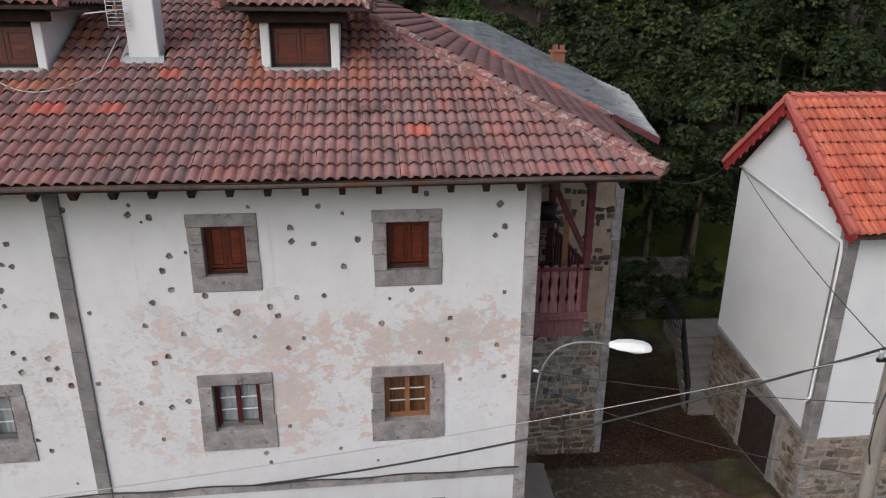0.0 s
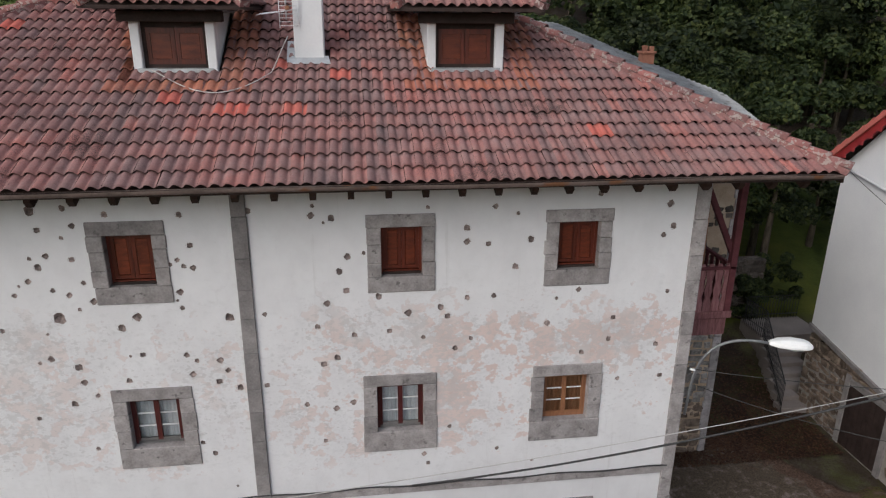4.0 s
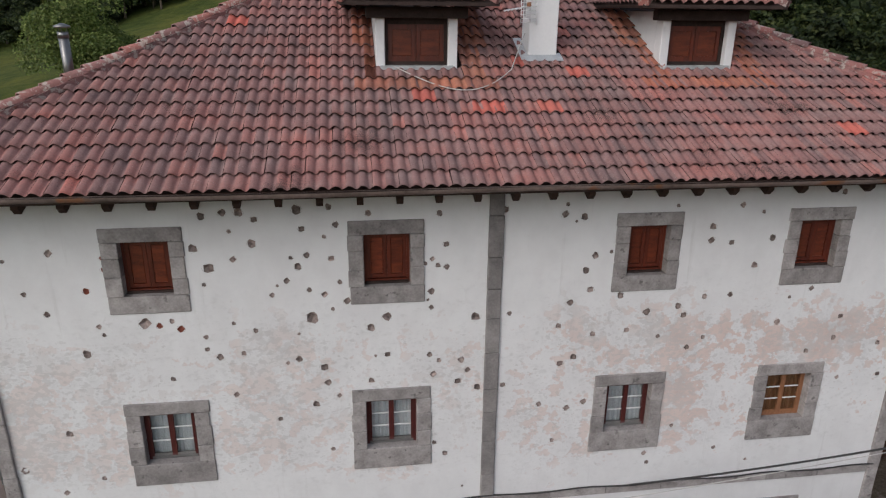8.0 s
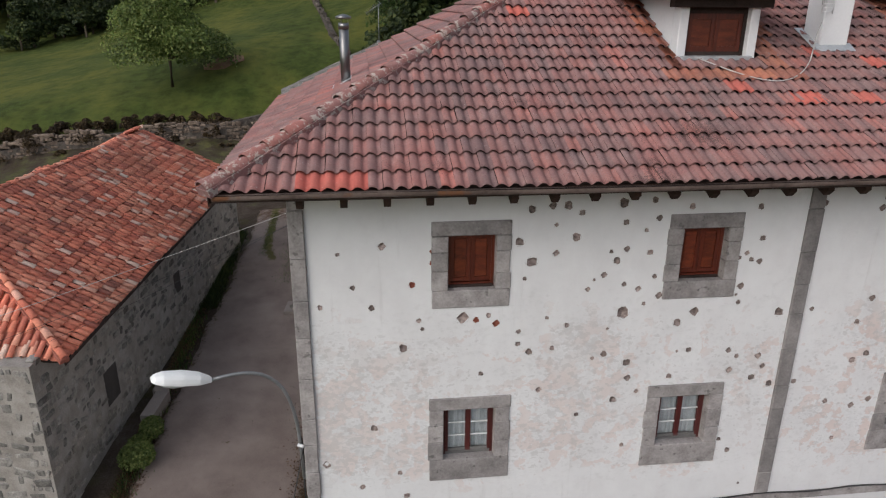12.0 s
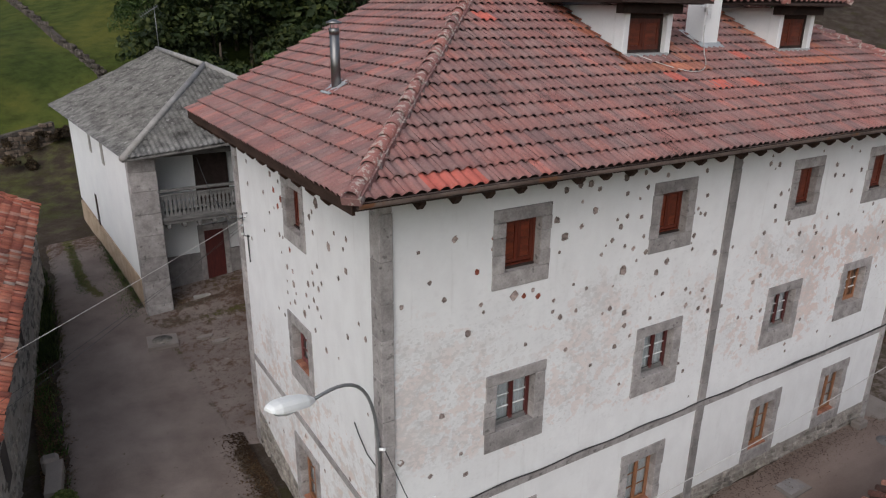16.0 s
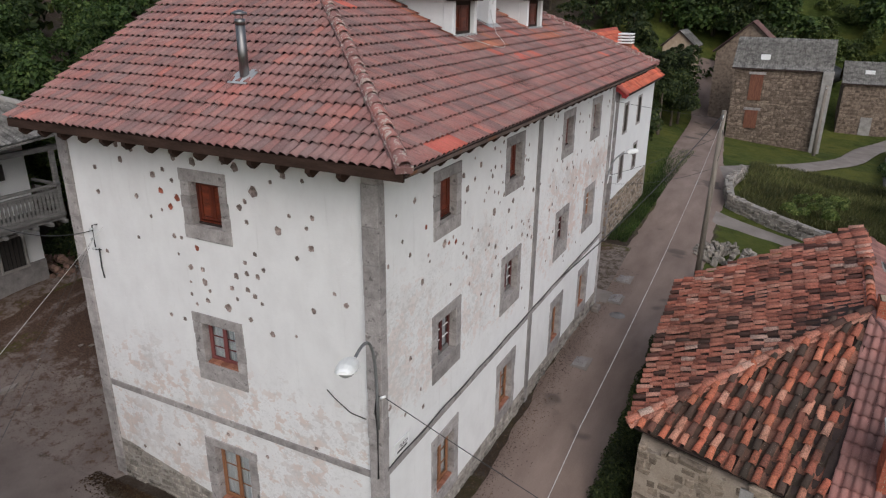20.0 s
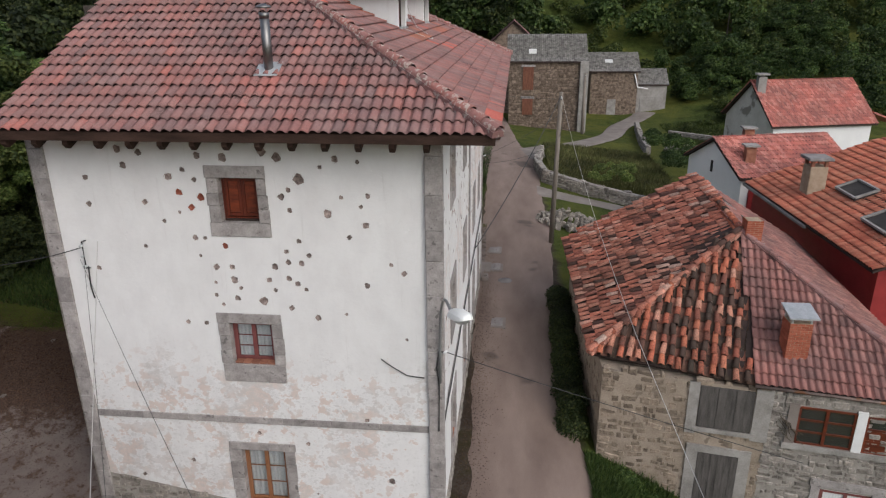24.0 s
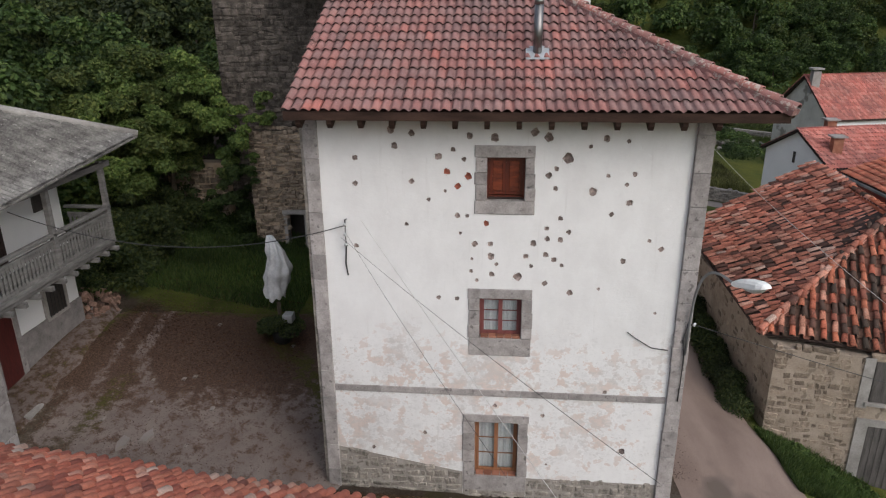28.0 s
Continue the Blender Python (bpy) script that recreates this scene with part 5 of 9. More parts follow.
def tile_roof(parent, corners, unit, w, g, joined_mat, single_mat, near=None, limit=300, jitter=0.0, tilt=0.0, skip=(), name="tile", margin=0.04, half=0.0, seed=1, sag=0.0):
    """Covers a flat slope (3D corners, the first two along the eave, left to right seen from outside) with tiles: the ones near a spot
    as objects on one mesh, the rest joined."""
    rnd = random.Random(seed)
    cs = [Vector(c) for c in corners]
    u = (cs[1] - cs[0]).normalized()
    nrm = u.cross((cs[2] - cs[1] if len(cs) < 4 else (cs[2] + cs[3]) / 2 - (cs[0] + cs[1]) / 2)).normalized()
    if nrm.z < 0:
        nrm.negate()
    vd = nrm.cross(u)
    poly = [((c - cs[0]).dot(u), (c - cs[0]).dot(vd)) for c in cs]
    lo, hi, top = min(p[0] for p in poly), max(p[0] for p in poly), max(p[1] for p in poly)
    tv, tf = unit
    me = None
    big_v, big_f, singles = [], [], []
    rows, cols = int(top / g) + 1, int((hi - lo) / w) + 2
    spots = []
    for r in range(rows):
        for c in range(cols):
            a, b = lo + (c + half) * w, r * g
            mid = (a + w * (0.5 - half), b + g * 0.55)
            if not inside_poly((mid[0], mid[1]), poly):
                continue
            p = cs[0] + u * a + vd * b
            if any(s(p + u * w * 0.5 + vd * g * 0.5) for s in skip):
                continue
            spots.append((a, b, p))
    if near is not None:
        spots.sort(key=lambda s: (s[2] - Vector(near)).length)
    else:
        limit = 0
    for k, (a, b, p) in enumerate(spots):
        rot = rnd.gauss(0, tilt)
        q = p + u * rnd.gauss(0, jitter) + vd * rnd.gauss(0, jitter) + nrm * abs(rnd.gauss(0, jitter * 0.5))
        if sag:
            q = q + Vector((0, 0, sag * noise.noise(p * 0.35)))
        m = Matrix((u, vd, nrm)).transposed() @ Matrix.Rotation(rot, 3, "Z") @ Matrix.Rotation(rnd.gauss(0, tilt * 0.5), 3, "X")
        if k < limit:
            if me is None:
                me = mesh_from(name, tv, tf, single_mat, True)
            ob = new(name, me)
            ob.matrix_basis = Matrix.Translation(q - PLACE[parent.name]) @ m.to_4x4()
            ob.parent = parent
            PLACE[ob.name] = PLACE[parent.name]
        else:
            o = len(big_v) * len(tv)
            big_v.append(tv @ np.array(m).T + np.array(q))
            big_f.append(o)
    if big_v:
        fa = [tuple(i + o for i in f) for o in big_f for f in tf]
        ob = part("tile_field", mesh_from("tile_field", np.concatenate(big_v), fa, joined_mat, True), joined_mat, parent)
        tagged(ob, kind="stuff")
    return u, vd, nrm


def deck(parent, corners, thick, material, name="deck", label=""):
    cs = [Vector(c) for c in corners]
    n = (cs[1] - cs[0]).cross(cs[2] - cs[1]).normalized()
    if n.z < 0:
        n.negate()
    return part(name, prism(bmesh.new(), [c - n * 0.01 for c in cs], -n * thick), material, parent, label)


RX0, RX1, RY0, RY1 = -16.12, 5.45, 11.87, 22.25
APEX_W, APEX_E = (RX0 + RY1 - RY0, RY1, EAVE_Z + PITCH * (RY1 - RY0)), (RX1 - RY1 + RY0, RY1, EAVE_Z + PITCH * (RY1 - RY0))
roof = part("roof", prism(bmesh.new(), [(RX0 + 0.05, RY0 + 0.05, EAVE_Z - 0.02), (RX1 - 0.05, RY0 + 0.05, EAVE_Z - 0.02), (APEX_E[0], RY1, APEX_E[2] - 0.03), (APEX_W[0], RY1, APEX_W[2] - 0.03)], (0, 0, -0.10)), M_FELT, house, "hipped roof of weathered red clay tiles")
deck(roof, [(RX0 + 0.05, RY1, EAVE_Z - 0.02), (RX0 + 0.05, RY0 + 0.05, EAVE_Z - 0.02), (APEX_W[0], RY1, APEX_W[2] - 0.03)], 0.1, M_FELT)
E_BACK, E_CREST = (6.68, 18.6, EAVE_Z), (2.4, 28.6, 12.98)
deck(roof, [(RX1 - 0.05, RY0 + 0.05, EAVE_Z - 0.02), E_BACK, E_CREST, APEX_E], 0.1, M_FELT)
DORMERS = (-7.04, -1.24)
no_dormer = [lambda p, c=c: abs(p.x - c) < 0.82 and p.y > 15.05 and p.y < 19.0 for c in DORMERS] + [lambda p: -4.76 < p.x < -4.12 and 15.35 < p.y < 15.95]
bright = [lambda p: -14.75 < p.x < -13.85 and p.y < 12.2, lambda p: 0.75 < p.x < 1.25 and 13.0 < p.y < 13.35]
UNIT = mixed_tile(0.212, 0.46)
tile_roof(roof, [(RX0, RY0, EAVE_Z), (RX1, RY0, EAVE_Z), APEX_E, APEX_W], UNIT, 0.212, 0.40, M_ROOF, M_ROOF_1, (RX0 + 1, RY0, EAVE_Z), 220, 0.004, 0.008, no_dormer + bright, seed=3)
tile_roof(roof, [(RX0, RY1, EAVE_Z), (RX0, RY0, EAVE_Z), APEX_W], UNIT, 0.212, 0.40, M_ROOF, M_ROOF_1, (RX0, 15.0, EAVE_Z), 80, 0.004, 0.008, seed=4)
tile_roof(roof, [(RX1, RY0, EAVE_Z), E_BACK, E_CREST, APEX_E], UNIT, 0.212, 0.40, M_ROOF, M_ROOF_1, None, 0, 0.004, 0.008, seed=5)


def hip_line(a, b, parent, material, n, r=0.13, lift=0.05):
    a, b = Vector(a), Vector(b)
    d = (b - a).normalized()
    side = d.cross(Vector((0, 0, 1))).normalized()
    up = side.cross(d)
    tv, tf = barrel_tile(2 * r, (b - a).length / n * 1.22, True, 0.86, 9, 0.045, 0.02)
    me = mesh_from("hip_tile", tv, tf, material, True)
    for k in range(n):
        ob = new("hip_tile", me)
        p = a.lerp(b, k / n) + up * (lift + random.uniform(-0.008, 0.008))
        m = Matrix((side, d, up)).transposed() @ Matrix.Rotation(random.gauss(0, 0.03), 3, "Z")
        ob.matrix_basis = Matrix.Translation(p - PLACE[parent.name]) @ m.to_4x4()
        ob.parent = parent
    bm = bmesh.new()
    beam(bm, a + up * 0.01, b + up * 0.01, r * 2.3, 0.12, up)
    part("mortar_bed", bm, material, parent, "lime mortar under the hip tiles")


hip_line((RX0, RY0, EAVE_Z + 0.04), APEX_W, roof, M_HIP, 38)
hip_line((RX1, RY0, EAVE_Z + 0.04), APEX_E, roof, M_HIP, 38)
bright_unit = mesh_from("new_tile", UNIT[0], UNIT[1], M_NEWTILE, True)
sn, sv = Vector((0, -0.5, 1)).normalized(), Vector((0, 1, 0.5)).normalized()


def single_tile(x, course, me=None, lift=0.0):
    ob = new("new_tile", me or bright_unit)
    p = Vector((RX0 + round((x - RX0) / 0.212) * 0.212, RY0, EAVE_Z)) + sv * (0.40 * course) + sn * lift
    ob.matrix_basis = Matrix.Translation(p - PLACE[roof.name]) @ Matrix((Vector((1, 0, 0)), sv, sn)).transposed().to_4x4()
    ob.parent = roof
    return tagged(ob, "bright newer red tile")


for k in range(6, 11):
    single_tile(RX0 + 0.212 * k, 0)
for x, c in ((0.82, 3), (1.03, 3)):
    single_tile(x, c)
for x, c in ((-7.2, 6), (-7.0, 6), (-6.2, 5), (-5.95, 5), (-5.7, 5), (-4.9, 5), (-4.65, 5), (-5.0, 9), (-4.0, 8), (-3.8, 8), (-10.9, 13), (-10.7, 13)):
    single_tile(x, c, None, 0.006)

rust_unit = mesh_from("stained_tile", UNIT[0], UNIT[1], M_RUSTY, True)
for c in DORMERS:
    for k in range(-6, 7):
        single_tile(c + 0.212 * k, 7, rust_unit, 0.005)
    for k in range(8, 15):
        for e in (0.92, 1.13) + ((1.34,) if k > 10 else ()):
            for sgn in (-1, 1):
                if not (sgn < 0 and c + sgn * e < -4.0 and c > -4):
                    single_tile(c + sgn * e, k, rust_unit, 0.005)

# eaves: fascia, gutter, rafter ends
fas = bmesh.new()
box(fas, RX0 + 0.05, RX1 - 0.05, RY0 + 0.07, RY0 + 0.11, EAVE_Z - 0.12, EAVE_Z + 0.01)
part("fascia", fas, M_EAVE, house, "brown eave board")
part("fascia", new_box(RX0 + 0.03, RX0 + 0.08, RY0 + 0.05, RY1, EAVE_Z - 0.17, EAVE_Z + 0.02), M_EAVE, house, "dark brown eave board")
part("fascia", beam(bmesh.new(), (RX1 - 0.06, RY0 + 0.05, EAVE_Z - 0.08), (6.64, 18.5, EAVE_Z - 0.08), 0.05, 0.18), M_EAVE, house)
gut = bmesh.new()
prof = [(-0.055, 0.0), (-0.05, -0.05), (-0.02, -0.08), (0.02, -0.08), (0.05, -0.05), (0.055, 0.0)]
gl = [[gut.verts.new((RX0 + 0.1 + (RX1 - RX0 - 0.2) * k / 12, RY0 + 0.01 + y, EAVE_Z + 0.0 + z + 0.012 * math.sin(k * 1.3))) for y, z in prof] for k in range(13)]
for p, q in zip(gl, gl[1:]):
    for i in range(5):
        gut.faces.new((p[i], q[i], q[i + 1], p[i + 1]))
part("gutter", gut, M_GUTTER, house, "aged half-round metal gutter, rust-streaked", True)


def rafter(p, d, drop):
    """A shaped rafter end under the eave, rounded at its nose."""
    p, d = Vector(p), Vector(d)
    side = d.cross(Vector((0, 0, 1))) * 0.055
    pts = [p + Vector((0, 0, 0)), p + d * 1.08 + Vector((0, 0, -drop)), p + d * 1.10 + Vector((0, 0, -drop - 0.14)), p + d * 1.0 + Vector((0, 0, -drop - 0.24)), p + d * 0.8 + Vector((0, 0, -drop - 0.16)), p + Vector((0, 0, -0.22))]
    part("rafter_end", prism(bmesh.new(), [q - side for q in pts], side * 2), M_EAVE, house)


top = EAVE_Z + PITCH * (WY0 - RY0) - 0.16
for k in range(31):
    rafter((RX0 + 1.3 + k * 0.655, WY0 + 0.1, top - 0.01), (0, -1, 0), PITCH * 1.05)
for k in range(14):
    rafter((WX0 + 0.1, 13.25 + k * 0.67, EAVE_Z + PITCH * (WX0 - RX0) - 0.17), (-1, 0, 0), PITCH * 1.0)


# ---- on the main roof ----
def roof_z(y):
    return EAVE_Z + PITCH * (y - RY0)


def dormer(c):
    """A white-rendered dormer with varnished shutters and a little tiled roof on dark brackets."""
    yb = 15.08
    zb = roof_z(yb) + 0.03
    d = thing("dormer", (c, yb, zb), "white rendered dormer with brown shutters and small tiled roof", "dormer")
    for s in (-1, 1):
        x0, x1 = sorted((c + s * 0.62, c + s * 0.80))
        part("jamb", new_box(x0, x1, yb, yb + 0.3, zb - 0.15, zb + 1.12, bevel=0.015), M_WHITE, d)
        x = c + s * 0.74
        cheek = [(x - 0.06, yb + 0.3, zb), (x - 0.06, yb + 2.4, zb + 1.1), (x - 0.06, yb + 0.3, zb + 1.1)]
        part("cheek", prism(bmesh.new(), cheek, (0.12, 0, 0)), M_WHITE, d)
    part("sill", new_box(c - 0.72, c + 0.72, yb - 0.07, yb + 0.2, zb - 0.03, zb + 0.05, bevel=0.01), M_ZINC, d, "grey sill")
    fr = bmesh.new()
    for x0, x1, z0, z1 in ((c - 0.62, c - 0.55, 0.05, 0.82), (c + 0.55, c + 0.62, 0.05, 0.82), (c - 0.55, c + 0.55, 0.05, 0.12), (c - 0.62, c + 0.62, 0.82, 0.98)):
        box(fr, x0, x1, yb + 0.14, yb + 0.24, zb + z0, zb + z1)
    part("frame", fr, M_DARKWOOD, d)
    for s in (-1, 1):
        a, b = sorted((c + s * 0.005, c + s * 0.55))
        leaf = new_box(a, b, yb + 0.19, yb + 0.215, zb + 0.12, zb + 0.82)
        for x0, x1, z0, z1 in ((a, a + 0.08, 0.12, 0.82), (b - 0.08, b, 0.12, 0.82), (a + 0.08, b - 0.08, 0.12, 0.22), (a + 0.08, b - 0.08, 0.72, 0.82)):
            box(leaf, x0, x1, yb + 0.165, yb + 0.189, zb + z0, zb + z1)
        lf = part("shutter", leaf, M_SHUTTER, d, "closed varnished brown shutter")
        part("shutter_panel", new_box(a + 0.085, b - 0.085, yb + 0.178, yb + 0.188, zb + 0.225, zb + 0.715, bevel=0.004), M_SHUTPANEL, lf)
    # Panel coloured dark for the shade behind the shutters
    part("back", new_box(c - 0.74, c + 0.74, yb + 0.26, yb + 0.3, zb, zb + 1.1), M_ROOMSHADE, d)
    part("wall_plate", new_box(c - 0.98, c + 0.98, yb - 0.12, yb + 0.13, zb + 0.93, zb + 1.14, bevel=0.015), M_DARKWOOD, d)
    for k in range(7):
        x = c - 1.2 + 0.4 * k
        part("bracket", new_box(x - 0.05, x + 0.05, yb - 0.5, yb + 0.2, zb + 1.14, zb + 1.25, bevel=0.015), M_DARKWOOD, d)
    z0 = zb + 1.22
    e = [(c - 1.5, yb - 0.55, z0), (c + 1.5, yb - 0.55, z0), (c + 0.35, yb + 0.8, z0 + 0.75), (c - 0.35, yb + 0.8, z0 + 0.75)]
    rf = part("roof", prism(bmesh.new(), e, (0, 0, -0.06)), M_FELT, d)
    for side in (-1, 1):
        q = [(c + side * 1.5, yb - 0.55, z0), (c + side * 1.5, yb + 2.6, z0), (c + side * 0.35, yb + 2.6, z0 + 0.75), (c + side * 0.35, yb + 0.8, z0 + 0.75)]
        deck(rf, q, 0.06, M_FELT)
        tile_roof(rf, [q[1], q[0], q[3], q[2]] if side < 0 else q, UNIT, 0.212, 0.40, M_ROOF, M_ROOF_1, None, 0, 0.004, 0.01)
    tile_roof(rf, e, UNIT, 0.212, 0.40, M_ROOF, M_ROOF_1, (c, yb - 0.5, z0), 30, 0.004, 0.01)
    for side in (-1, 1):
        hip_line((c + side * 1.5, yb - 0.55, z0 + 0.03), (c + side * 0.35, yb + 0.8, z0 + 0.78), rf, M_HIP, 5, 0.09)


for c in DORMERS:
    dormer(c)

chim = thing("chimney", (-4.44, 15.6, roof_z(15.4)), "white rendered chimney stack with zinc flashing", "chimney")
part("shaft", new_box(-4.74, -4.14, 15.36, 15.95, roof_z(15.36) - 0.2, 14.3, bevel=0.02), M_WHITE, chim)
part("flashing", prism(bmesh.new(), [(-4.86, 15.22, roof_z(15.22) + 0.085), (-4.02, 15.22, roof_z(15.22) + 0.085), (-4.06, 15.4, roof_z(15.4) + 0.13), (-4.82, 15.4, roof_z(15.4) + 0.13)], (0, 0, 0.012)), M_ZINC, chim, "grey zinc flashing")
part("flashing", prism(bmesh.new(), [(-4.9, 15.24, roof_z(15.24) + 0.10), (-4.75, 15.3, roof_z(15.3) + 0.10), (-4.75, 16.0, roof_z(16) + 0.10), (-4.92, 16.0, roof_z(16) + 0.10)], (0, 0, 0.012)), M_ZINC, chim)

ant = thing("tv_antenna", (-4.95, 15.25, roof_z(15.25)), "white grid television antenna with yagi elements on a mast", "antenna")
part("mast", tube(bmesh.new(), [(-4.86, 15.3, roof_z(15.3) + 0.9), (-4.86, 15.3, 14.4)], 0.018), M_ZINC, ant)
part("boom", tube(bmesh.new(), [(-5.35, 15.0, 13.12), (-4.75, 15.4, 13.2)], 0.012), M_ROD, ant)
for k in range(7):
    x = -5.3 + 0.09 * k
    part("element", tube(bmesh.new(), [(x - 0.09, 14.85 + 0.06 * k, 13.1 + 0.012 * k), (x + 0.09, 15.2 + 0.05 * k, 13.15 + 0.012 * k)], 0.006, 5), M_ROD, ant)
for k in range(8):
    part("reflector_rod", tube(bmesh.new(), [(-4.98, 15.12, 12.9 + 0.075 * k), (-4.62, 15.3, 12.9 + 0.075 * k)], 0.006, 5), M_ROD, ant)
for s in (0, 1):
    part("reflector_post", tube(bmesh.new(), [(-4.98 + 0.36 * s, 15.12 + 0.18 * s, 12.86), (-4.98 + 0.36 * s, 15.12 + 0.18 * s, 13.45)], 0.008, 5), M_ROD, ant)
part("junction_box", new_box(-4.86, -4.78, 15.12, 15.2, 13.2, 13.28, bevel=0.01), M_WOOD_HONEY, ant, "small orange box")

cab = []
for k in range(25):
    s = k / 24
    x = -7.5 + 2.65 * s
    y = 15.0 + 0.25 * s - 1.0 * math.sin(math.pi * min(1, s * 1.02)) * (0.75 + 0.25 * s)
    cab.append((x, y, roof_z(y) + 0.11 + (0.5 * max(0, s - 0.88) / 0.12)))
solo("roof_cable", tube(bmesh.new(), cab, 0.011, 6), M_CABLEPALE, "pale cable lying slack across the roof tiles", "cable")

flue = thing("flue_pipe", (-14.15, 16.88, 11.3), "brushed steel flue pipe with a rain cap on the roof", "flue")
part("pipe", tube(bmesh.new(), [(-14.15, 16.88, 11.25), (-14.15, 16.88, 12.55)], 0.10, 16), M_STEEL, flue)
part("collar", tube(bmesh.new(), [(-14.15, 16.88, 12.50), (-14.15, 16.88, 12.62)], 0.108, 16), M_STEEL, flue)
part("cap", tube(bmesh.new(), [(-14.15, 16.88, 12.70), (-14.15, 16.88, 12.74), (-14.15, 16.88, 12.79)], [0.16, 0.16, 0.03], 16), M_STEEL, flue)
for a in range(3):
    x, y = -14.15 + 0.09 * math.cos(2.1 * a), 16.88 + 0.09 * math.sin(2.1 * a)
    part("cap_stay", tube(bmesh.new(), [(x, y, 12.6), (x, y, 12.72)], 0.008, 5), M_STEEL, flue)
wz = lambda x: EAVE_Z + PITCH * (x - RX0)
part("flashing", prism(bmesh.new(), [(-14.42, 16.62, wz(-14.42) + 0.09), (-13.95, 16.62, wz(-13.95) + 0.10), (-13.95, 17.14, wz(-13.95) + 0.10), (-14.42, 17.14, wz(-14.42) + 0.09)], (0, 0, 0.014)), M_ZINC, flue, "grey lead flashing sheet")


# ---- street lamps ----
def street_lamp(foot, elbow, head, tip):
    foot, elbow, head, tip = (Vector(p) for p in (foot, elbow, head, tip))
    lamp = thing("street_lamp", foot, "white cobra-head street lamp on a curved grey wall arm", "street lamp", "wall street lamps")
    pts = [foot]
    for k in range(13):
        s = k / 12
        pts.append(foot.lerp(elbow, 0.35) * (1 - s) ** 3 + 3 * (elbow + Vector((0, 0, 0.05))) * s * (1 - s) ** 2 + 3 * (head + Vector(((elbow.x - head.x) * 0.55, (elbow.y - head.y) * 0.55, 0.10))) * s * s * (1 - s) + head * s ** 3)
    part("arm", tube(bmesh.new(), pts, 0.032, 8), M_GALV, lamp)
    d = (tip - head).normalized()
    side = d.cross(Vector((0, 0, 1))).normalized()
    up = side.cross(d)
    L = (tip - head).length
    hood, bowl = bmesh.new(), bmesh.new()
    rows = []
    for s, w, h in ((0.0, 0.07, 0.05), (0.04, 0.085, 0.075), (0.22, 0.155, 0.13), (0.5, 0.18, 0.155), (0.82, 0.175, 0.13), (0.95, 0.13, 0.085), (1.0, 0.08, 0.04)):
        c = head + d * (L * s)
        prof = ((1.0, -0.18), (1.0, 0.1), (0.86, 0.55), (0.55, 0.9), (0.0, 1.0), (-0.55, 0.9), (-0.86, 0.55), (-1.0, 0.1), (-1.0, -0.18))
        rows.append([hood.verts.new(c + side * (w * a) + up * (h * b)) for a, b in prof])
    for p, q in zip(rows, rows[1:]):
        for k in range(8):
            hood.faces.new((p[k], p[k + 1], q[k + 1], q[k]))
        hood.faces.new((p[8], p[0], q[0], q[8]))
    hood.faces.new(rows[0])
    hood.faces.new(rows[-1][::-1])
    bmesh.ops.recalc_face_normals(hood, faces=hood.faces[:])
    part("hood", hood, M_LAMPWHITE, lamp, "white enamelled hood", False)
    rows = []
    for s, w, h in ((0.34, 0.11, 0.03), (0.44, 0.135, 0.10), (0.62, 0.15, 0.135), (0.80, 0.13, 0.11), (0.92, 0.08, 0.03)):
        c = head + d * (L * s)
        rows.append([bowl.verts.new(c + side * (w * math.cos(a)) - up * (h * math.sin(a) + 0.004)) for a in [math.pi * k / 8 for k in range(9)]])
    for p, q in zip(rows, rows[1:]):
        for k in range(8):
            bowl.faces.new((p[k], p[k + 1], q[k + 1], q[k]))
    part("bowl", bowl, M_LAMPGLASS, lamp, "cloudy plastic bowl", True)
    return lamp


street_lamp((-15.16, 13.12, 4.5), (-15.25, 13.1, 6.9), (-16.55, 12.72, 6.95), (-17.4, 12.35, 7.22))
street_lamp((3.62, 13.15, 4.6), (3.7, 13.1, 6.4), (5.0, 12.62, 6.58), (5.85, 12.40, 6.56))


# ---- generic walls of stones and small houses ----
STONE_SHAPES = []


def stone_shape(k):
    """One of a few rough stones, about one unit long, with broken corners."""
    while len(STONE_SHAPES) <= k:
        r = random.Random(77 + len(STONE_SHAPES))
        bm = bmesh.new()
        bmesh.ops.create_cube(bm, size=1)
        bmesh.ops.bevel(bm, geom=bm.edges[:], offset=0.16, segments=1, affect="EDGES", profile=0.5)
        for v in bm.verts:
            v.co += Vector((r.uniform(-0.07, 0.07), r.uniform(-0.07, 0.07), r.uniform(-0.07, 0.07)))
        bm.verts.index_update()
        STONE_SHAPES.append((np.array([v.co[:] for v in bm.verts]), [tuple(v.index for v in f.verts) for f in bm.faces]))
        bm.free()
    return STONE_SHAPES[k]


def rubble(parent, origin, udir, width, bottom, top, size, depth, joined_mat, single_mat=None, singles=0, skip=(), seed=1, proud=0.03, name="stone", gaps=0.0):
    """Lays rough stones in uneven courses on an upright face. bottom and top may be functions of the way along it."""
    rnd = random.Random(seed)
    o, u = Vector(origin), Vector(udir).normalized()
    out = Vector((u.y, -u.x, 0))
    bot = bottom if callable(bottom) else (lambda a: bottom)
    tp = top if callable(top) else (lambda a: top)
    z = min(bot(0), bot(width))
    stop = max(tp(0), tp(width), tp(width / 2))
    spots = []
    while z < stop:
        h = size * rnd.uniform(0.6, 1.15)
        a = -rnd.random() * size
        while a < width:
            l = size * rnd.choice((0.7, 1.0, 1.3, 1.7, 2.4)) * rnd.uniform(0.85, 1.15)
            mid = a + l / 2
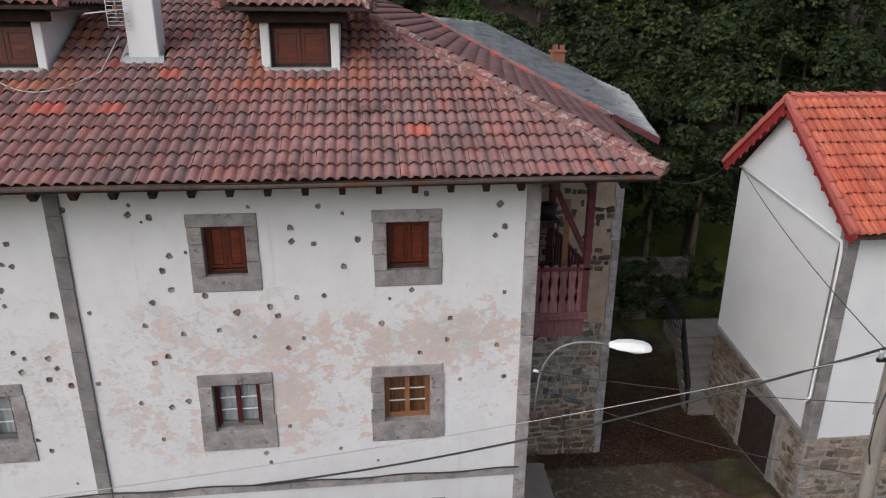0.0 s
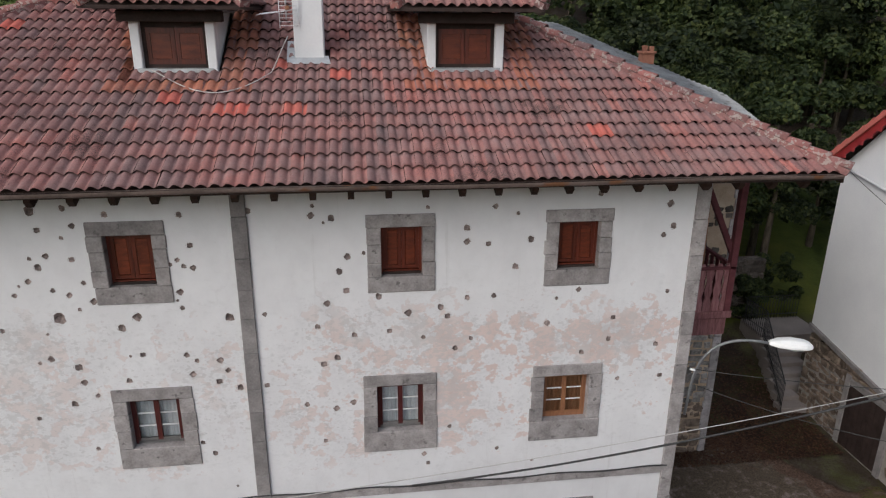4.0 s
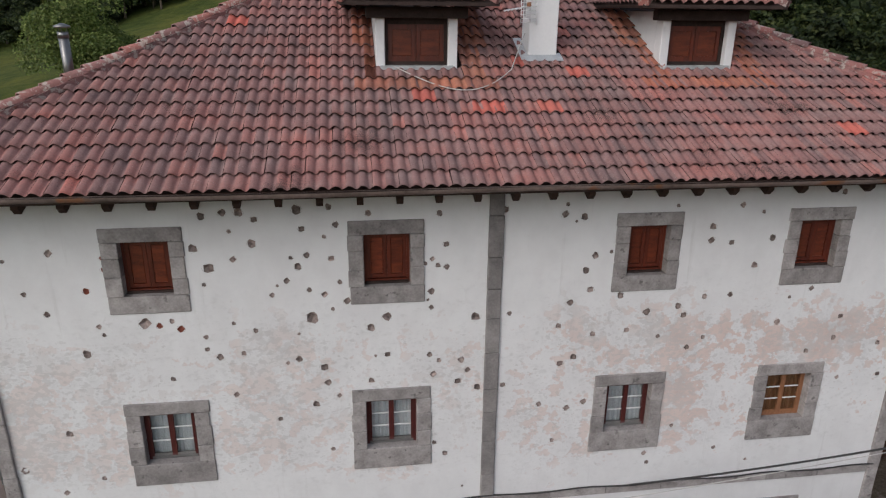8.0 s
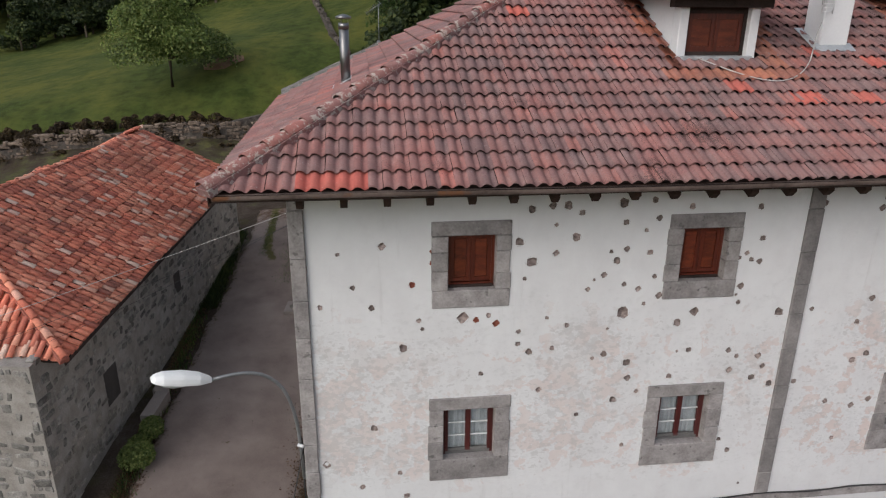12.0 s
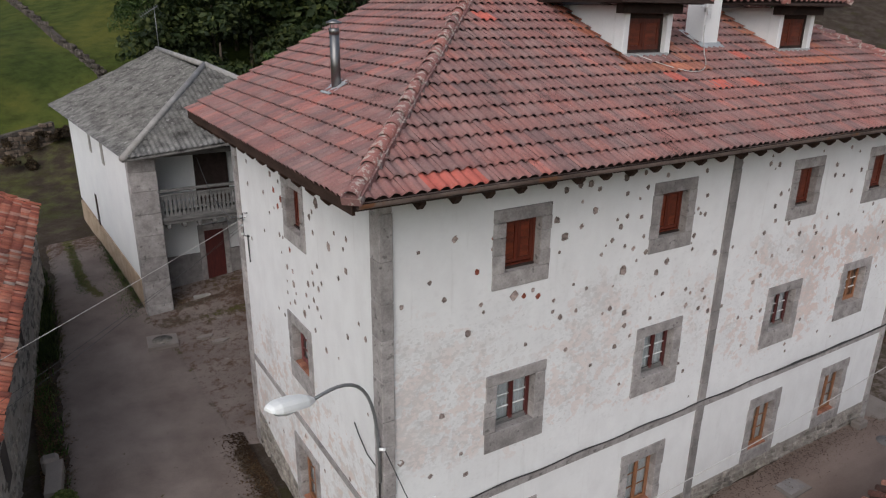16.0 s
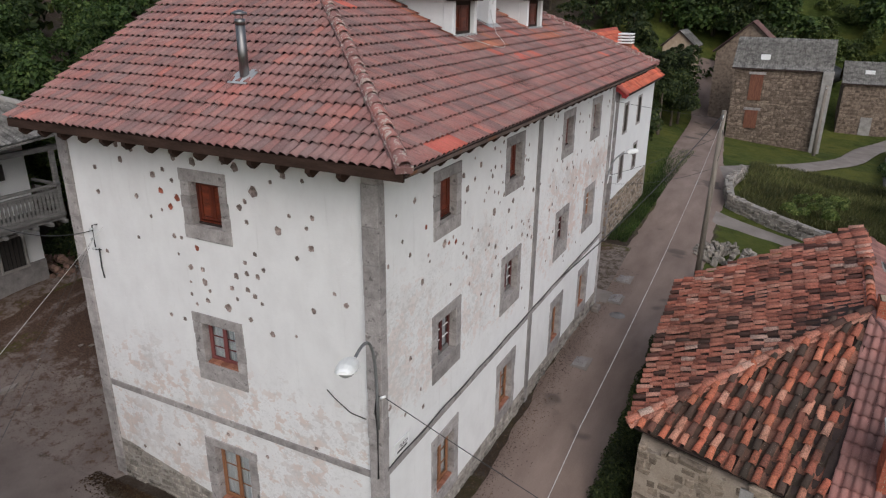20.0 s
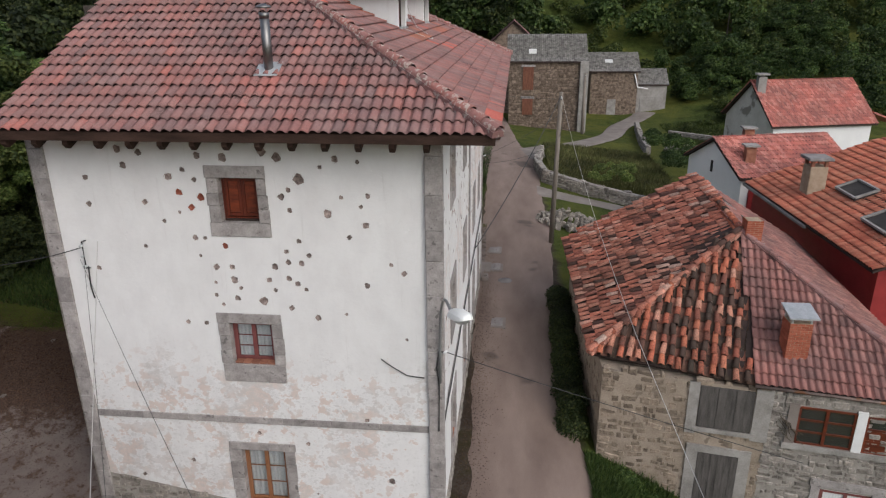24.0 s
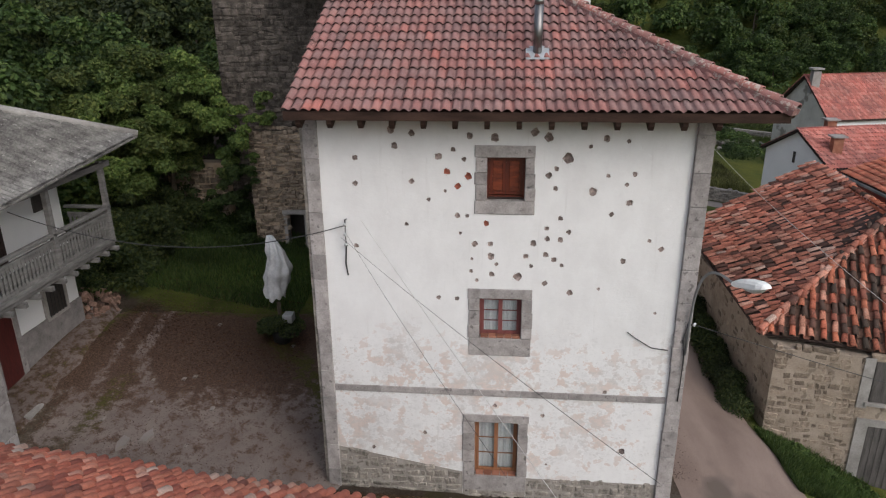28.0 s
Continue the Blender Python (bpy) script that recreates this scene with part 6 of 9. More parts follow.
            if 0 < mid < width and bot(mid) - h * 0.4 < z + h / 2 < tp(mid) - h * 0.3 and not any(s0 - 0.02 < mid < s1 + 0.02 and c0 < z + h / 2 < c1 for s0, s1, c0, c1 in skip):
                aa, bb = max(a, 0), min(a + l, width)
                if bb - aa > size * 0.3 and rnd.random() > gaps:
                    spots.append(((aa + bb) / 2, z + h / 2 + size * rnd.uniform(-0.16, 0.16), bb - aa - size * rnd.uniform(0.04, 0.2), h * rnd.uniform(0.72, 1.12) - size * 0.06, rnd.randrange(6), rnd.uniform(-1, 1), rnd.gauss(0, 0.12)))
            a += l
        z += h
    big_v, big_f, count = [], [], 0
    for j, (a, z, l, h, k, e, tw) in enumerate(spots):
        v, f = stone_shape(k)
        q = o + u * a + Vector((0, 0, z)) + out * (proud - depth / 2 + e * proud * 0.5)
        m = Matrix((u, out, Vector((0, 0, 1)))).transposed() @ Matrix.Rotation(tw, 3, "Y") @ Matrix.Diagonal((l, depth, h))
        if single_mat and j < singles:
            key = f"{name}_{single_mat.name}_{k}"
            me = bpy.data.meshes.get(key) or mesh_from(key, v, f, single_mat)
            ob = new(name, me)
            ob.matrix_basis = Matrix.Translation(q - PLACE[parent.name]) @ m.to_4x4()
            ob.parent = parent
        else:
            base = count
            big_v.append(v @ np.array(m).T + np.array(q))
            big_f += [tuple(i + base for i in t) for t in f]
            count += len(v)
    if big_v:
        ob = part("stonework", mesh_from("stonework", np.concatenate(big_v), big_f, joined_mat), joined_mat, parent)
        tagged(ob, kind="stuff")


def corrugated(parent, corners, pitch, depth, material, name="sheeting"):
    """A wavy sheet over a flat slope; the first two corners run along the eave."""
    cs = [Vector(c) for c in corners]
    u = (cs[1] - cs[0]).normalized()
    n = u.cross(cs[-1] - cs[0]).normalized()
    if n.z < 0:
        n.negate()
    vd = n.cross(u)
    poly = [((c - cs[0]).dot(u), (c - cs[0]).dot(vd)) for c in cs]
    lo, hi = min(p[0] for p in poly), max(p[0] for p in poly)
    k = int((hi - lo) / pitch * 4)
    lap = 1.05
    rows_ = int(max(p[1] for p in poly) / lap) + 1
    bm = bmesh.new()
    last = None
    for i in range(k + 1):
        a = lo + 0.002 + (hi - lo - 0.004) * i / k
        bs_ = []
        for (x1, y1), (x2, y2) in zip(poly, poly[1:] + poly[:1]):
            if (x1 - a) * (x2 - a) <= 0 and abs(x1 - x2) > 1e-6:
                bs_.append(y1 + (y2 - y1) * (a - x1) / (x2 - x1))
        b0, b1 = min(bs_), max(bs_)
        w = n * (depth * math.sin(i * math.pi / 2 + 0.4))
        steps = 2 * rows_ - 1
        col = []
        for s in range(2 * rows_):
            b = min(max((s + 1) // 2 * lap, b0 + 1e-3 * s), b1 - 1e-3 * (2 * rows_ - s))
            foot = 0.035 if s % 2 == 0 else 0.0
            col.append(bm.verts.new(cs[0] + u * a + vd * b + w + n * (foot + 0.025 * noise.noise(Vector((a * 1.1, s // 2 * 2.7, 3))))))
        if last:
            for s in range(steps):
                bm.faces.new((last[s], col[s], col[s + 1], last[s + 1]))
        last = col
    return part(name, bm, material, parent, "", True)


# ---- west house: old orange barrel tiles over a rubble wall ----
west = thing("stone_barn", (-21.4, 17.6, 0.2), "grey rubble stone barn under old orange barrel tiles", "barn")
B_SE, B_NE, B_RS, B_RN = (-21.3, 18.0, 4.65), (-19.8, 35.0, 5.1), (-25.3, 21.9, 7.46), (-23.6, 34.2, 7.4)
B_SW, B_NW = (-30.0, 19.4, 4.65), (-28.3, 36.5, 4.95)
part("wall", prism(bmesh.new(), [(-29.9, 19.3, -1), (-21.95, 17.6, -1), (-20.1, 35.6, -1), (-28, 36, -1)], (0, 0, 5.75)), M_MORTAR_GREY, west)
su = Vector((-20.1 + 21.95, 35.6 - 17.6, 0))
wwin = [(3.2, 4.0, 1.6, 2.7), (9.2, 9.8, 2.6, 3.4)]
rubble(west, (-21.95, 17.6, 0), su, su.length, lambda a: gz(-21.2, 17.6 + a) - 0.1, 4.78, 0.26, 0.25, M_COOLRUB_I, M_PLINTH, 150, wwin, 5, 0.02, gaps=0.4)
rubble(west, (-29.9, 19.3, 0), (7.95, -1.7, 0), 8.1, -0.2, 4.7, 0.26, 0.25, M_COOLRUB_I, None, 0, (), 6, 0.02, gaps=0.4)
for a, b, c, d in wwin:
    p = Vector((-21.95, 17.6, 0)) + su.normalized() * a
    q = Vector((-21.95, 17.6, 0)) + su.normalized() * b
    # Solid block on the wall face; its dark colour is the opening's shade
    part("window", prism(bmesh.new(), [(p.x + 0.012, p.y, c), (q.x + 0.012, q.y, c), (q.x - 0.3, q.y, c), (p.x - 0.3, p.y, c)], (0, 0, d - c)), M_ROOMSHADE, west, "unglazed opening, its shade a dark painted block")
broof = part("roof", prism(bmesh.new(), [B_SE, B_NE, B_RN, B_RS], (0, 0, -0.12)), M_FELT, west, "sagging roof of old orange barrel tiles")
deck(broof, [B_SW, B_SE, B_RS], 0.1, M_FELT)
deck(broof, [B_NW, B_SW, B_RS, B_RN], 0.1, M_FELT)
deck(broof, [B_NE, B_NW, B_RN], 0.1, M_FELT)


def barrel_roof(parent, corners, near, limit, seed, joined=None, single=None, w=0.235, g=0.33, jitter=0.018, tilt=0.035, sag=0.12, big=1.0, gully=None):
    joined, single = joined or M_OLD, single or M_OLD_1
    cov, cha = barrel_tile(0.17 * big, 0.44 * (1 + g - 0.33)), barrel_tile(0.19 * big, 0.44 * (1 + g - 0.33), False)
    tile_roof(parent, corners, cha, w, g, gully or joined, single, None, 0, jitter * 0.5, tilt * 0.5, (), "channel_tile", half=0.5, seed=seed, sag=sag)
    lifted = (cov[0] + np.array((0, 0, 0.055)), cov[1])
    tile_roof(parent, corners, lifted, w, g, joined, single, near, limit, jitter, tilt, (), "tile", half=0.0, seed=seed + 1, sag=sag)


barrel_roof(broof, [B_SE, B_NE, B_RN, B_RS], (-21.5, 20, 5), 150, 21)
barrel_roof(broof, [B_SW, B_SE, B_RS], (-22, 18, 5), 100, 23)
barrel_roof(broof, [B_NW, B_SW, B_RS, B_RN], None, 0, 25)
hip_line(B_SE, B_RS, broof, M_OLD_1, 17, 0.10, 0.10)
hip_line(B_RS, B_RN, broof, M_OLD_1, 28, 0.10, 0.08)
hip_line(B_NE, B_RN, broof, M_OLD_1, 10, 0.10, 0.08)

# ---- south house across the street ----
sth = thing("stone_house", (-9.7, 8.6, -1.4), "low rubble stone house with old orange and mauve tiles", "house")
C_NW, C_NE, C_W2, C_W3 = (-9.0, 9.0, 2.15), (0.3, 9.3, 2.75), (-10.3, 4.25, 2.02), (-11.2, -1.2, 1.95)
C_P, C_R = (-5.2, 3.6, 5.15), (1.8, 3.4, 5.3)
swl = Vector((-9.5, 8.6, 0))
sdir = Vector((-1.75, -10.3, 0)).normalized()
send = swl + sdir * 9.7
part("wall", prism(bmesh.new(), [(swl.x, swl.y, -4), (send.x, send.y, -4), (1.5, -0.6, -4), (0.2, 8.9, -4)], (0, 0, 5.85)), M_MORTAR_BEIGE, sth)
part("gable_wall", prism(bmesh.new(), [(0.18, 8.9, 1.8), (1.5, -0.6, 1.8), (1.62, 3.4, 5.1)], (-0.4, 0, 0)), M_MORTAR, sth)
snorth = Vector((0.2 - swl.x, 8.9 - swl.y, 0))
S_OPEN = [(2.9, 4.55, 0.10, 1.75), (3.05, 4.35, -3.2, -0.55), (5.7, 7.4, 0.1, 1.5), (6.6, 8.2, -3.0, -1.2)]
low_s = lambda a: gz(*(swl + sdir * a)[:2]) - 0.2
rubble(sth, swl, sdir, 4.9, low_s, 2.0, 0.24, 0.22, M_RUBBLE_I, M_RUBBLE, 150, S_OPEN, 9, 0.018, gaps=0.3)
rubble(sth, swl + sdir * 4.9, sdir, 4.8, lambda a: low_s(a + 4.9), 2.0, 0.19, 0.22, M_GREYRUB_I, M_PLINTH, 120, [(a - 4.9, b - 4.9, c, d) for a, b, c, d in S_OPEN[2:]], 19, 0.035, gaps=0.1)
rubble(sth, (0.2, 8.9, 0), -snorth, snorth.length, -1.6, 2.4, 0.24, 0.2, M_RUBBLE_I, None, 0, (), 10, 0.012, gaps=0.72)
sroof = part("roof", prism(bmesh.new(), [C_NW, C_NE, C_R, C_P], (0, 0, -0.1)), M_FELT, sth, "patched roof of orange barrel and mauve tiles")
deck(sroof, [C_W2, C_NW, C_P], 0.1, M_FELT)
deck(sroof, [C_W3, C_W2, C_P], 0.1, M_FELT)
barrel_roof(sroof, [C_NE, C_NW, C_P, C_R], (-9, 9, 2.5), 130, 31, M_FADED, M_FADED_1, w=0.29, g=0.38, jitter=0.03, tilt=0.06, big=1.1, gully=M_GULLY)
barrel_roof(sroof, [C_NW, C_W2, C_P], (-9.5, 8, 2.5), 130, 33, M_DEEPMOSS, M_DEEPMOSS_1, w=0.31, g=0.38, jitter=0.03, tilt=0.05, big=1.15, gully=M_GULLY)
C_SE = (1.9, -1.0, 2.6)
deck(sroof, [C_W3, C_SE, C_R, C_P], 0.1, M_FELT)
tile_roof(sroof, [C_W2, C_W3, C_P], UNIT, 0.212, 0.40, M_MAUVE, M_MAUVE, None, 0, 0.004, 0.01)
tile_roof(sroof, [C_W3, C_SE, C_R, C_P], UNIT, 0.212, 0.40, M_MAUVE, M_MAUVE, None, 0, 0.004, 0.01)
hip_line(C_NW, C_P, sroof, M_FADED_1, 19, 0.125, 0.10)
hip_line(C_P, C_R, sroof, M_DEEPMOSS_1, 18, 0.125, 0.10)
hip_line(C_W3, C_P, sroof, M_ROOF_1, 26, 0.10, 0.06)

# ---- east house ----
eh = thing("white_house", (11.7, 14.7, 0.1), "clean white rendered house with red verge boards and orange tiles", "house")
EX, EY0, EY1, EP = 11.7, 14.75, 19.95, 17.66
gable = [(EX, EY0, 2.3), (EX, EY1, 3.2), (EX, EY1, 8.75), (EX, EP, 10.95), (EX, EY0, 8.3)]
part("wall", prism(bmesh.new(), gable, (0.4, 0, 0)), M_WHITE, eh)
part("wall", new_box(EX + 0.4, 22, EY0 + 0.003, EY0 + 0.4, 2.3, 8.35), M_WHITE, eh)
part("plinth_wall", prism(bmesh.new(), [(EX - 0.02, EY0 - 0.02, -0.5), (22, EY0 - 0.02, -0.5), (22, EY1, -0.5), (EX - 0.02, EY1, -0.5)], (0, 0, 2.8)), M_MORTAR_GREY, eh)
rubble(eh, (EX - 0.02, EY1, 0), (0, -1, 0), EY1 - EY0, -0.3, lambda a: 3.2 - 0.9 * a / 5.6, 0.26, 0.2, M_BROWNRUB_I, M_BROWNRUB, 60, [(2.6, 4.35, -1, 2.3)], 12)
rubble(eh, (EX, EY0 - 0.02, 0), (1, 0, 0), 10, -0.5, 2.3, 0.28, 0.2, M_RUBBLE_I, M_RUBBLE, 60, (), 13)
E_S0, E_S1, E_R0, E_R1 = (EX - 0.35, EY0 - 0.55, 8.28), (22, EY0 - 0.55, 8.28), (EX - 0.35, EP, 11.1), (22, EP, 11.1)
E_N0, E_N1 = (EX - 0.35, EY1 + 0.45, 8.72), (22, EY1 + 0.45, 8.72)
er = part("roof", prism(bmesh.new(), [E_S0, E_S1, E_R1, E_R0], (0, 0, -0.1)), M_FELT, eh, "bright orange tiled roof")
deck(er, [E_N1, E_N0, E_R0, E_R1], 0.1, M_FELT)
tile_roof(er, [E_S0, E_S1, E_R1, E_R0], UNIT, 0.212, 0.40, M_ORTILE, M_ORTILE, None, 0, 0.004, 0.01)
tile_roof(er, [E_N1, E_N0, E_R0, E_R1], UNIT, 0.212, 0.40, M_ORTILE, M_ORTILE, None, 0, 0.004, 0.01)

# ---- north house with the timber balcony ----
nh = thing("balcony_house", (-16.6, 30.4, 1.3), "white rendered house with grey timber balcony and fibre-cement roof", "house")
N_SW, N_SE, N_NW = (-17.0, 29.8, 7.75), (-8.3, 29.95, 8.4), (-18.5, 44.6, 8.0)
N_P1, N_P2, N_NE = (-12.6, 46.0, 10.65), (-12.5, 35.4, 10.5), (-7.6, 45, 8.4)
part("wall", prism(bmesh.new(), [(-16.4, 32.1, 0.5), (-9.9, 32.1, 0.5), (-9.9, 44, 0.5), (-17.4, 44.3, 0.5)], (0, 0, 7.6)), M_WHITE, nh)
part("wall", prism(bmesh.new(), [(-16.72, 31.0, 2.6), (-16.4, 31.0, 2.6), (-17.4, 44.0, 3.2), (-17.72, 44.0, 3.2)], (0, 0, 4.9)), M_WHITE, nh)
part("plinth", prism(bmesh.new(), [(-16.75, 30.9, 0.6), (-16.4, 30.9, 0.6), (-17.4, 44.05, 1.0), (-17.75, 44.05, 1.0)], (0, 0, 2.02)), M_MORTAR, nh, "bare ochre cement plinth")
z = 0.9
for k, h_ in enumerate((0.9, 1.0, 0.95, 0.9, 0.85, 0.9, 0.75, 0.6)):
    part("pillar_stone", new_box(-16.8, -15.82, 30.4, 31.0, z + 0.004, z + h_ - 0.004, bevel=0.02), M_STONE, nh)
    z += h_
part("plinth", new_box(-15.8, -14.25, 32.02, 32.09, 0.9, 3.1), M_DARKSTONE, nh, "dark cement dado")
part("plinth", new_box(-13.0, -9.9, 32.02, 32.09, 0.9, 3.1), M_DARKSTONE, nh, "dark cement dado")
for (ax, ay), (bx, by) in zip(KERB[:-1], KERB[1:-1]):
    n_ = max(2, round(math.hypot(bx - ax, by - ay) / 0.75))
    for k in range(n_):
        p = Vector((ax + (bx - ax) * (k + 0.5) / n_, ay + (by - ay) * (k + 0.5) / n_, 0))
        st = part("kerb_stone", new_box(-0.35, 0.35, -0.09, 0.09, -0.12, 0.13, bevel=0.03), M_CEMENT, nh)
        st.matrix_world = Matrix.Translation((p.x, p.y, gz(p.x, p.y) + 0.06)) @ Matrix.Rotation(math.atan2(by - ay, bx - ax) + 0.03 * math.sin(k * 5), 4, "Z")
ndoor = part("door", new_box(-14.02, -13.22, 31.99, 32.06, 1.78, 4.05), M_WOOD_RED, nh, "dark red wooden door in a stone frame")
for x0, x1, z0, z1 in ((-14.25, -14.02, 1.75, 4.3), (-13.22, -13.0, 1.75, 4.3), (-14.02, -13.22, 4.05, 4.3)):
    part("door_stone", new_box(x0, x1, 31.97, 32.09, z0, z1, bevel=0.01), M_STONE, ndoor)
# Flat box, coloured dark in place of the shaded room behind the bars
nwin = part("window", new_box(-11.6, -10.7, 32.04, 32.09, 3.1, 4.3), M_ROOMSHADE, nh, "small barred window, the shade inside painted on")
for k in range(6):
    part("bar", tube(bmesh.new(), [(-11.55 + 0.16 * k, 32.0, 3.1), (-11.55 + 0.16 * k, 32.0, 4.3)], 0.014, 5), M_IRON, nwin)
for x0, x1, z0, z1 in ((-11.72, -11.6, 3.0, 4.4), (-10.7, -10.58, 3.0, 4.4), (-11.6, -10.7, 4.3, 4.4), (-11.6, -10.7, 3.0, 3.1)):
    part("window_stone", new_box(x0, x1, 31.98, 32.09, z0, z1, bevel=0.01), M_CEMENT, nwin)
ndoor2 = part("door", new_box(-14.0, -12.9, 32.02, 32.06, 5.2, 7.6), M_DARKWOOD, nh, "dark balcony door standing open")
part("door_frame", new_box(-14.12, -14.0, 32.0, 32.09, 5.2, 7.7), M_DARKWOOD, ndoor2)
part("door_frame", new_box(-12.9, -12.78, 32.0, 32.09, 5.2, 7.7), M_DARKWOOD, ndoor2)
# Another solid box whose dark colour stands for room shade
part("window", new_box(-11.2, -10.8, 32.04, 32.1, 6.5, 7.1), M_ROOMSHADE, nh, "small window painted dark as room shade")
for yy, zz in ((35.9, 6.5), (38.6, 6.6)):
    xx = -16.72 - (yy - 31) * 0.077
    part("window", new_box(xx - 0.02, xx + 0.2, yy - 0.4, yy + 0.4, zz, zz + 1.0), M_CEMENT, nh, "shuttered window in plain cement frame")
part("door", new_box(-17.38, -17.2, 39.0, 39.8, 2.9, 4.4), M_DARKWOOD, nh, "low dark side door")

# timber balcony
bal = part("balcony", new_box(-15.85, -9.7, 30.55, 32.05, 4.96, 5.10), M_GREYWOOD, nh, "weathered grey timber balcony with fretted boards")
for k in range(11):
    x = -15.6 + 0.58 * k
    part("joist", new_box(x - 0.06, x + 0.06, 30.4, 32.0, 4.82, 4.955), M_GREYWOOD, bal)
part("front_beam", new_box(-15.85, -9.7, 30.48, 30.62, 5.10, 5.26, bevel=0.01), M_GREYWOOD, bal)
part("hand_rail", new_box(-15.85, -9.7, 30.47, 30.63, 6.26, 6.36, bevel=0.015), M_GREYWOOD, bal)
part("mid_rail", new_box(-15.85, -9.7, 30.50, 30.60, 6.10, 6.16), M_GREYWOOD, bal)
part("end_rail", new_box(-9.84, -9.7, 30.63, 32.05, 6.26, 6.36, bevel=0.015), M_GREYWOOD, bal)


def baluster(x, y, turn_):
    """A flat sawn baluster, pinched in the middle."""
    bm = bmesh.new()
    prof = [(0.07, 0.0), (0.07, 0.12), (0.035, 0.2), (0.06, 0.42), (0.035, 0.62), (0.07, 0.72), (0.07, 0.86)]
    ring = [(-w, z) for w, z in prof] + [(w, z) for w, z in reversed(prof)]
    pts = [((x + a, y, 5.25 + z) if not turn_ else (x, y + a, 5.25 + z)) for a, z in ring]
    part("baluster", prism(bm, pts, (0, 0.025, 0) if not turn_ else (0.025, 0, 0)), M_GREYWOOD, bal)


for k in range(39):
    baluster(-15.75 + 0.156 * k, 30.54, False)
for k in range(9):
    baluster(-9.78, 30.72 + 0.15 * k, True)
for x in (-12.63, -9.82):
    part("post", new_box(x - 0.08, x + 0.08, 30.47, 30.63, 5.1, 7.85, bevel=0.012), M_GREYWOOD, bal)
part("roof_beam", new_box(-16.0, -9.4, 30.45, 30.65, 7.62, 7.8), M_GREYWOOD, bal)
nroof = part("roof", prism(bmesh.new(), [N_SW, N_SE, N_P2], (0, 0, -0.06)), M_CORRUG, nh, "grey weathered corrugated fibre-cement roof")
up = lambda p, d=0.05: (p[0], p[1], p[2] + d)
corrugated(nroof, [up(N_SW), up(N_SE), up(N_P2)], 0.2, 0.03, M_CORRUG)
corrugated(nroof, [up(N_NW, 0.07), up(N_SW, 0.07), up(N_P2, 0.07), up(N_P1, 0.07)], 0.2, 0.022, M_CORRUG)
deck(nroof, [N_SE, N_NE, N_P1, N_P2], 0.05, M_CORRUG)
deck(nroof, [N_NE, N_NW, N_P1], 0.05, M_CORRUG)
for a_, b_ in ((N_SW, N_P2), (N_SE, N_P2), (N_P2, N_P1)):
    part("ridge_cap", tube(bmesh.new(), [up(a_, 0.05), up(b_, 0.08)], 0.13, 8), M_CEMENT, nroof)
nch = thing("chimney", (-9.4, 34.6, 8.9), "small brick chimney under a slab cap", "chimney")
part("shaft", new_box(-9.78, -9.04, 34.24, 34.96, 8.2, 10.5, bevel=0.02), M_DEBRIS, nch, "sooty brick shaft")
part("base_course", new_box(-9.9, -8.92, 34.12, 35.08, 9.3, 9.42, bevel=0.02), M_CEMENT, nch)
hoodbm = bmesh.new()
base_ = [hoodbm.verts.new(p) for p in ((-9.9, 34.12, 10.5), (-8.92, 34.12, 10.5), (-8.92, 35.08, 10.5), (-9.9, 35.08, 10.5))]
peak_ = hoodbm.verts.new((-9.41, 34.6, 10.9))
hoodbm.faces.new(base_[::-1])
for k in range(4):
    hoodbm.faces.new((base_[k], base_[(k + 1) % 4], peak_))
part("cap", hoodbm, M_DARKSTONE, nch, "dark slate pyramid hood")


# ---- east house details ----
for z0 in [x * 0.62 - 0.3 for x in range(14)]:
    part("quoin_stone", new_box(EX - 0.03, EX + 0.28, EY0 - 0.03, EY0 + 0.3, z0, z0 + 0.61, bevel=0.01), M_DARKSTONE, eh)
for (ya, za), (yb, zb) in (((EY0 - 0.55, 8.30), (EP, 11.02)), ((EP, 11.02), (EY1 + 0.45, 8.74))):
    bd = beam(bmesh.new(), (EX - 0.33, ya, za - 0.13), (EX - 0.33, yb, zb - 0.13), 0.05, 0.26)
    part("verge_board", bd, M_REDPAINT, eh, "red painted verge board")
    part("soffit", beam(bmesh.new(), (EX - 0.16, ya, za - 0.10), (EX - 0.16, yb, zb - 0.10), 0.30, 0.03), M_REDPAINT, eh)
    for k in range(9):
        s = (k + 0.5) / 9
        y, z = ya + (yb - ya) * s, za + (zb - za) * s
        part("verge_scallop", new_box(EX - 0.36, EX - 0.31, y - 0.12, y + 0.12, z - 0.34, z - 0.2, bevel=0.02), M_REDPAINT, eh)
    hip_line((EX - 0.33, ya, za + 0.02), (EX - 0.33, yb, zb + 0.02), er, M_NEWTILE, 9, 0.09, 0.05)
hip_line((EX - 0.33, EP, 11.06), (22, EP, 11.06), er, M_NEWTILE, 26, 0.11, 0.05)
part("downpipe", tube(bmesh.new(), [(EX - 0.08, EY1 - 0.05, 8.72), (EX - 0.08, EY0 + 0.14, 7.92), (EX - 0.08, EY0 + 0.10, 7.6), (EX - 0.08, EY0 + 0.10, 3.55), (EX - 0.25, EY0 + 0.10, 3.42)], 0.042, 8), M_WHITE, eh, "white plastic downpipe")
edoor = part("door", new_box(EX - 0.06, EX + 0.1, 16.07, 17.66, 0.1, 2.2), M_DARKWOOD, eh, "dark brown double barn door in stone frame")
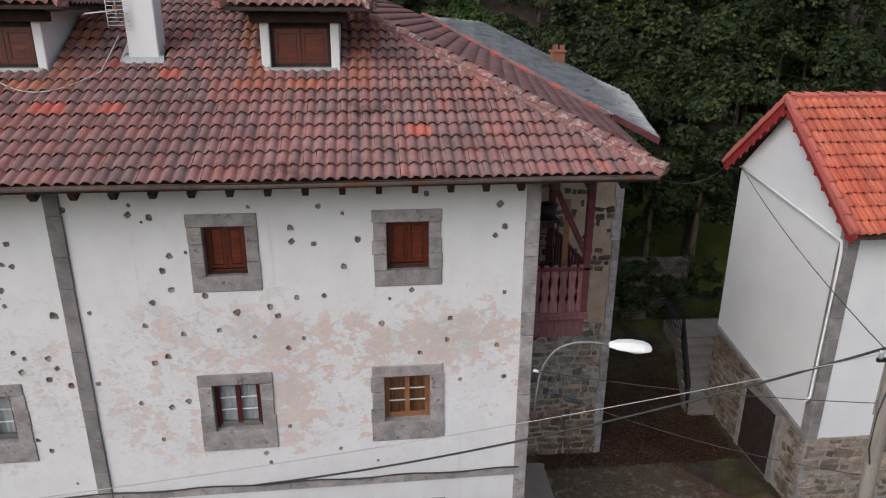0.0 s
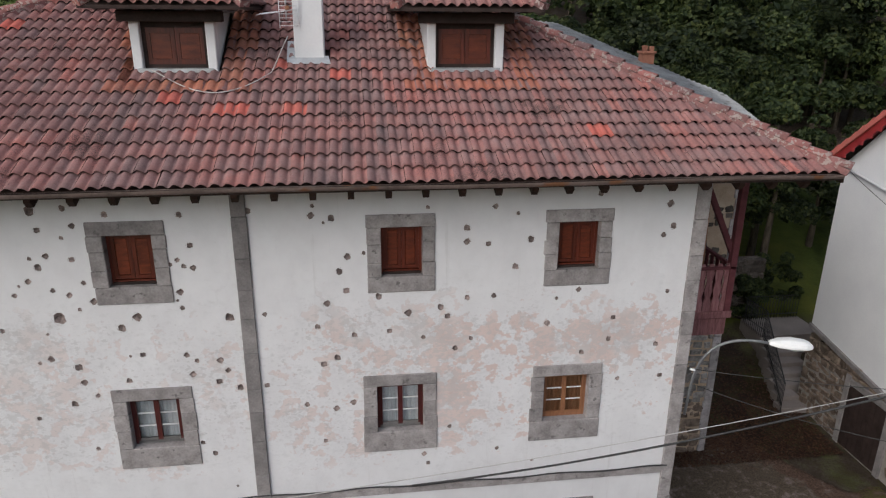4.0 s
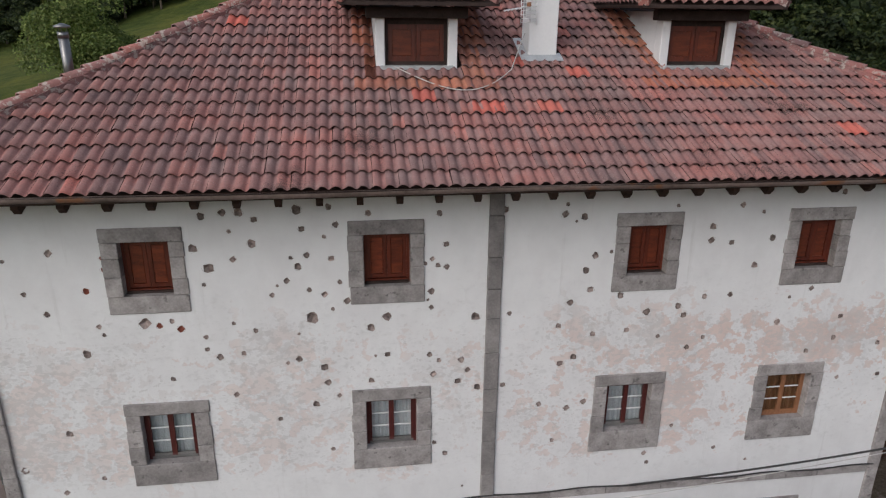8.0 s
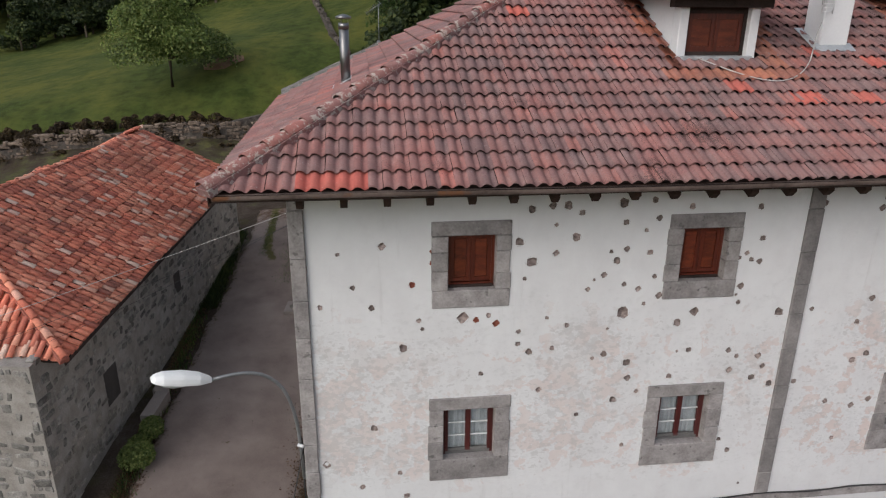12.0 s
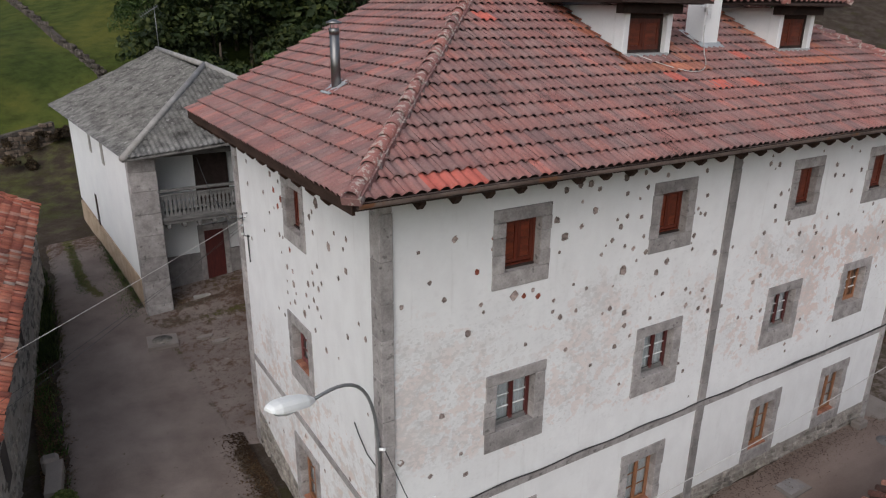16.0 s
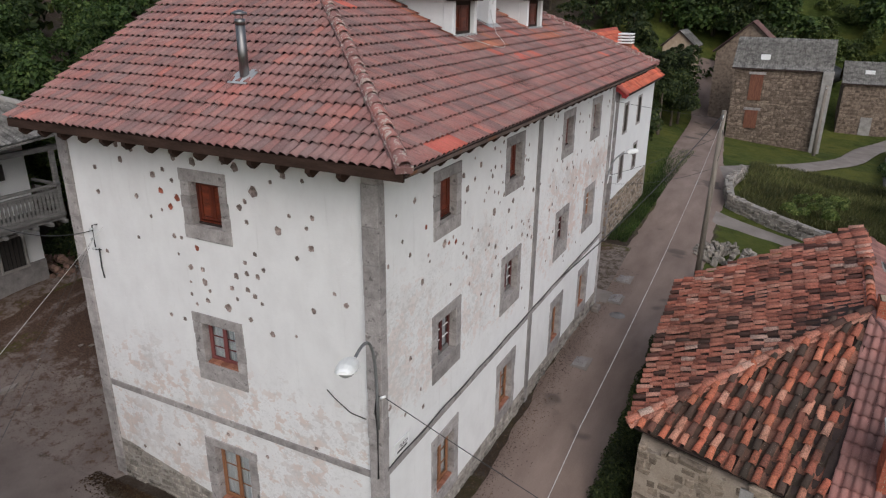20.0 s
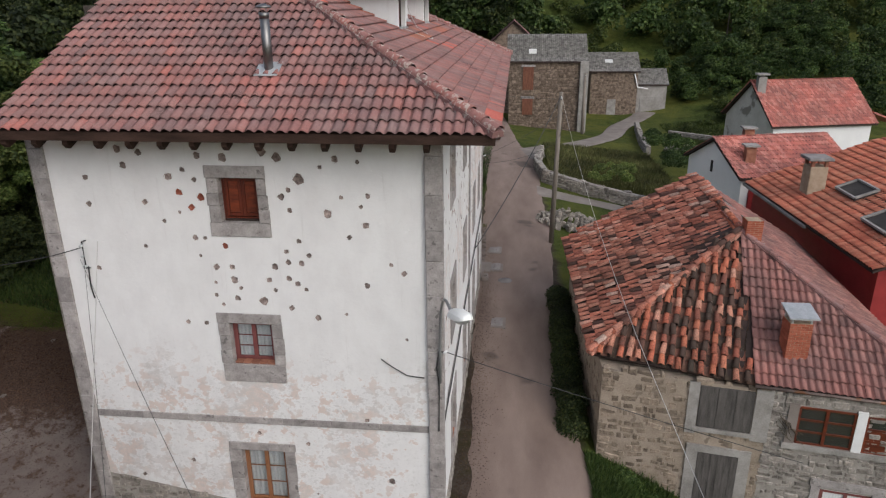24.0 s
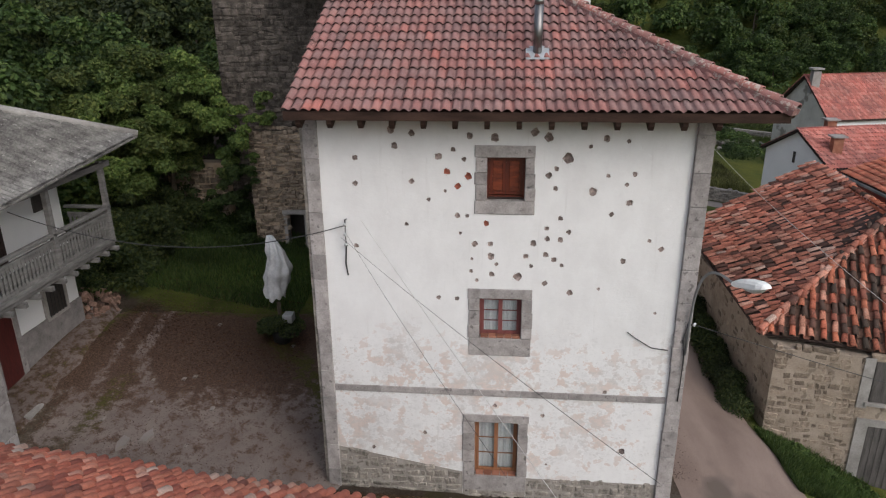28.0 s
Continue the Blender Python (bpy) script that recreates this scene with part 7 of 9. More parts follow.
for y0, y1, z0, z1 in ((15.85, 16.07, 0, 2.4), (17.66, 17.88, 0, 2.5), (16.07, 17.66, 2.2, 2.42)):
    part("door_stone", new_box(EX - 0.09, EX + 0.1, y0, y1, z0, z1, bevel=0.015), M_DARKSTONE, edoor)
for k in range(8):
    part("door_board", new_box(EX - 0.075, EX - 0.06, 16.09 + 0.196 * k, 16.27 + 0.196 * k, 0.12, 2.18), M_DARKWOOD, edoor)
part("ledge_stone", prism(bmesh.new(), [(EX - 0.10, EY0, 2.24), (EX - 0.10, EY1, 3.14), (EX + 0.1, EY1, 3.14), (EX + 0.1, EY0, 2.24)], (0, 0, 0.14)), M_DARKSTONE, eh)
for x0, z0, z1 in ((13.6, 5.9, 7.4), (17.2, 5.9, 7.4), (13.6, 3.1, 4.5), (17.2, 3.1, 4.5)):
    w_ = part("window", new_box(x0, x0 + 0.8, EY0 - 0.012, EY0 + 0.1, z0, z1), M_GLASS, eh, "dark window in grey stone frame")
    for a0, a1, c0, c1 in ((x0 - 0.14, x0, z0 - 0.14, z1 + 0.14), (x0 + 0.8, x0 + 0.94, z0 - 0.14, z1 + 0.14), (x0, x0 + 0.8, z1, z1 + 0.14), (x0, x0 + 0.8, z0 - 0.14, z0)):
        part("window_stone", new_box(a0, a1, EY0 - 0.04, EY0 + 0.1, c0, c1, bevel=0.01), M_STONE, w_)
    # Added sheet within the pane, painted as the room's shade
    part("dark_inside", new_box(x0, x0 + 0.8, EY0 - 0.006, EY0 + 0.002, z0, z1), M_ROOMSHADE, w_)
ech = thing("chimney", (16.6, 15.6, 9.3), "rendered brick chimney with white ringed cap", "chimney")
part("shaft", new_box(16.2, 16.9, 15.4, 16.0, 8.6, 10.55, bevel=0.02), M_BRICK, ech)
for k in range(4):
    part("cap_ring", new_box(16.1, 17.0, 15.3, 16.1, 10.55 + 0.16 * k, 10.64 + 0.16 * k, bevel=0.02), M_ROD, ech)
part("cap_core", new_box(16.3, 16.8, 15.5, 15.9, 10.55, 11.1), M_CEMENT, ech)
# steps with an iron rail behind the gable
stp = thing("stone_steps", (11.4, 19.6, 0.4), "grey stone outdoor steps with a black iron railing", "steps")
for k in range(7):
    y0 = 19.3 + 0.48 * k
    x0 = 10.72 + 0.17 * k
    x1 = EX - 0.04 if y0 < 20.0 else x0 + 1.35
    part("step", new_box(x0, x1, y0, y0 + 0.52, -0.1, 0.2 + 0.165 * (k + 1) - 0.004, bevel=0.015), M_CONCRETE, stp)
part("landing", new_box(11.9, 14.4, 22.68, 24.3, 0.2, 1.40, bevel=0.012), M_CONCRETE, stp)
for k in range(28):
    y = 19.35 + 0.125 * k
    x = 10.70 + 0.355 * (y - 19.35)
    zt = 0.36 + 0.344 * (y - 19.35)
    part("baluster", tube(bmesh.new(), [(x, y, zt - 0.25), (x, y, zt + 0.95)], 0.013, 5), M_IRON, stp)
for lift_ in (0.15, 0.95):
    part("hand_rail", tube(bmesh.new(), [(10.70, 19.35, 0.36 + lift_), (11.9, 22.72, 1.52 + lift_), (11.9, 24.2, 1.45 + lift_), (14.3, 24.2, 1.45 + lift_)], 0.022, 6), M_IRON, stp)
for k in range(11):
    part("baluster", tube(bmesh.new(), [(11.9, 22.85 + 0.125 * k, 1.3), (11.9, 22.85 + 0.125 * k, 2.4)], 0.013, 5), M_IRON, stp)
for k in range(19):
    part("baluster", tube(bmesh.new(), [(12.02 + 0.125 * k, 24.2, 1.3), (12.02 + 0.125 * k, 24.2, 2.4)], 0.013, 5), M_IRON, stp)

# ---- east end of the main house: balcony and stone wing behind ----
wing = thing("stone_wing", (5.2, 17.7, 0.1), "brown rubble stone wing with dressed corner and grey sheet roof", "house")
part("wall", new_box(3.46, 7.03, 17.72, 27, -0.4, 9.6), M_MORTAR, wing)
rubble(wing, (3.46, 17.72, 0), (1, 0, 0), 3.4, -0.2, 4.7, 0.25, 0.2, M_COOLRUB_I, M_BROWNRUB, 90, (), 15)
rubble(wing, (3.46, 17.72, 0), (1, 0, 0), 3.4, 6.1, 9.4, 0.2, 0.2, M_DKRUB_I, None, 0, (), 18, 0.02, gaps=0.5)
z = -0.1
while z < 9.3:
    hh = random.uniform(0.4, 0.7)
    part("quoin_stone", new_box(6.82 + random.uniform(-0.05, 0.04), 7.06, 17.68, 18.1, z, z + hh - 0.006, bevel=0.012), M_STONE, wing)
    z += hh
rubble(wing, (7.03, 17.72, 0), (0, 1, 0), 9.2, 0.2, 9.3, 0.3, 0.2, M_RUBBLE_I, None, 0, (), 16)
part("plaster", new_box(3.6, 6.7, 17.66, 17.70, 4.7, 6.1), M_MORTAR, wing, "ochre earth plaster")
G0, G1, G2, G3 = (7.85, 17.62, 9.96), (8.6, 22.0, 10.6), (5.0, 30.0, 12.63), (E_CREST[0] + 0.1, E_CREST[1] + 0.1, E_CREST[2])
wr = part("roof", prism(bmesh.new(), [G0, G1, G3], (0, 0, -0.08)), M_FELT, wing, "grey fibre-cement sheet roof with tiled edge")
deck(wr, [G1, G2, G3], 0.08, M_FELT)
corrugated(wr, [up(G0), up(G1), up(G2), up(G3)], 0.2, 0.025, M_PALESHEET)
cp0, cp1 = Vector(E_BACK) + Vector((0.05, 0, 0.10)), Vector(E_CREST) + Vector((0.05, 0, 0.10))
for k in range(26):
    a_ = cp0.lerp(cp1, k / 26)
    part("coping_brick", beam(bmesh.new(), a_, a_ + (cp1 - cp0) * (0.95 / 26) + Vector((0, 0, 0.03 * random.random())), 0.2, 0.13), M_NEWTILE if k % 4 == 1 else M_ROOF_1, wr)
part("edge_board", beam(bmesh.new(), Vector(G0) + Vector((0, -0.03, 0.0)), cp0 + Vector((0.1, -0.1, 0)), 0.05, 0.16), M_MAROON, wr)
part("eave_board", beam(bmesh.new(), Vector(G0) + Vector((0, 0, -0.05)), Vector(G1) + Vector((0, 0, -0.05)), 0.05, 0.12), M_MAROON, wr)
part("upper_wall", prism(bmesh.new(), [(3.5, 18.7, 9.6), (7.0, 18.7, 9.6), (7.0, 26.5, 9.6), (3.5, 26.5, 9.6)], (0, 0, 0.45)), M_MORTAR, wing)
och = thing("chimney", (7.0, 25.0, 11.0), "small orange brick chimney on the grey roof", "chimney")
part("shaft", new_box(6.78, 7.22, 24.8, 25.2, 10.7, 11.85, bevel=0.01), M_BRICK, och)
part("cap", new_box(6.73, 7.27, 24.75, 25.25, 11.85, 11.93, bevel=0.01), M_BRICK, och)
part("pot", new_box(6.8, 6.95, 24.85, 25.0, 11.93, 12.12), M_BRICK, och)
part("pot", new_box(7.05, 7.2, 24.85, 25.0, 11.93, 12.1), M_BRICK, och)

ebal = thing("balcony", (3.5, 14.35, 6.5), "maroon painted timber balcony cluttered with old things", "balcony")
part("floor", new_box(3.46, 5.05, 14.35, 17.66, 6.42, 6.52), M_MAROON, ebal)
part("front_beam", new_box(3.46, 5.10, 14.28, 14.38, 6.40, 6.58, bevel=0.015), M_MAROON_FADED, ebal)
part("apron_board", new_box(3.46, 5.02, 14.36, 14.39, 5.95, 6.40), M_MAROON_FADED, ebal)
part("side_beam", new_box(4.98, 5.10, 14.38, 17.66, 6.40, 6.58), M_MAROON, ebal)
part("hand_rail", new_box(3.5, 5.05, 14.30, 14.40, 7.62, 7.70, bevel=0.01), M_MAROON, ebal)
part("hand_rail", new_box(4.98, 5.08, 14.40, 17.66, 7.62, 7.70, bevel=0.01), M_MAROON, ebal)
part("post", new_box(4.90, 5.06, 14.30, 14.46, 6.52, 10.35, bevel=0.012), M_MAROON, ebal)
part("post", new_box(4.90, 5.06, 17.4, 17.56, 6.52, 10.3, bevel=0.012), M_MAROON, ebal)
part("brace", beam(bmesh.new(), (4.0, 14.42, 9.9), (4.95, 14.42, 8.0), 0.1, 0.12), M_MAROON, ebal)
part("bracket", beam(bmesh.new(), (3.46, 14.5, 5.6), (4.6, 14.5, 6.4), 0.1, 0.12), M_MAROON, ebal)
for k in range(7):
    x = 3.62 + 0.21 * k
    prof_ = [(0.095, 0.0), (0.095, 0.22), (0.06, 0.36), (0.098, 0.52), (0.06, 0.74), (0.098, 0.95), (0.05, 1.18)]
    ring_ = [(x - w, 14.33, 6.58 + z) for w, z in prof_] + [(x + w, 14.33, 6.58 + z) for w, z in reversed(prof_)]
    part("baluster", prism(bmesh.new(), ring_, (0, 0.03, 0)), M_MAROON_FADED, ebal)
for k in range(12):
    y = 14.6 + 0.25 * k
    part("baluster", new_box(5.02, 5.05, y - 0.07, y + 0.07, 6.58, 7.62, bevel=0.01), M_MAROON, ebal)
stool = thing("stool", (4.25, 15.2, 6.52), "dark wooden stool on the balcony", "stool")
part("seat", new_box(4.0, 4.5, 15.0, 15.45, 8.55, 8.62, bevel=0.01), M_DARKWOOD, stool)
for sx in (4.03, 4.45):
    for sy in (15.03, 15.42):
        part("leg", tube(bmesh.new(), [(sx, sy, 6.52), (sx, sy, 8.55)], 0.022, 6), M_DARKWOOD, stool)
for zz in (7.6, 8.0, 8.3):
    part("rung", tube(bmesh.new(), [(4.03, 15.03, zz), (4.45, 15.03, zz)], 0.014, 6), M_DARKWOOD, stool)
tub = thing("plastic_tub", (4.25, 15.2, 8.62), "black plastic tub standing on the stool", "tub")
part("body", tube(bmesh.new(), [(4.25, 15.2, 8.63), (4.25, 15.2, 8.95)], [0.17, 0.21], 14), M_IRON, tub)
part("rim", tube(bmesh.new(), [(4.25, 15.2, 8.95), (4.25, 15.2, 8.98)], 0.225, 14), M_IRON, tub)
solo("plank", beam(bmesh.new(), (3.85, 14.9, 6.53), (4.05, 15.1, 8.1), 0.16, 0.03, (0, 1, 0)), M_WOOD_HONEY, "pale pine plank leaning on the balcony rail", "plank")
solo("plank", beam(bmesh.new(), (4.75, 15.3, 6.53), (4.8, 15.5, 9.0), 0.14, 0.03, (0, 1, 0)), M_WOOD_HONEY, "pale pine plank standing upright on the balcony", "plank")

# ---- south house details ----
def on_s(a, n, z):
    p = swl + sdir * a + Vector((sdir.y, -sdir.x, 0)) * n
    return Vector((p.x, p.y, z))


def s_box(a0, a1, n0, n1, z0, z1):
    return prism(bmesh.new(), [on_s(a0, n0, z0), on_s(a1, n0, z0), on_s(a1, n1, z0), on_s(a0, n1, z0)], (0, 0, z1 - z0))


sh = part("shutter", s_box(2.95, 4.5, 0.0, 0.03, 0.3, 1.75), M_PLANK, sth, "grey boarded-up window opening")
for k in range(3):
    part("board", s_box(2.97 + 0.51 * k, 3.45 + 0.51 * k, 0.03, 0.045, 0.32, 1.73), M_PLANK, sh)
part("sill", s_box(2.85, 4.65, 0, 0.09, 0.16, 0.28), M_CEMENT, sh)
for a0, a1 in ((2.62, 2.93), (4.52, 5.0)):
    part("jamb", s_box(a0, a1, -0.05, 0.045, 0.05, 1.85), M_CEMENT, sh, "flaking cement jamb")
sd = part("door", s_box(3.1, 4.3, 0.0, 0.04, -3.3, -0.6), M_PLANK, sth, "weathered grey plank door in cement surround")
for k in range(6):
    part("board", s_box(3.12 + 0.197 * k, 3.3 + 0.197 * k, 0.04, 0.055, -3.2, -0.62), M_PLANK, sd)
for a0, a1, z0, z1 in ((2.75, 3.1, -3.4, -0.35), (4.3, 4.65, -3.4, -0.35), (3.1, 4.3, -0.6, -0.35)):
    part("door_stone", s_box(a0, a1, -0.1, 0.06, z0, z1), M_CEMENT, sd)
part("wall_bed", s_box(4.95, 9.65, -0.05, 0.006, -4.0, 1.85), M_MORTAR_GREY, sth)
for a0, a1, z0, z1 in ((5.75, 7.25, 0.25, 1.45), (7.55, 9.0, 0.2, 1.4)):
    # Slab behind the bars, coloured dark as the unlit room
    w_ = part("window", s_box(a0, a1, -0.02, 0.02, z0, z1), M_ROOMSHADE, sth, "brown wooden window with small panes")
    n = 3 if a0 < 7 else 2
    for k in range(n):
        c0 = a0 + (a1 - a0) * k / (n - 1)
        part("mullion", s_box(c0 - 0.045, c0 + 0.045, 0.02, 0.055, z0, z1), M_SHUTPANEL, w_)
    for k in range(4):
        zz = z0 + (z1 - z0) * k / 3
        part("glazing_bar", s_box(a0, a1, 0.02, 0.05, zz - 0.03, zz + 0.03), M_SHUTPANEL, w_)
part("casement", s_box(7.6, 8.95, 0.0, 0.03, 0.25, 0.95), M_SHUTPANEL, sth, "orange brown wooden lower panel")
for a0 in (5.78, 6.5, 7.6, 8.3):
    pane_ = part("pane", s_box(a0, a0 + 0.68, 0.022, 0.026, 0.95 if a0 > 7 else 0.28, 1.42), M_GLASS, sth)
    pane_.visible_shadow = False
part("post", s_box(7.27, 7.53, -0.05, 0.09, 0.2, 1.55), M_ROD, sth, "white painted post between the windows")
part("post", s_box(5.45, 5.73, -0.05, 0.07, 0.2, 1.55), M_CONCRETE, sth)
part("sill", s_box(5.4, 9.2, -0.05, 0.12, 0.03, 0.2), M_CEMENT, sth, "long pale stone sill")
w_ = part("window", s_box(6.75, 8.1, -0.02, 0.02, -2.9, -1.3), M_CURTAIN, sth, "window with white curtains and red wood")
for c0 in (6.75, 7.42, 8.05):
    part("mullion", s_box(c0 - 0.05, c0 + 0.05, 0.02, 0.06, -2.9, -1.3), M_WOOD_BRIGHT, w_)
for zz in (-1.33, -1.85, -2.4):
    part("glazing_bar", s_box(6.75, 8.1, 0.02, 0.05, zz - 0.03, zz + 0.03), M_WOOD_BRIGHT, w_)
for b0, b1 in ((6.45, 6.7), (8.12, 8.4)):
    part("jamb_stone", s_box(b0, b1, -0.05, 0.06, -2.95, -1.15), M_STONE, w_)
part("lintel", s_box(6.4, 8.45, -0.05, 0.07, -1.2, -0.95), M_STONE, w_)
ivy_ = random.Random(8)
hang = thing("hanging_plant", tuple(on_s(5.35, 0.1, 0.9)), "dry dark creeper clinging beside the window", "plant")
for k in range(7):
    pts_, q_ = [], on_s(5.3 + ivy_.uniform(-0.15, 0.15), 0.07, 1.0 + ivy_.uniform(-0.2, 0.2))
    for j in range(6):
        pts_.append(q_)
        q_ = q_ + sdir * ivy_.uniform(0.02, 0.2) + Vector((-0.02, 0, ivy_.uniform(-0.2, -0.02)))
    part("stem", tube(bmesh.new(), pts_, 0.012, 5), M_BARK, hang)


def brick_shaft(parent, x0, x1, y0, y1, z0, z1):
    """Courses of brick round a mortar core."""
    part("core", new_box(x0 + 0.012, x1 - 0.012, y0 + 0.012, y1 - 0.012, z0, z1), M_MORTAR, parent)
    bm = bmesh.new()
    z, row = z0, 0
    while z < z1 - 0.05:
        for ax, lo, hi in (("x", x0, x1), ("y", y0, y1)):
            n = max(2, round((hi - lo) / 0.24))
            for k in range(n + row % 2):
                p0, p1 = lo + (hi - lo) * (k - 0.5 * (row % 2)) / n, lo + (hi - lo) * (k + 1 - 0.5 * (row % 2)) / n
                p0, p1 = max(p0, lo) + 0.005, min(p1, hi) - 0.005
                for e in (0, 1):
                    if ax == "x":
                        yy = (y0, y0 + 0.05) if e == 0 else (y1 - 0.05, y1)
                        box(bm, p0, p1, *yy, z, z + 0.062)
                    else:
                        xx = (x0 - 0.002, x0 + 0.05) if e == 0 else (x1 - 0.05, x1 + 0.002)
                        box(bm, *xx, p0 + 0.004, p1 - 0.004, z, z + 0.062)
        z += 0.074
        row += 1
    tagged(part("brickwork", bm, M_BRICK_I, parent), kind="stuff")


part("gutter", tube(bmesh.new(), [Vector(C_W2) + Vector((-0.05, 0, -0.02)), Vector(C_W3) + Vector((-0.05, 0, -0.02))], 0.05, 8), M_GUTTER, sth)
sch = thing("chimney", (-9.4, 2.95, 2.4), "orange brick chimney with a grey metal hood", "chimney")
brick_shaft(sch, -9.65, -9.05, 2.62, 3.28, 1.9, 3.75)
part("base_collar", new_box(-9.72, -8.98, 2.55, 3.35, 2.0, 2.5), M_CEMENT, sch)
part("hood", prism(bmesh.new(), [(-9.78, 2.52, 3.93), (-8.95, 2.52, 4.08), (-8.95, 3.36, 4.08), (-9.78, 3.36, 3.93)], (0, 0, 0.05)), M_ZINC, sch, "grey sheet metal hood")
for sx, sy in ((-9.6, 2.68), (-9.1, 2.68), (-9.6, 3.22), (-9.1, 3.22)):
    part("hood_leg", new_box(sx - 0.03, sx + 0.03, sy - 0.03, sy + 0.03, 3.75, 4.0), M_ZINC, sch)
bch = thing("chimney", (-5.2, 3.2, 4.8), "short orange brick chimney with white flashing", "chimney")
brick_shaft(bch, -5.5, -4.95, 2.95, 3.5, 4.3, 5.62)
part("flashing", new_box(-5.62, -5.5, 2.85, 3.45, 4.55, 4.85), M_CEMENT, bch)
for k, (dx_, dy_) in enumerate(((2.4, -1.5), (4.1, -1.1))):
    p_ = Vector((C_P[0] + dx_, C_P[1] + dy_, 0))
    p_.z = 5.2 - 0.66 * (3.5 - p_.y) + 0.16
    sk_ = part("roof_window", prism(bmesh.new(), [p_, p_ + Vector((0.75, 0, 0)), p_ + Vector((0.75, 0.5, 0.33)), p_ + Vector((0, 0.5, 0.33))], (0, 0, 0.07)), M_CEMENT, sth, "small grey roof window standing ajar")
    # Opaque pane coloured as the shade under it
    part("pane", prism(bmesh.new(), [p_ + Vector((0.08, 0.06, 0.115)), p_ + Vector((0.67, 0.06, 0.115)), p_ + Vector((0.67, 0.44, 0.365)), p_ + Vector((0.08, 0.44, 0.365))], (0, 0, 0.004)), M_ROOMSHADE, sk_)

# hedge of ivy along the north wall, and weeds by the door
def shrub(name, lumps, leaves, size, m_, label, seed, squash=0.8):
    c = np.array(lumps, float)
    v, f = leaf_cloud(c[:, :3], c[:, 3], leaves, size, seed, squash)
    ob = new(name, mesh_from(name, v, f, m_))
    return tagged(ob, label, "plants", kind="stuff")


# ---- far houses ----
def far_house(x0, x1, y0, y1, z0, z1, ridge, mat_wall, roof_mat, along, label, over=0.35, tiles=True, lean=False):
    h = thing("village_house", (x0, y0, z0), label, "house")
    zb = z0 - 1.5
    if along == "x":
        g0 = [(x0, y0, zb), (x0, y1, zb), (x0, y1, z1), (x0, (y0 + y1) / 2, ridge), (x0, y0, z1)]
        part("wall", prism(bmesh.new(), g0, (x1 - x0, 0, 0)), mat_wall, h)
        a = [(x0 - over, y0 - over, z1), (x1 + over, y0 - over, z1), (x1 + over, (y0 + y1) / 2, ridge + 0.12), (x0 - over, (y0 + y1) / 2, ridge + 0.12)]
        b = [(x1 + over, y1 + over, z1), (x0 - over, y1 + over, z1), (x0 - over, (y0 + y1) / 2, ridge + 0.12), (x1 + over, (y0 + y1) / 2, ridge + 0.12)]
    else:
        g0 = [(x0, y0, zb), (x1, y0, zb), (x1, y0, z1), ((x0 + x1) / 2, y0, ridge), (x0, y0, z1)]
        part("wall", prism(bmesh.new(), g0, (0, y1 - y0, 0)), mat_wall, h)
        a = [(x0 - over, y1 + over, z1), (x0 - over, y0 - over, z1), ((x0 + x1) / 2, y0 - over, ridge + 0.12), ((x0 + x1) / 2, y1 + over, ridge + 0.12)]
        b = [(x1 + over, y0 - over, z1), (x1 + over, y1 + over, z1), ((x0 + x1) / 2, y1 + over, ridge + 0.12), ((x0 + x1) / 2, y0 - over, ridge + 0.12)]
    rf = part("roof", prism(bmesh.new(), a, (0, 0, -0.12)), M_FELT, h)
    deck(rf, b, 0.1, M_FELT)
    for q in (a, b):
        if tiles:
            tile_roof(rf, q, UNIT, 0.212, 0.40, roof_mat, roof_mat, None, 0, 0.004, 0.01)
        else:
            corrugated(rf, [Vector(p) + Vector((0, 0, 0.03)) for p in q], 0.24, 0.03, roof_mat)
    return h


# ---- village beyond ----
HA = far_house(55.0, 62.5, 3.5, 12.4, -1.9, 6.2, 9.0, M_BROWNRUB, M_CORRUG, "y", "tall brown rubble stone house under grey sheet roof", 0.3, False)
rubble(HA, (55.0, 12.4, 0), (0, -1, 0), 8.9, -2.1, 6.1, 0.38, 0.25, M_BROWNRUB_I, M_BROWNRUB, 60, [(1.6, 2.95, 2.9, 5.7), (1.6, 2.95, -0.1, 2.0)], 41)
for z0, z1 in ((2.95, 5.6), (0.0, 1.9)):
    part("door", new_box(54.88, 55.05, 9.5, 10.75, z0, z1), M_OLDDOOR, HA, "faded red-brown wooden door")
    part("lintel", new_box(54.85, 55.1, 9.3, 10.95, z1, z1 + 0.25), M_STONE, HA)
part("roof_window", new_box(55.8, 56.6, 9.2, 10.1, 6.95, 7.55), M_ROD, HA, "pale roof window")
part("corner_pier", new_box(54.6, 55.5, 3.1, 4.1, -2.2, 6.25, bevel=0.04), M_CEMENT, HA)
far_house(66.0, 73.0, 8.4, 15.6, -1.5, 7.0, 10.4, M_BROWNRUB, M_ROOF, "x", "stone gable of a barn with brown roof", 0.4, False)
HB = far_house(70.0, 77.0, -5.2, 1.2, -2.3, 3.7, 5.9, M_BROWNRUB, M_CORRUG, "y", "low grey stone house under pale sheet roof", 0.3, False)
rubble(HB, (70.0, 1.2, 0), (0, -1, 0), 6.4, -2.4, 3.6, 0.4, 0.25, M_BROWNRUB_I, None, 0, [(2.3, 3.7, -2.4, 0.0)], 44)
part("roof_window", new_box(71.4, 72.5, -1.8, -0.8, 4.6, 5.15), M_ROD, HB, "white roof window")
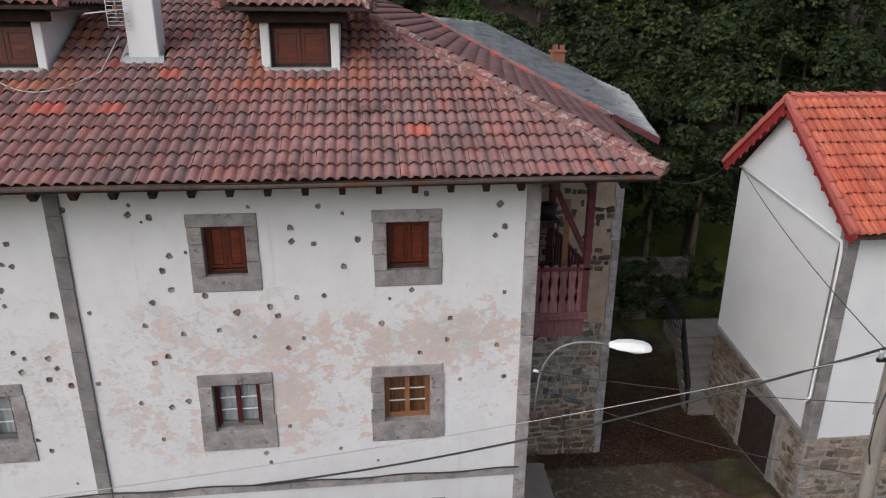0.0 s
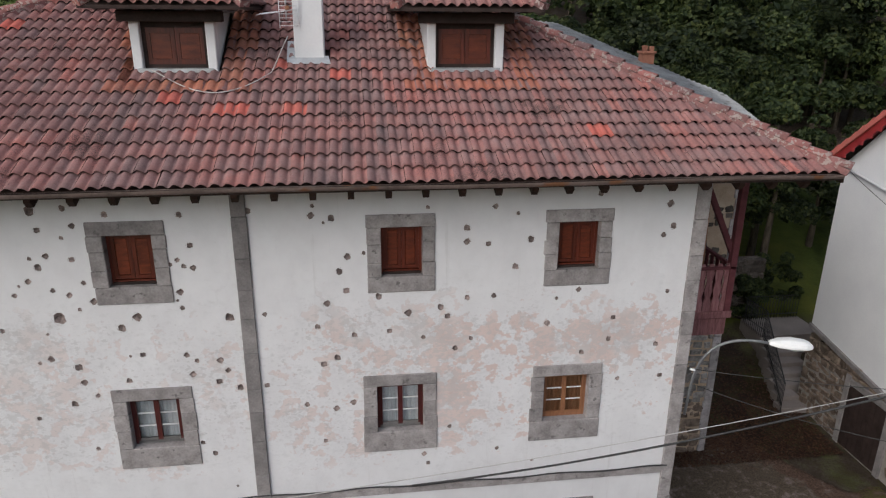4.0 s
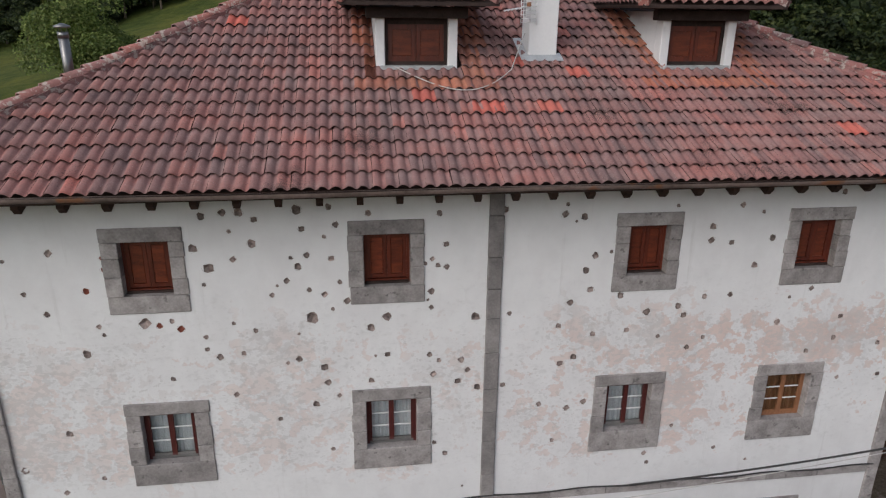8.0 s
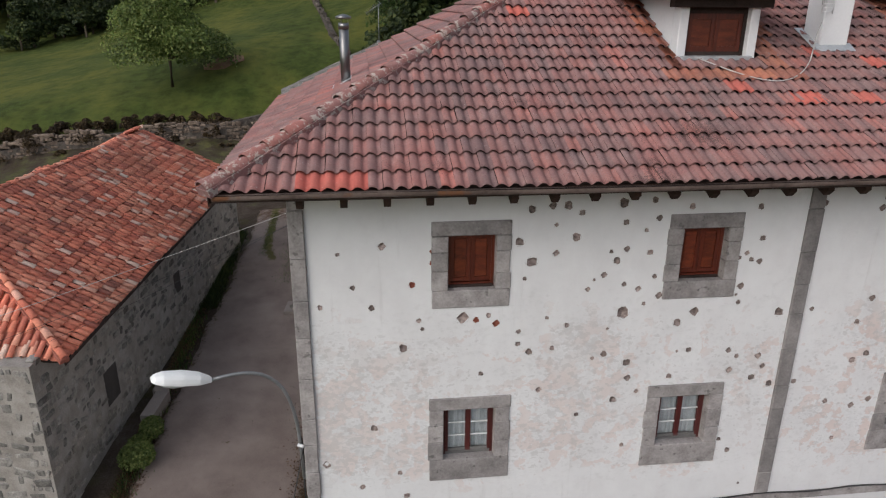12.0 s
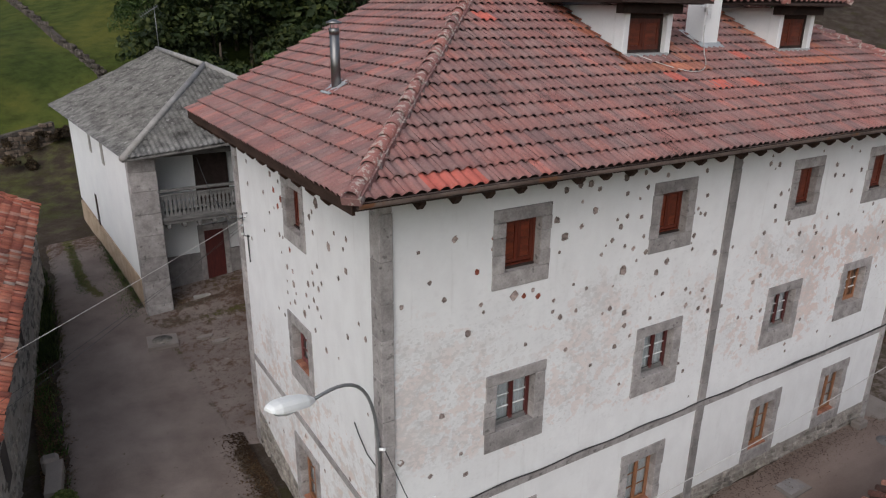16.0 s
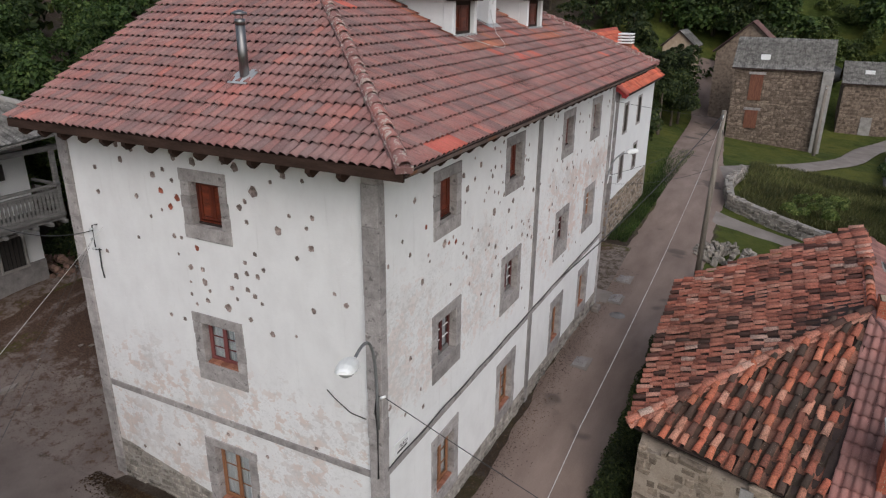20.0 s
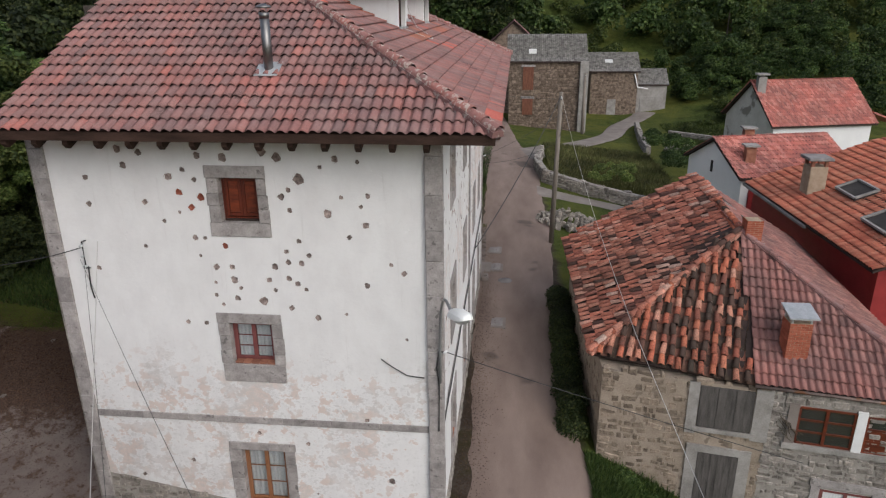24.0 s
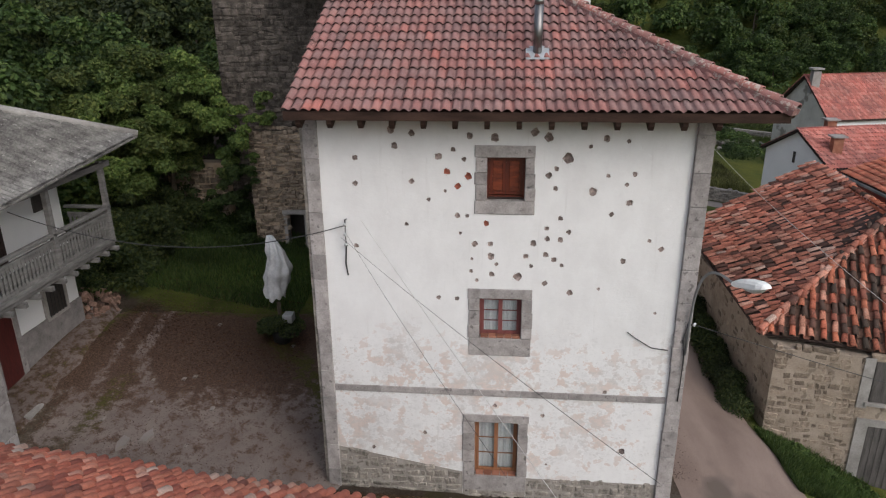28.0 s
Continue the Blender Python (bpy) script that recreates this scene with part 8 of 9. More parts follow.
part("door", new_box(69.88, 70.05, -2.4, -1.2, -2.2, -0.1), M_CEMENT, HB, "grey wooden door")
part("gutter", tube(bmesh.new(), [(69.8, -4.7, 3.4), (69.8, -5.2, 1.6), (69.8, -6.6, 1.4)], 0.09, 6), M_ROD, HB)
HC = far_house(70.4, 76.0, -9.3, -5.3, -2.6, 1.9, 3.7, M_CEMENT, M_CORRUG, "y", "small grey garage with pale door", 0.25, False)
part("garage_door", new_box(70.3, 70.45, -8.9, -5.8, -2.6, 0.3), M_CEMENT, HC, "pale metal garage door")
far_house(72.0, 78.0, 19.0, 23.0, -1.6, 7.0, 8.9, M_MORTAR, M_CORRUG, "x", "old ochre plastered house half hidden by ivy", 0.3, False)
RC = far_house(35.6, 43.4, -20.0, -10.6, -2.0, 2.4, 5.75, M_OLDRENDER, M_REDTILE, "y", "white and bare cement house under red tiles", 0.35)
part("wall_face", new_box(35.54, 35.6, -20, -10.62, -2.5, 2.3), M_WHITE, RC)
part("lower_roof", prism(bmesh.new(), [(36.0, -24.0, 1.9), (43.0, -24.0, 1.9), (43.0, -20.4, 3.2), (36.0, -20.4, 3.2)], (0, 0, 0.15)), M_REDTILE, RC)
RC.rotation_euler.z = radians(14)
rch = thing("chimney", (36.4, -10.4, 5.0), "grey cement chimney with slab cap", "chimney")
part("shaft", new_box(36.0, 36.7, -10.7, -10.0, 4.4, 6.35), M_CEMENT, rch)
part("cap", new_box(35.85, 36.85, -10.85, -9.85, 6.5, 6.65), M_CEMENT, rch)
part("cap_leg", new_box(36.2, 36.5, -10.5, -10.2, 6.35, 6.5), M_CEMENT, rch)
RB = far_house(13.0, 19.4, -8.5, -1.4, -2.0, 3.1, 4.75, M_FRESHWHITE, M_REDTILE, "y", "white house with red tiled roof and red lower wall", 0.3)
part("red_wall", new_box(12.9, 12.98, -8.4, -1.9, -2.5, 2.9), M_REDPAINT, RB)
# Slit drawn as a raised box in the painted room-shade colour
part("slit_window", new_box(16.3, 16.5, -1.41, -1.35, 2.7, 3.4), M_ROOMSHADE, RB, "narrow slit in the gable")
RB.rotation_euler.z = radians(14)
for cx, cy, h_ in ((12.6, -2.3, 1.0), (15.2, -2.9, 0.75)):
    zr = 3.1 + 1.65 * (1 - abs(cx - 14.8) / 3.5)
    ch = thing("chimney", (cx, cy, zr), "small orange brick chimney with a slab cap", "chimney", "small chimneys")
    part("shaft", new_box(cx - 0.28, cx + 0.28, cy - 0.28, cy + 0.28, zr - 0.4, zr + h_), M_BRICK, ch)
    part("cap", new_box(cx - 0.42, cx + 0.42, cy - 0.42, cy + 0.42, zr + h_, zr + h_ + 0.1), M_CEMENT, ch)
RM = thing("village_house", (1, -1.5, -2), "red-walled house under bright orange tiles with a roof window", "house")
M0, M1, M2, M3 = (-4.4, -1.5, 3.5), (8.5, -0.9, 3.5), (8.5, -7.5, 5.9), (-4.4, -7.5, 5.9)
part("wall", prism(bmesh.new(), [(-4.0, -1.9, -3.5), (8.2, -1.3, -3.5), (8.2, -13, -3.5), (-4.0, -13, -3.5)], (0, 0, 6.9)), M_REDPAINT, RM)
mr = part("roof", prism(bmesh.new(), [M0, M1, M2, M3], (0, 0, -0.1)), M_FELT, RM, "bright orange tiled roof")
deck(mr, [(8.5, -13.5, 3.4), (-4.4, -13.5, 3.4), M3, M2], 0.1, M_FELT)
tile_roof(mr, [M1, M0, M3, M2], UNIT, 0.212, 0.40, M_PALETILE, M_PALETILE, None, 0, 0.004, 0.012)
hip_line(M3, M2, mr, M_NEWTILE, 28, 0.11, 0.06)
part("gutter", beam(bmesh.new(), (1.1, -1.2, 3.4), (8.5, -0.86, 3.42), 0.12, 0.12), M_CEMENT, RM, "pale metal gutter")
mrn = (Vector(M3) - Vector(M0)).normalized()
for sx, so in ((1.7, 2.3), (-2.4, 1.6)):
    c0 = Vector((sx, -1.2, 3.5)) + mrn * so
    # Opaque slab; its dark colour paints the shade inside the open window
    sk = part("roof_window", prism(bmesh.new(), [c0 + Vector((0, 0, 0.1)), c0 + Vector((1.9, 0, 0.1)), c0 + Vector((1.9, 0, 0.1)) + mrn * 1.0, c0 + Vector((0, 0, 0.1)) + mrn * 1.0], (0, 0, 0.1)), M_ROOMSHADE, RM, "open roof window with grey frame")
    for a0, a1 in (((0, 0), (1.9, 0)), ((0, 1), (1.9, 1)), ((0, 0), (0, 1)), ((1.9, 0), (1.9, 1))):
        part("sash", beam(bmesh.new(), c0 + Vector((a0[0], 0, 0.24)) + mrn * a0[1], c0 + Vector((a1[0], 0, 0.24)) + mrn * a1[1], 0.12, 0.08), M_CEMENT, sk)
mch = thing("chimney", (4.5, -2.7, 4.0), "rough rendered chimney with tiled hood", "chimney")
part("shaft", new_box(4.1, 5.0, -3.1, -2.3, 3.7, 5.4, bevel=0.03), M_MORTAR, mch)
part("cap", new_box(3.95, 5.15, -3.25, -2.15, 5.7, 5.83, bevel=0.02), M_DARKSTONE, mch)
for sx, sy in ((4.2, -3.0), (4.9, -3.0), (4.2, -2.4), (4.9, -2.4)):
    part("cap_leg", new_box(sx - 0.07, sx + 0.07, sy - 0.07, sy + 0.07, 5.4, 5.7), M_BRICK, mch)
hay = thing("covered_stack", (84, 4, 2), "black plastic sheet over a hay stack", "stack")
bmh = bmesh.new()
bmesh.ops.create_icosphere(bmh, subdivisions=3, radius=1)
for v in bmh.verts:
    v.co = Vector((84 + v.co.x * 2.8, 4.0 + v.co.y * 3.4, gz(84, 4.0) + 1.5 + v.co.z * 1.5 + 0.15 * noise.noise(v.co * 3)))
part("sheet", bmh, M_IRON, hay, "", True)


# ---- garden, walls and poles by the street ----
def field_wall(name, pts, h, label, size=0.3, seed=1, thick=0.45, m_=None, singles=0, gaps=0.0, core_m=None):
    w = thing(name, (*pts[0], gz(*pts[0])), label, "wall", "dry stone walls")
    for k, ((x0, y0), (x1, y1)) in enumerate(zip(pts, pts[1:])):
        d = Vector((x1 - x0, y1 - y0, 0))
        n = Vector((d.y, -d.x, 0)).normalized()
        L = d.length
        zb = lambda a, x0=x0, y0=y0, d=d, L=L: gz(x0 + d.x * a / L, y0 + d.y * a / L)
        core = bmesh.new()
        prism(core, [(x0, y0, zb(0) - 0.4), (x1, y1, zb(L) - 0.4), (x1 - n.x * thick, y1 - n.y * thick, zb(L) - 0.4), (x0 - n.x * thick, y0 - n.y * thick, zb(0) - 0.4)], (0, 0, h * 0.92 + 0.4))
        part("core", core, core_m or m_ or M_MORTAR_GREY, w)
        rubble(w, (x0, y0, 0), d, L, lambda a: zb(a) - 0.2, lambda a: zb(a) + h + 0.1 * noise.noise(Vector((a * 0.8, k, seed))), size, 0.3, m_ or M_GREYRUB_I, M_PLINTH, singles, (), seed + k, 0.05, gaps=gaps)
        rubble(w, (x1 - n.x * thick, y1 - n.y * thick, 0), -d, L, lambda a: zb(L - a) - 0.2, lambda a: zb(L - a) + h * 0.98, size, 0.3, m_ or M_GREYRUB_I, None, 0, (), seed + k + 50, 0.05)
    return w


field_wall("garden_wall", [(33.5, 9.3), (27.5, 9.9), (23.4, 9.3), (21.3, 6.4), (19.7, 2.9), (19.0, -1.5)], 1.0, "low grey dry-stone wall round a vegetable garden", 0.28, 61, singles=60)
field_wall("garden_wall", [(60, -3.6), (50, -2.4), (41, -1.7)], 1.0, "pale tumbled stone wall beside a lane", 0.34, 65)
field_wall("garden_wall", [(54, -6.5), (48.5, -12.7)], 0.8, "low pale wall at the back of the garden", 0.34, 68)
field_wall("retaining_wall", [(-62, 53.6), (-41, 52.9), (-30.1, 52.7), (-23.6, 53.2), (-18.0, 54.6)], 1.35, "mossy dry-stone retaining wall under the meadow", 0.3, 71, 0.6, M_BROWNRUB_I, 0, 0.3, M_DKRUB_I)
field_wall("field_wall", [(-13.6, 58), (-16, 68), (-18.3, 85), (-19.5, 96)], 0.5, "low dry-stone field wall climbing the meadow edge", 0.36, 75, 0.4, M_DKRUB_I, 0, 0.2)
drape("lane", [(21.2, 10.8), (20.2, 8.6), (19.3, 5.6), (18.4, 2.0), (17.8, -1.5)], [3.4, 2.4, 1.9, 1.8, 1.8], M_CONCRETE, 0.05, "pale concrete lane branching from the street", "lane")
drape("lane_upper", [(31.5, 11.6), (35, 9.9), (39.5, 7.6), (44.5, 4.4), (52, 0.4), (61, -1.8), (69.5, -6.5)], [4.6, 3.4, 2.8, 2.4, 2.4, 2.6, 3.0], M_CONCRETE, 0.06, "pale concrete lane to the upper houses", "lane")


def pole(x, y, h, lean, label, r=0.14):
    z = gz(x, y)
    p = thing("utility_pole", (x, y, z), label, "pole", "utility poles")
    part("shaft", tube(bmesh.new(), [(x, y, z - 0.3), (x + lean[0] * 0.5, y + lean[1] * 0.5, z + h * 0.5), (x + lean[0], y + lean[1], z + h)], [r, r * 0.88, r * 0.75], 10), M_POLE, p)
    t = Vector((x + lean[0], y + lean[1], z + h))
    part("crossbar", beam(bmesh.new(), t + Vector((-0.3, 0, -0.35)), t + Vector((0.3, 0, -0.35)), 0.06, 0.06), M_IRON, p)
    for s in (-0.25, 0.0, 0.25):
        part("insulator", tube(bmesh.new(), [t + Vector((s, 0, -0.32)), t + Vector((s, 0, -0.18))], 0.035, 8), M_LAMPGLASS, p)
    return t


pole(8.85, 9.3, 8.6, (-0.4, -0.15), "weathered wooden utility pole by the street", 0.15)
pole(53.2, 3.6, 7.0, (0.3, 0.0), "weathered wooden utility pole before the stone house", 0.2)


def heap(name, c, r, n, size, m_, label, category, seed, squash=0.45):
    """A loose pile of broken pieces."""
    rnd = random.Random(seed)
    t = thing(name, (c[0], c[1], gz(*c)), label, category)
    for k in range(n):
        a, q = rnd.uniform(0, 6.28), r * math.sqrt(rnd.random())
        x, y = c[0] + q * math.cos(a), c[1] + q * math.sin(a)
        z = gz(x, y) + squash * (r - q) * rnd.uniform(0.2, 1.0)
        v, f = stone_shape(rnd.randrange(6))
        me = bpy.data.meshes.get(f"{name}_piece_{k % 6}") or mesh_from(f"{name}_piece_{k % 6}", v, f, m_)
        ob = new("piece", me)
        ob.matrix_basis = Matrix.Translation(Vector((x, y, z + size * 0.25)) - PLACE[t.name]) @ Euler((rnd.random() * 3, rnd.random() * 3, rnd.random() * 6)).to_matrix().to_4x4() @ Matrix.Diagonal((size * rnd.uniform(0.6, 1.5), size * rnd.uniform(0.4, 0.9), size * rnd.uniform(0.25, 0.7), 1))
        ob.parent = t


heap("rubble_heap", (13.3, 8.0), 2.0, 110, 0.42, M_PLINTH, "heap of pale building rubble by the street", "rubble", 81)
heap("rubble_heap", (43.5, -7.0), 3.2, 80, 0.6, M_PLINTH, "long heap of pale stones and timber", "rubble", 82, 0.25)
heap("brick_pile", (-8.9, 32.7), 1.2, 80, 0.34, M_DEBRIS, "pile of broken bricks and rubble against the house", "rubble", 83)

# ---- trees and woods ----
def crown_lumps(x, y, z, r, h, rnd, n=9):
    out = []
    for _ in range(n):
        a, q = rnd.uniform(0, 6.28), rnd.uniform(0.1, 0.75)
        zz = rnd.uniform(0.15, 1.0)
        w = math.sin(math.pi * min(0.95, 0.25 + 0.7 * zz)) + 0.15
        out.append((x + r * q * w * math.cos(a), y + r * q * w * math.sin(a), z + h * zz, r * rnd.uniform(0.32, 0.55) * (1.1 - 0.35 * zz)))
    return out


def woods(name, spots, leaves, size, material, label, seed):
    """A mass of tree crowns as one object."""
    rnd = random.Random(seed)
    lumps = []
    for x, y, z, r, h in spots:
        lumps += crown_lumps(x, y, z, r, h, rnd)
    c = np.array(lumps)
    v, f = leaf_cloud(c[:, :3], c[:, 3], leaves, size, seed)
    ob = new(name, mesh_from(name, v, f, material))
    tagged(ob, label, "trees", kind="stuff")
    bm = bmesh.new()
    for x, y, z, r, h in [p for p in spots if p[4] > 4.0][:90]:
        tube(bm, [(x, y, z - 2.5), (x + 0.2, y, z + h * 0.5)], [0.18 + 0.02 * r, 0.08], 6, False)
    if not bm.verts:
        return bm.free()
    tr = new(name + "_trunks", bpy.data.meshes.new(name + "_trunks"))
    bm.to_mesh(tr.data)
    bm.free()
    tr.data.materials.append(M_BARK)
    tagged(tr, "dark trunks standing in the wood", "trunks", kind="stuff")


def scatter(n, inside, seed, r, h, lift=1.0):
    rnd = random.Random(seed)
    out = []
    (x0, x1), (y0, y1) = inside[0], inside[1]
    ok = inside[2] if len(inside) > 2 else (lambda x, y: True)
    while len(out) < n:
        x, y = rnd.uniform(x0, x1), rnd.uniform(y0, y1)
        if ok(x, y):
            out.append((x, y, gz(x, y) + lift, rnd.uniform(*r), rnd.uniform(*h)))
    return out


M_BRAMBLE = leaf_mat("brown_bramble_leaves", (0.028, 0.02, 0.012), (0.06, 0.04, 0.022), (0.11, 0.072, 0.038))
woods("wood_northeast", scatter(46, ((8, 40), (25.5, 48), lambda x, y: x > 9 or y > 32), 5, (1.8, 3.4), (5, 9), 0.6), 120000, 0.34, M_LEAF_DARK, "dense dark green wood on the bank behind the houses", 5)
woods("wood_bank", scatter(40, ((-7, 9), (33.5, 50)), 15, (1.8, 3.0), (4, 8), 0.2), 130000, 0.26, M_LEAF_MID, "leafy trees and creepers crowding behind the yard", 15)
woods("wood_undergrowth", scatter(36, ((-8, 3), (32.2, 35)), 16, (0.8, 1.4), (1.2, 3.0), -0.4), 50000, 0.16, M_LEAF_DARK, "dark brambles at the foot of the trees", 16)
woods("wood_far", scatter(120, ((-75, 60), (106, 150)), 6, (4, 7), (8, 14)), 60000, 1.0, M_LEAF_DARK, "dark wooded hill crest beyond the meadow", 6)
woods("wood_east", scatter(170, ((88, 140), (-90, 60)), 7, (3, 5.5), (5, 9), 0.3), 130000, 0.7, M_LEAF_MID, "scrubby green hillside east of the village", 7)
woods("wood_east_scrub", scatter(120, ((80, 112), (-70, 22)), 17, (1.5, 3), (2, 4), 0.0), 70000, 0.45, M_LEAF_WARM, "lighter scrub on the lower slope", 17)
woods("wood_scrub_near", scatter(46, ((72, 86), (-34, -10.5)), 27, (1.4, 2.4), (2, 4.5), 0.0), 60000, 0.3, M_LEAF_MID, "green scrub crowding behind the garage", 27)
woods("wood_slope_south", scatter(110, ((56, 96), (-62, -15)), 37, (1.8, 3.2), (2.5, 5.5), 0.0), 120000, 0.34, M_LEAF_MID, "green bushes covering the slope above the red roofs", 37)
woods("garden_scrub", scatter(30, ((45, 68), (-24, -9)), 38, (0.9, 1.7), (1.0, 2.2), -0.2), 34000, 0.22, M_LEAF_WARM, "low green bushes on the rough ground by the lane", 38)
woods("overhanging_trees", [(7.2, 25.8, 2.2, 1.9, 7.5), (9.4, 26.6, 2.0, 2.2, 8), (11.8, 26.8, 2.4, 2.0, 8), (8.2, 28.8, 2.5, 2.4, 9), (13.6, 26.2, 3.4, 1.9, 7), (10.6, 29, 3, 2.6, 9), (6.6, 28.2, 3.0, 1.8, 8), (14.6, 28.6, 3.4, 2.4, 9), (9.0, 25.3, 3.5, 1.3, 5)], 60000, 0.2, M_LEAF_DARK, "dark leafy trees hanging over the back of the plot", 28)
woods("creeper_trees", [(0.6, 33.6, 3.6, 1.9, 6.0), (-1.4, 35.0, 3.4, 2.0, 6.5), (1.4, 32.0, 6.2, 1.2, 3.6), (-3.6, 35.6, 3.4, 2.0, 6.0), (-0.4, 34.0, 7.2, 1.6, 3.6), (-5.8, 36.2, 3.6, 2.0, 6.0), (2.0, 34.6, 5.4, 1.8, 5.0), (-2.4, 33.6, 6.0, 1.5, 3.6), (-4.6, 34.6, 6.2, 1.6, 3.8), (0.4, 32.2, 5.4, 1.2, 3.2)], 74000, 0.2, M_LEAF_WARM, "light green creepers and young trees against the stone wall", 29)
woods("young_ash_trees", [(-3.0, 33.2, 4.6, 1.3, 3.4), (-1.2, 33.0, 5.4, 1.3, 3.2), (-4.8, 34.0, 4.8, 1.4, 3.6), (0.2, 32.6, 7.4, 1.2, 3.0), (-6.4, 35.0, 5.0, 1.4, 3.6), (-2.2, 34.2, 7.8, 1.4, 3.0), (-0.9, 30.6, 6.6, 1.0, 3.0), (-0.8, 29.4, 6.2, 0.8, 2.0), (-0.6, 28.2, 7.2, 0.7, 1.6), (-0.9, 31.4, 8.4, 1.2, 2.6), (-0.7, 30.2, 4.2, 0.7, 2.0)], 40000, 0.17, M_LEAF_ASH, "young ash trees in light green leaf", 71)
woods("bank_brambles", [(7.6 + 0.55 * k, 24.9 + 0.3 * math.sin(k * 2.1), 1.3 + 0.5 * math.sin(k * 1.3), 0.75, 2.2) for k in range(12)], 24000, 0.15, M_LEAF_DARK, "dark brambles hanging over the bank wall", 36)
woods("wall_ivy", [(2.0, 30.6, 2.2, 0.7, 2.6), (1.95, 29.6, 1.8, 0.6, 1.8), (2.0, 31.2, 4.4, 0.8, 3.4), (2.1, 28.3, 1.5, 0.5, 1.0), (1.4, 32.6, 1.6, 0.7, 1.4), (-0.7, 29.7, 1.6, 0.7, 2.4), (-0.6, 30.2, 3.4, 0.8, 3.0), (-0.75, 29.0, 4.6, 0.45, 1.6), (-0.5, 31.0, 2.0, 0.8, 2.6)], 26000, 0.14, M_LEAF_MID, "ivy climbing the tall stone wall", 30)
woods("retaining_scrub", [(x, 52.5 + 0.25 * math.sin(k * 2.3), gz(x, 52.7) - 0.1 + 0.7 * math.sin(k * 1.7), 0.4 + 0.2 * math.sin(k * 3.3), 0.8) for k, x in enumerate(-58 + 0.8 * i + 0.4 * math.sin(i * 5.1) for i in range(50))], 16000, 0.13, M_BRAMBLE, "dark brambles over the retaining wall", 33)
woods("wall_top_brambles", [(x, 54.3 + 0.35 * math.sin(k * 2.9), gz(x, 54.5) + 0.15 + 0.2 * math.sin(k * 1.9), 0.6 + 0.2 * math.sin(k * 3.7), 0.7) for k, x in enumerate(-58 + 0.56 * i + 0.3 * math.sin(i * 4.1) for i in range(74))], 60000, 0.14, M_BRAMBLE, "brown brambles along the top of the retaining wall", 43)
woods("house_ivy", [(71.6, 21.6, 0, 1.0, 6.5), (71.6, 23, -1, 1.4, 7.5), (70.2, 24, -1, 1.8, 7), (71.7, 20.6, 5.2, 0.7, 2.4)], 9000, 0.26, M_LEAF_DARK, "ivy over the old house gable", 44)
woods("wood_northeast_far", scatter(70, ((0, 70), (48, 90)), 18, (3, 5.5), (6, 11)), 70000, 0.7, M_LEAF_DARK, "dark wood climbing the hill", 18)
woods("wood_street", scatter(22, ((24, 70), (17, 26)), 19, (1.8, 3.2), (5, 8), 0.3), 50000, 0.34, M_LEAF_DARK, "dark trees hanging over the far end of the street", 19)
woods("wood_behind_village", scatter(62, ((79, 108), (9, 58)), 51, (3, 5), (7, 12), 0.2) + scatter(12, ((60, 71), (19, 36)), 52, (2.2, 3.4), (5, 8), 0.2) + [(80.5, 15.5, -1, 2.4, 6.5), (78.6, 17.0, -1.2, 1.8, 5.5)], 110000, 0.5, M_LEAF_DARK, "dark trees crowding behind the last houses", 51)
woods("wood_meadow_edge", scatter(40, ((-10, 4), (54, 88)), 9, (2.5, 4), (5, 9)), 60000, 0.45, M_LEAF_DARK, "dark trees along the edge of the meadow", 9)
woods("meadow_top_trees", scatter(30, ((-58, -31), (97, 108)), 39, (2, 3.4), (4, 7), 0.0), 50000, 0.4, M_LEAF_DARK, "dark trees along the top of the meadow", 39)
woods("wood_west", scatter(60, ((-120, -44), (112, 140)), 20, (3, 5), (5, 9)), 40000, 0.8, M_LEAF_DARK, "dark trees along the far side of the meadow", 20)


def tree(x, y, h, r, seed, label, leaves=9000, size=0.22, material=None):
    rnd = random.Random(seed)
    z = gz(x, y)
    t = thing("tree", (x, y, z), label, "tree")
    bm = bmesh.new()
    tube(bm, [(x, y, z - 0.3), (x + 0.05, y, z + h * 0.25), (x - 0.05, y + 0.1, z + h * 0.5)], [0.17, 0.13, 0.09], 8)
    lumps = crown_lumps(x, y, z + h * 0.16, r, h * 0.8, rnd, 22)
    for lx, ly, lz, lr in lumps[:9]:
        tube(bm, [(x, y, z + h * rnd.uniform(0.25, 0.45)), ((x + lx) / 2, (y + ly) / 2, (z + h * 0.35 + lz) / 2 + 0.2), (lx, ly, lz)], [0.06, 0.04, 0.015], 5, False)
    part("trunk", bm, M_BARK, t)
    c = np.array(lumps)
    v, f = leaf_cloud(c[:, :3], c[:, 3], leaves, size, seed)
    part("crown", mesh_from("crown", v, f, material or M_LEAF_LIGHT), None, t)


tree(-28.7, 60.0, 7.4, 4.6, 41, "broad apple tree with light green leaves on the meadow", 17000, 0.24)
tree(-9.5, 62, 6.0, 3.2, 43, "light green hazel at the edge of the wood", 9000, 0.24, M_LEAF_MID)

# ---- ruined stone walls behind the yard ----
ruin = thing("ruined_wall", (1.5, 33.0, 1.6), "crumbling ochre rubble stone pier under the ivy", "wall")
part("core", new_box(1.6, 2.3, 31.3, 34.3, 1.0, 5.2), M_MORTAR, ruin)
rubble(ruin, (1.6, 34.3, 0), (0, -1, 0), 3.0, 1.2, lambda a: 5.0 + 0.35 * noise.noise(Vector((a, 0, 1))), 0.26, 0.25, M_RUBBLE_I, M_RUBBLE, 60, (), 95, 0.06)
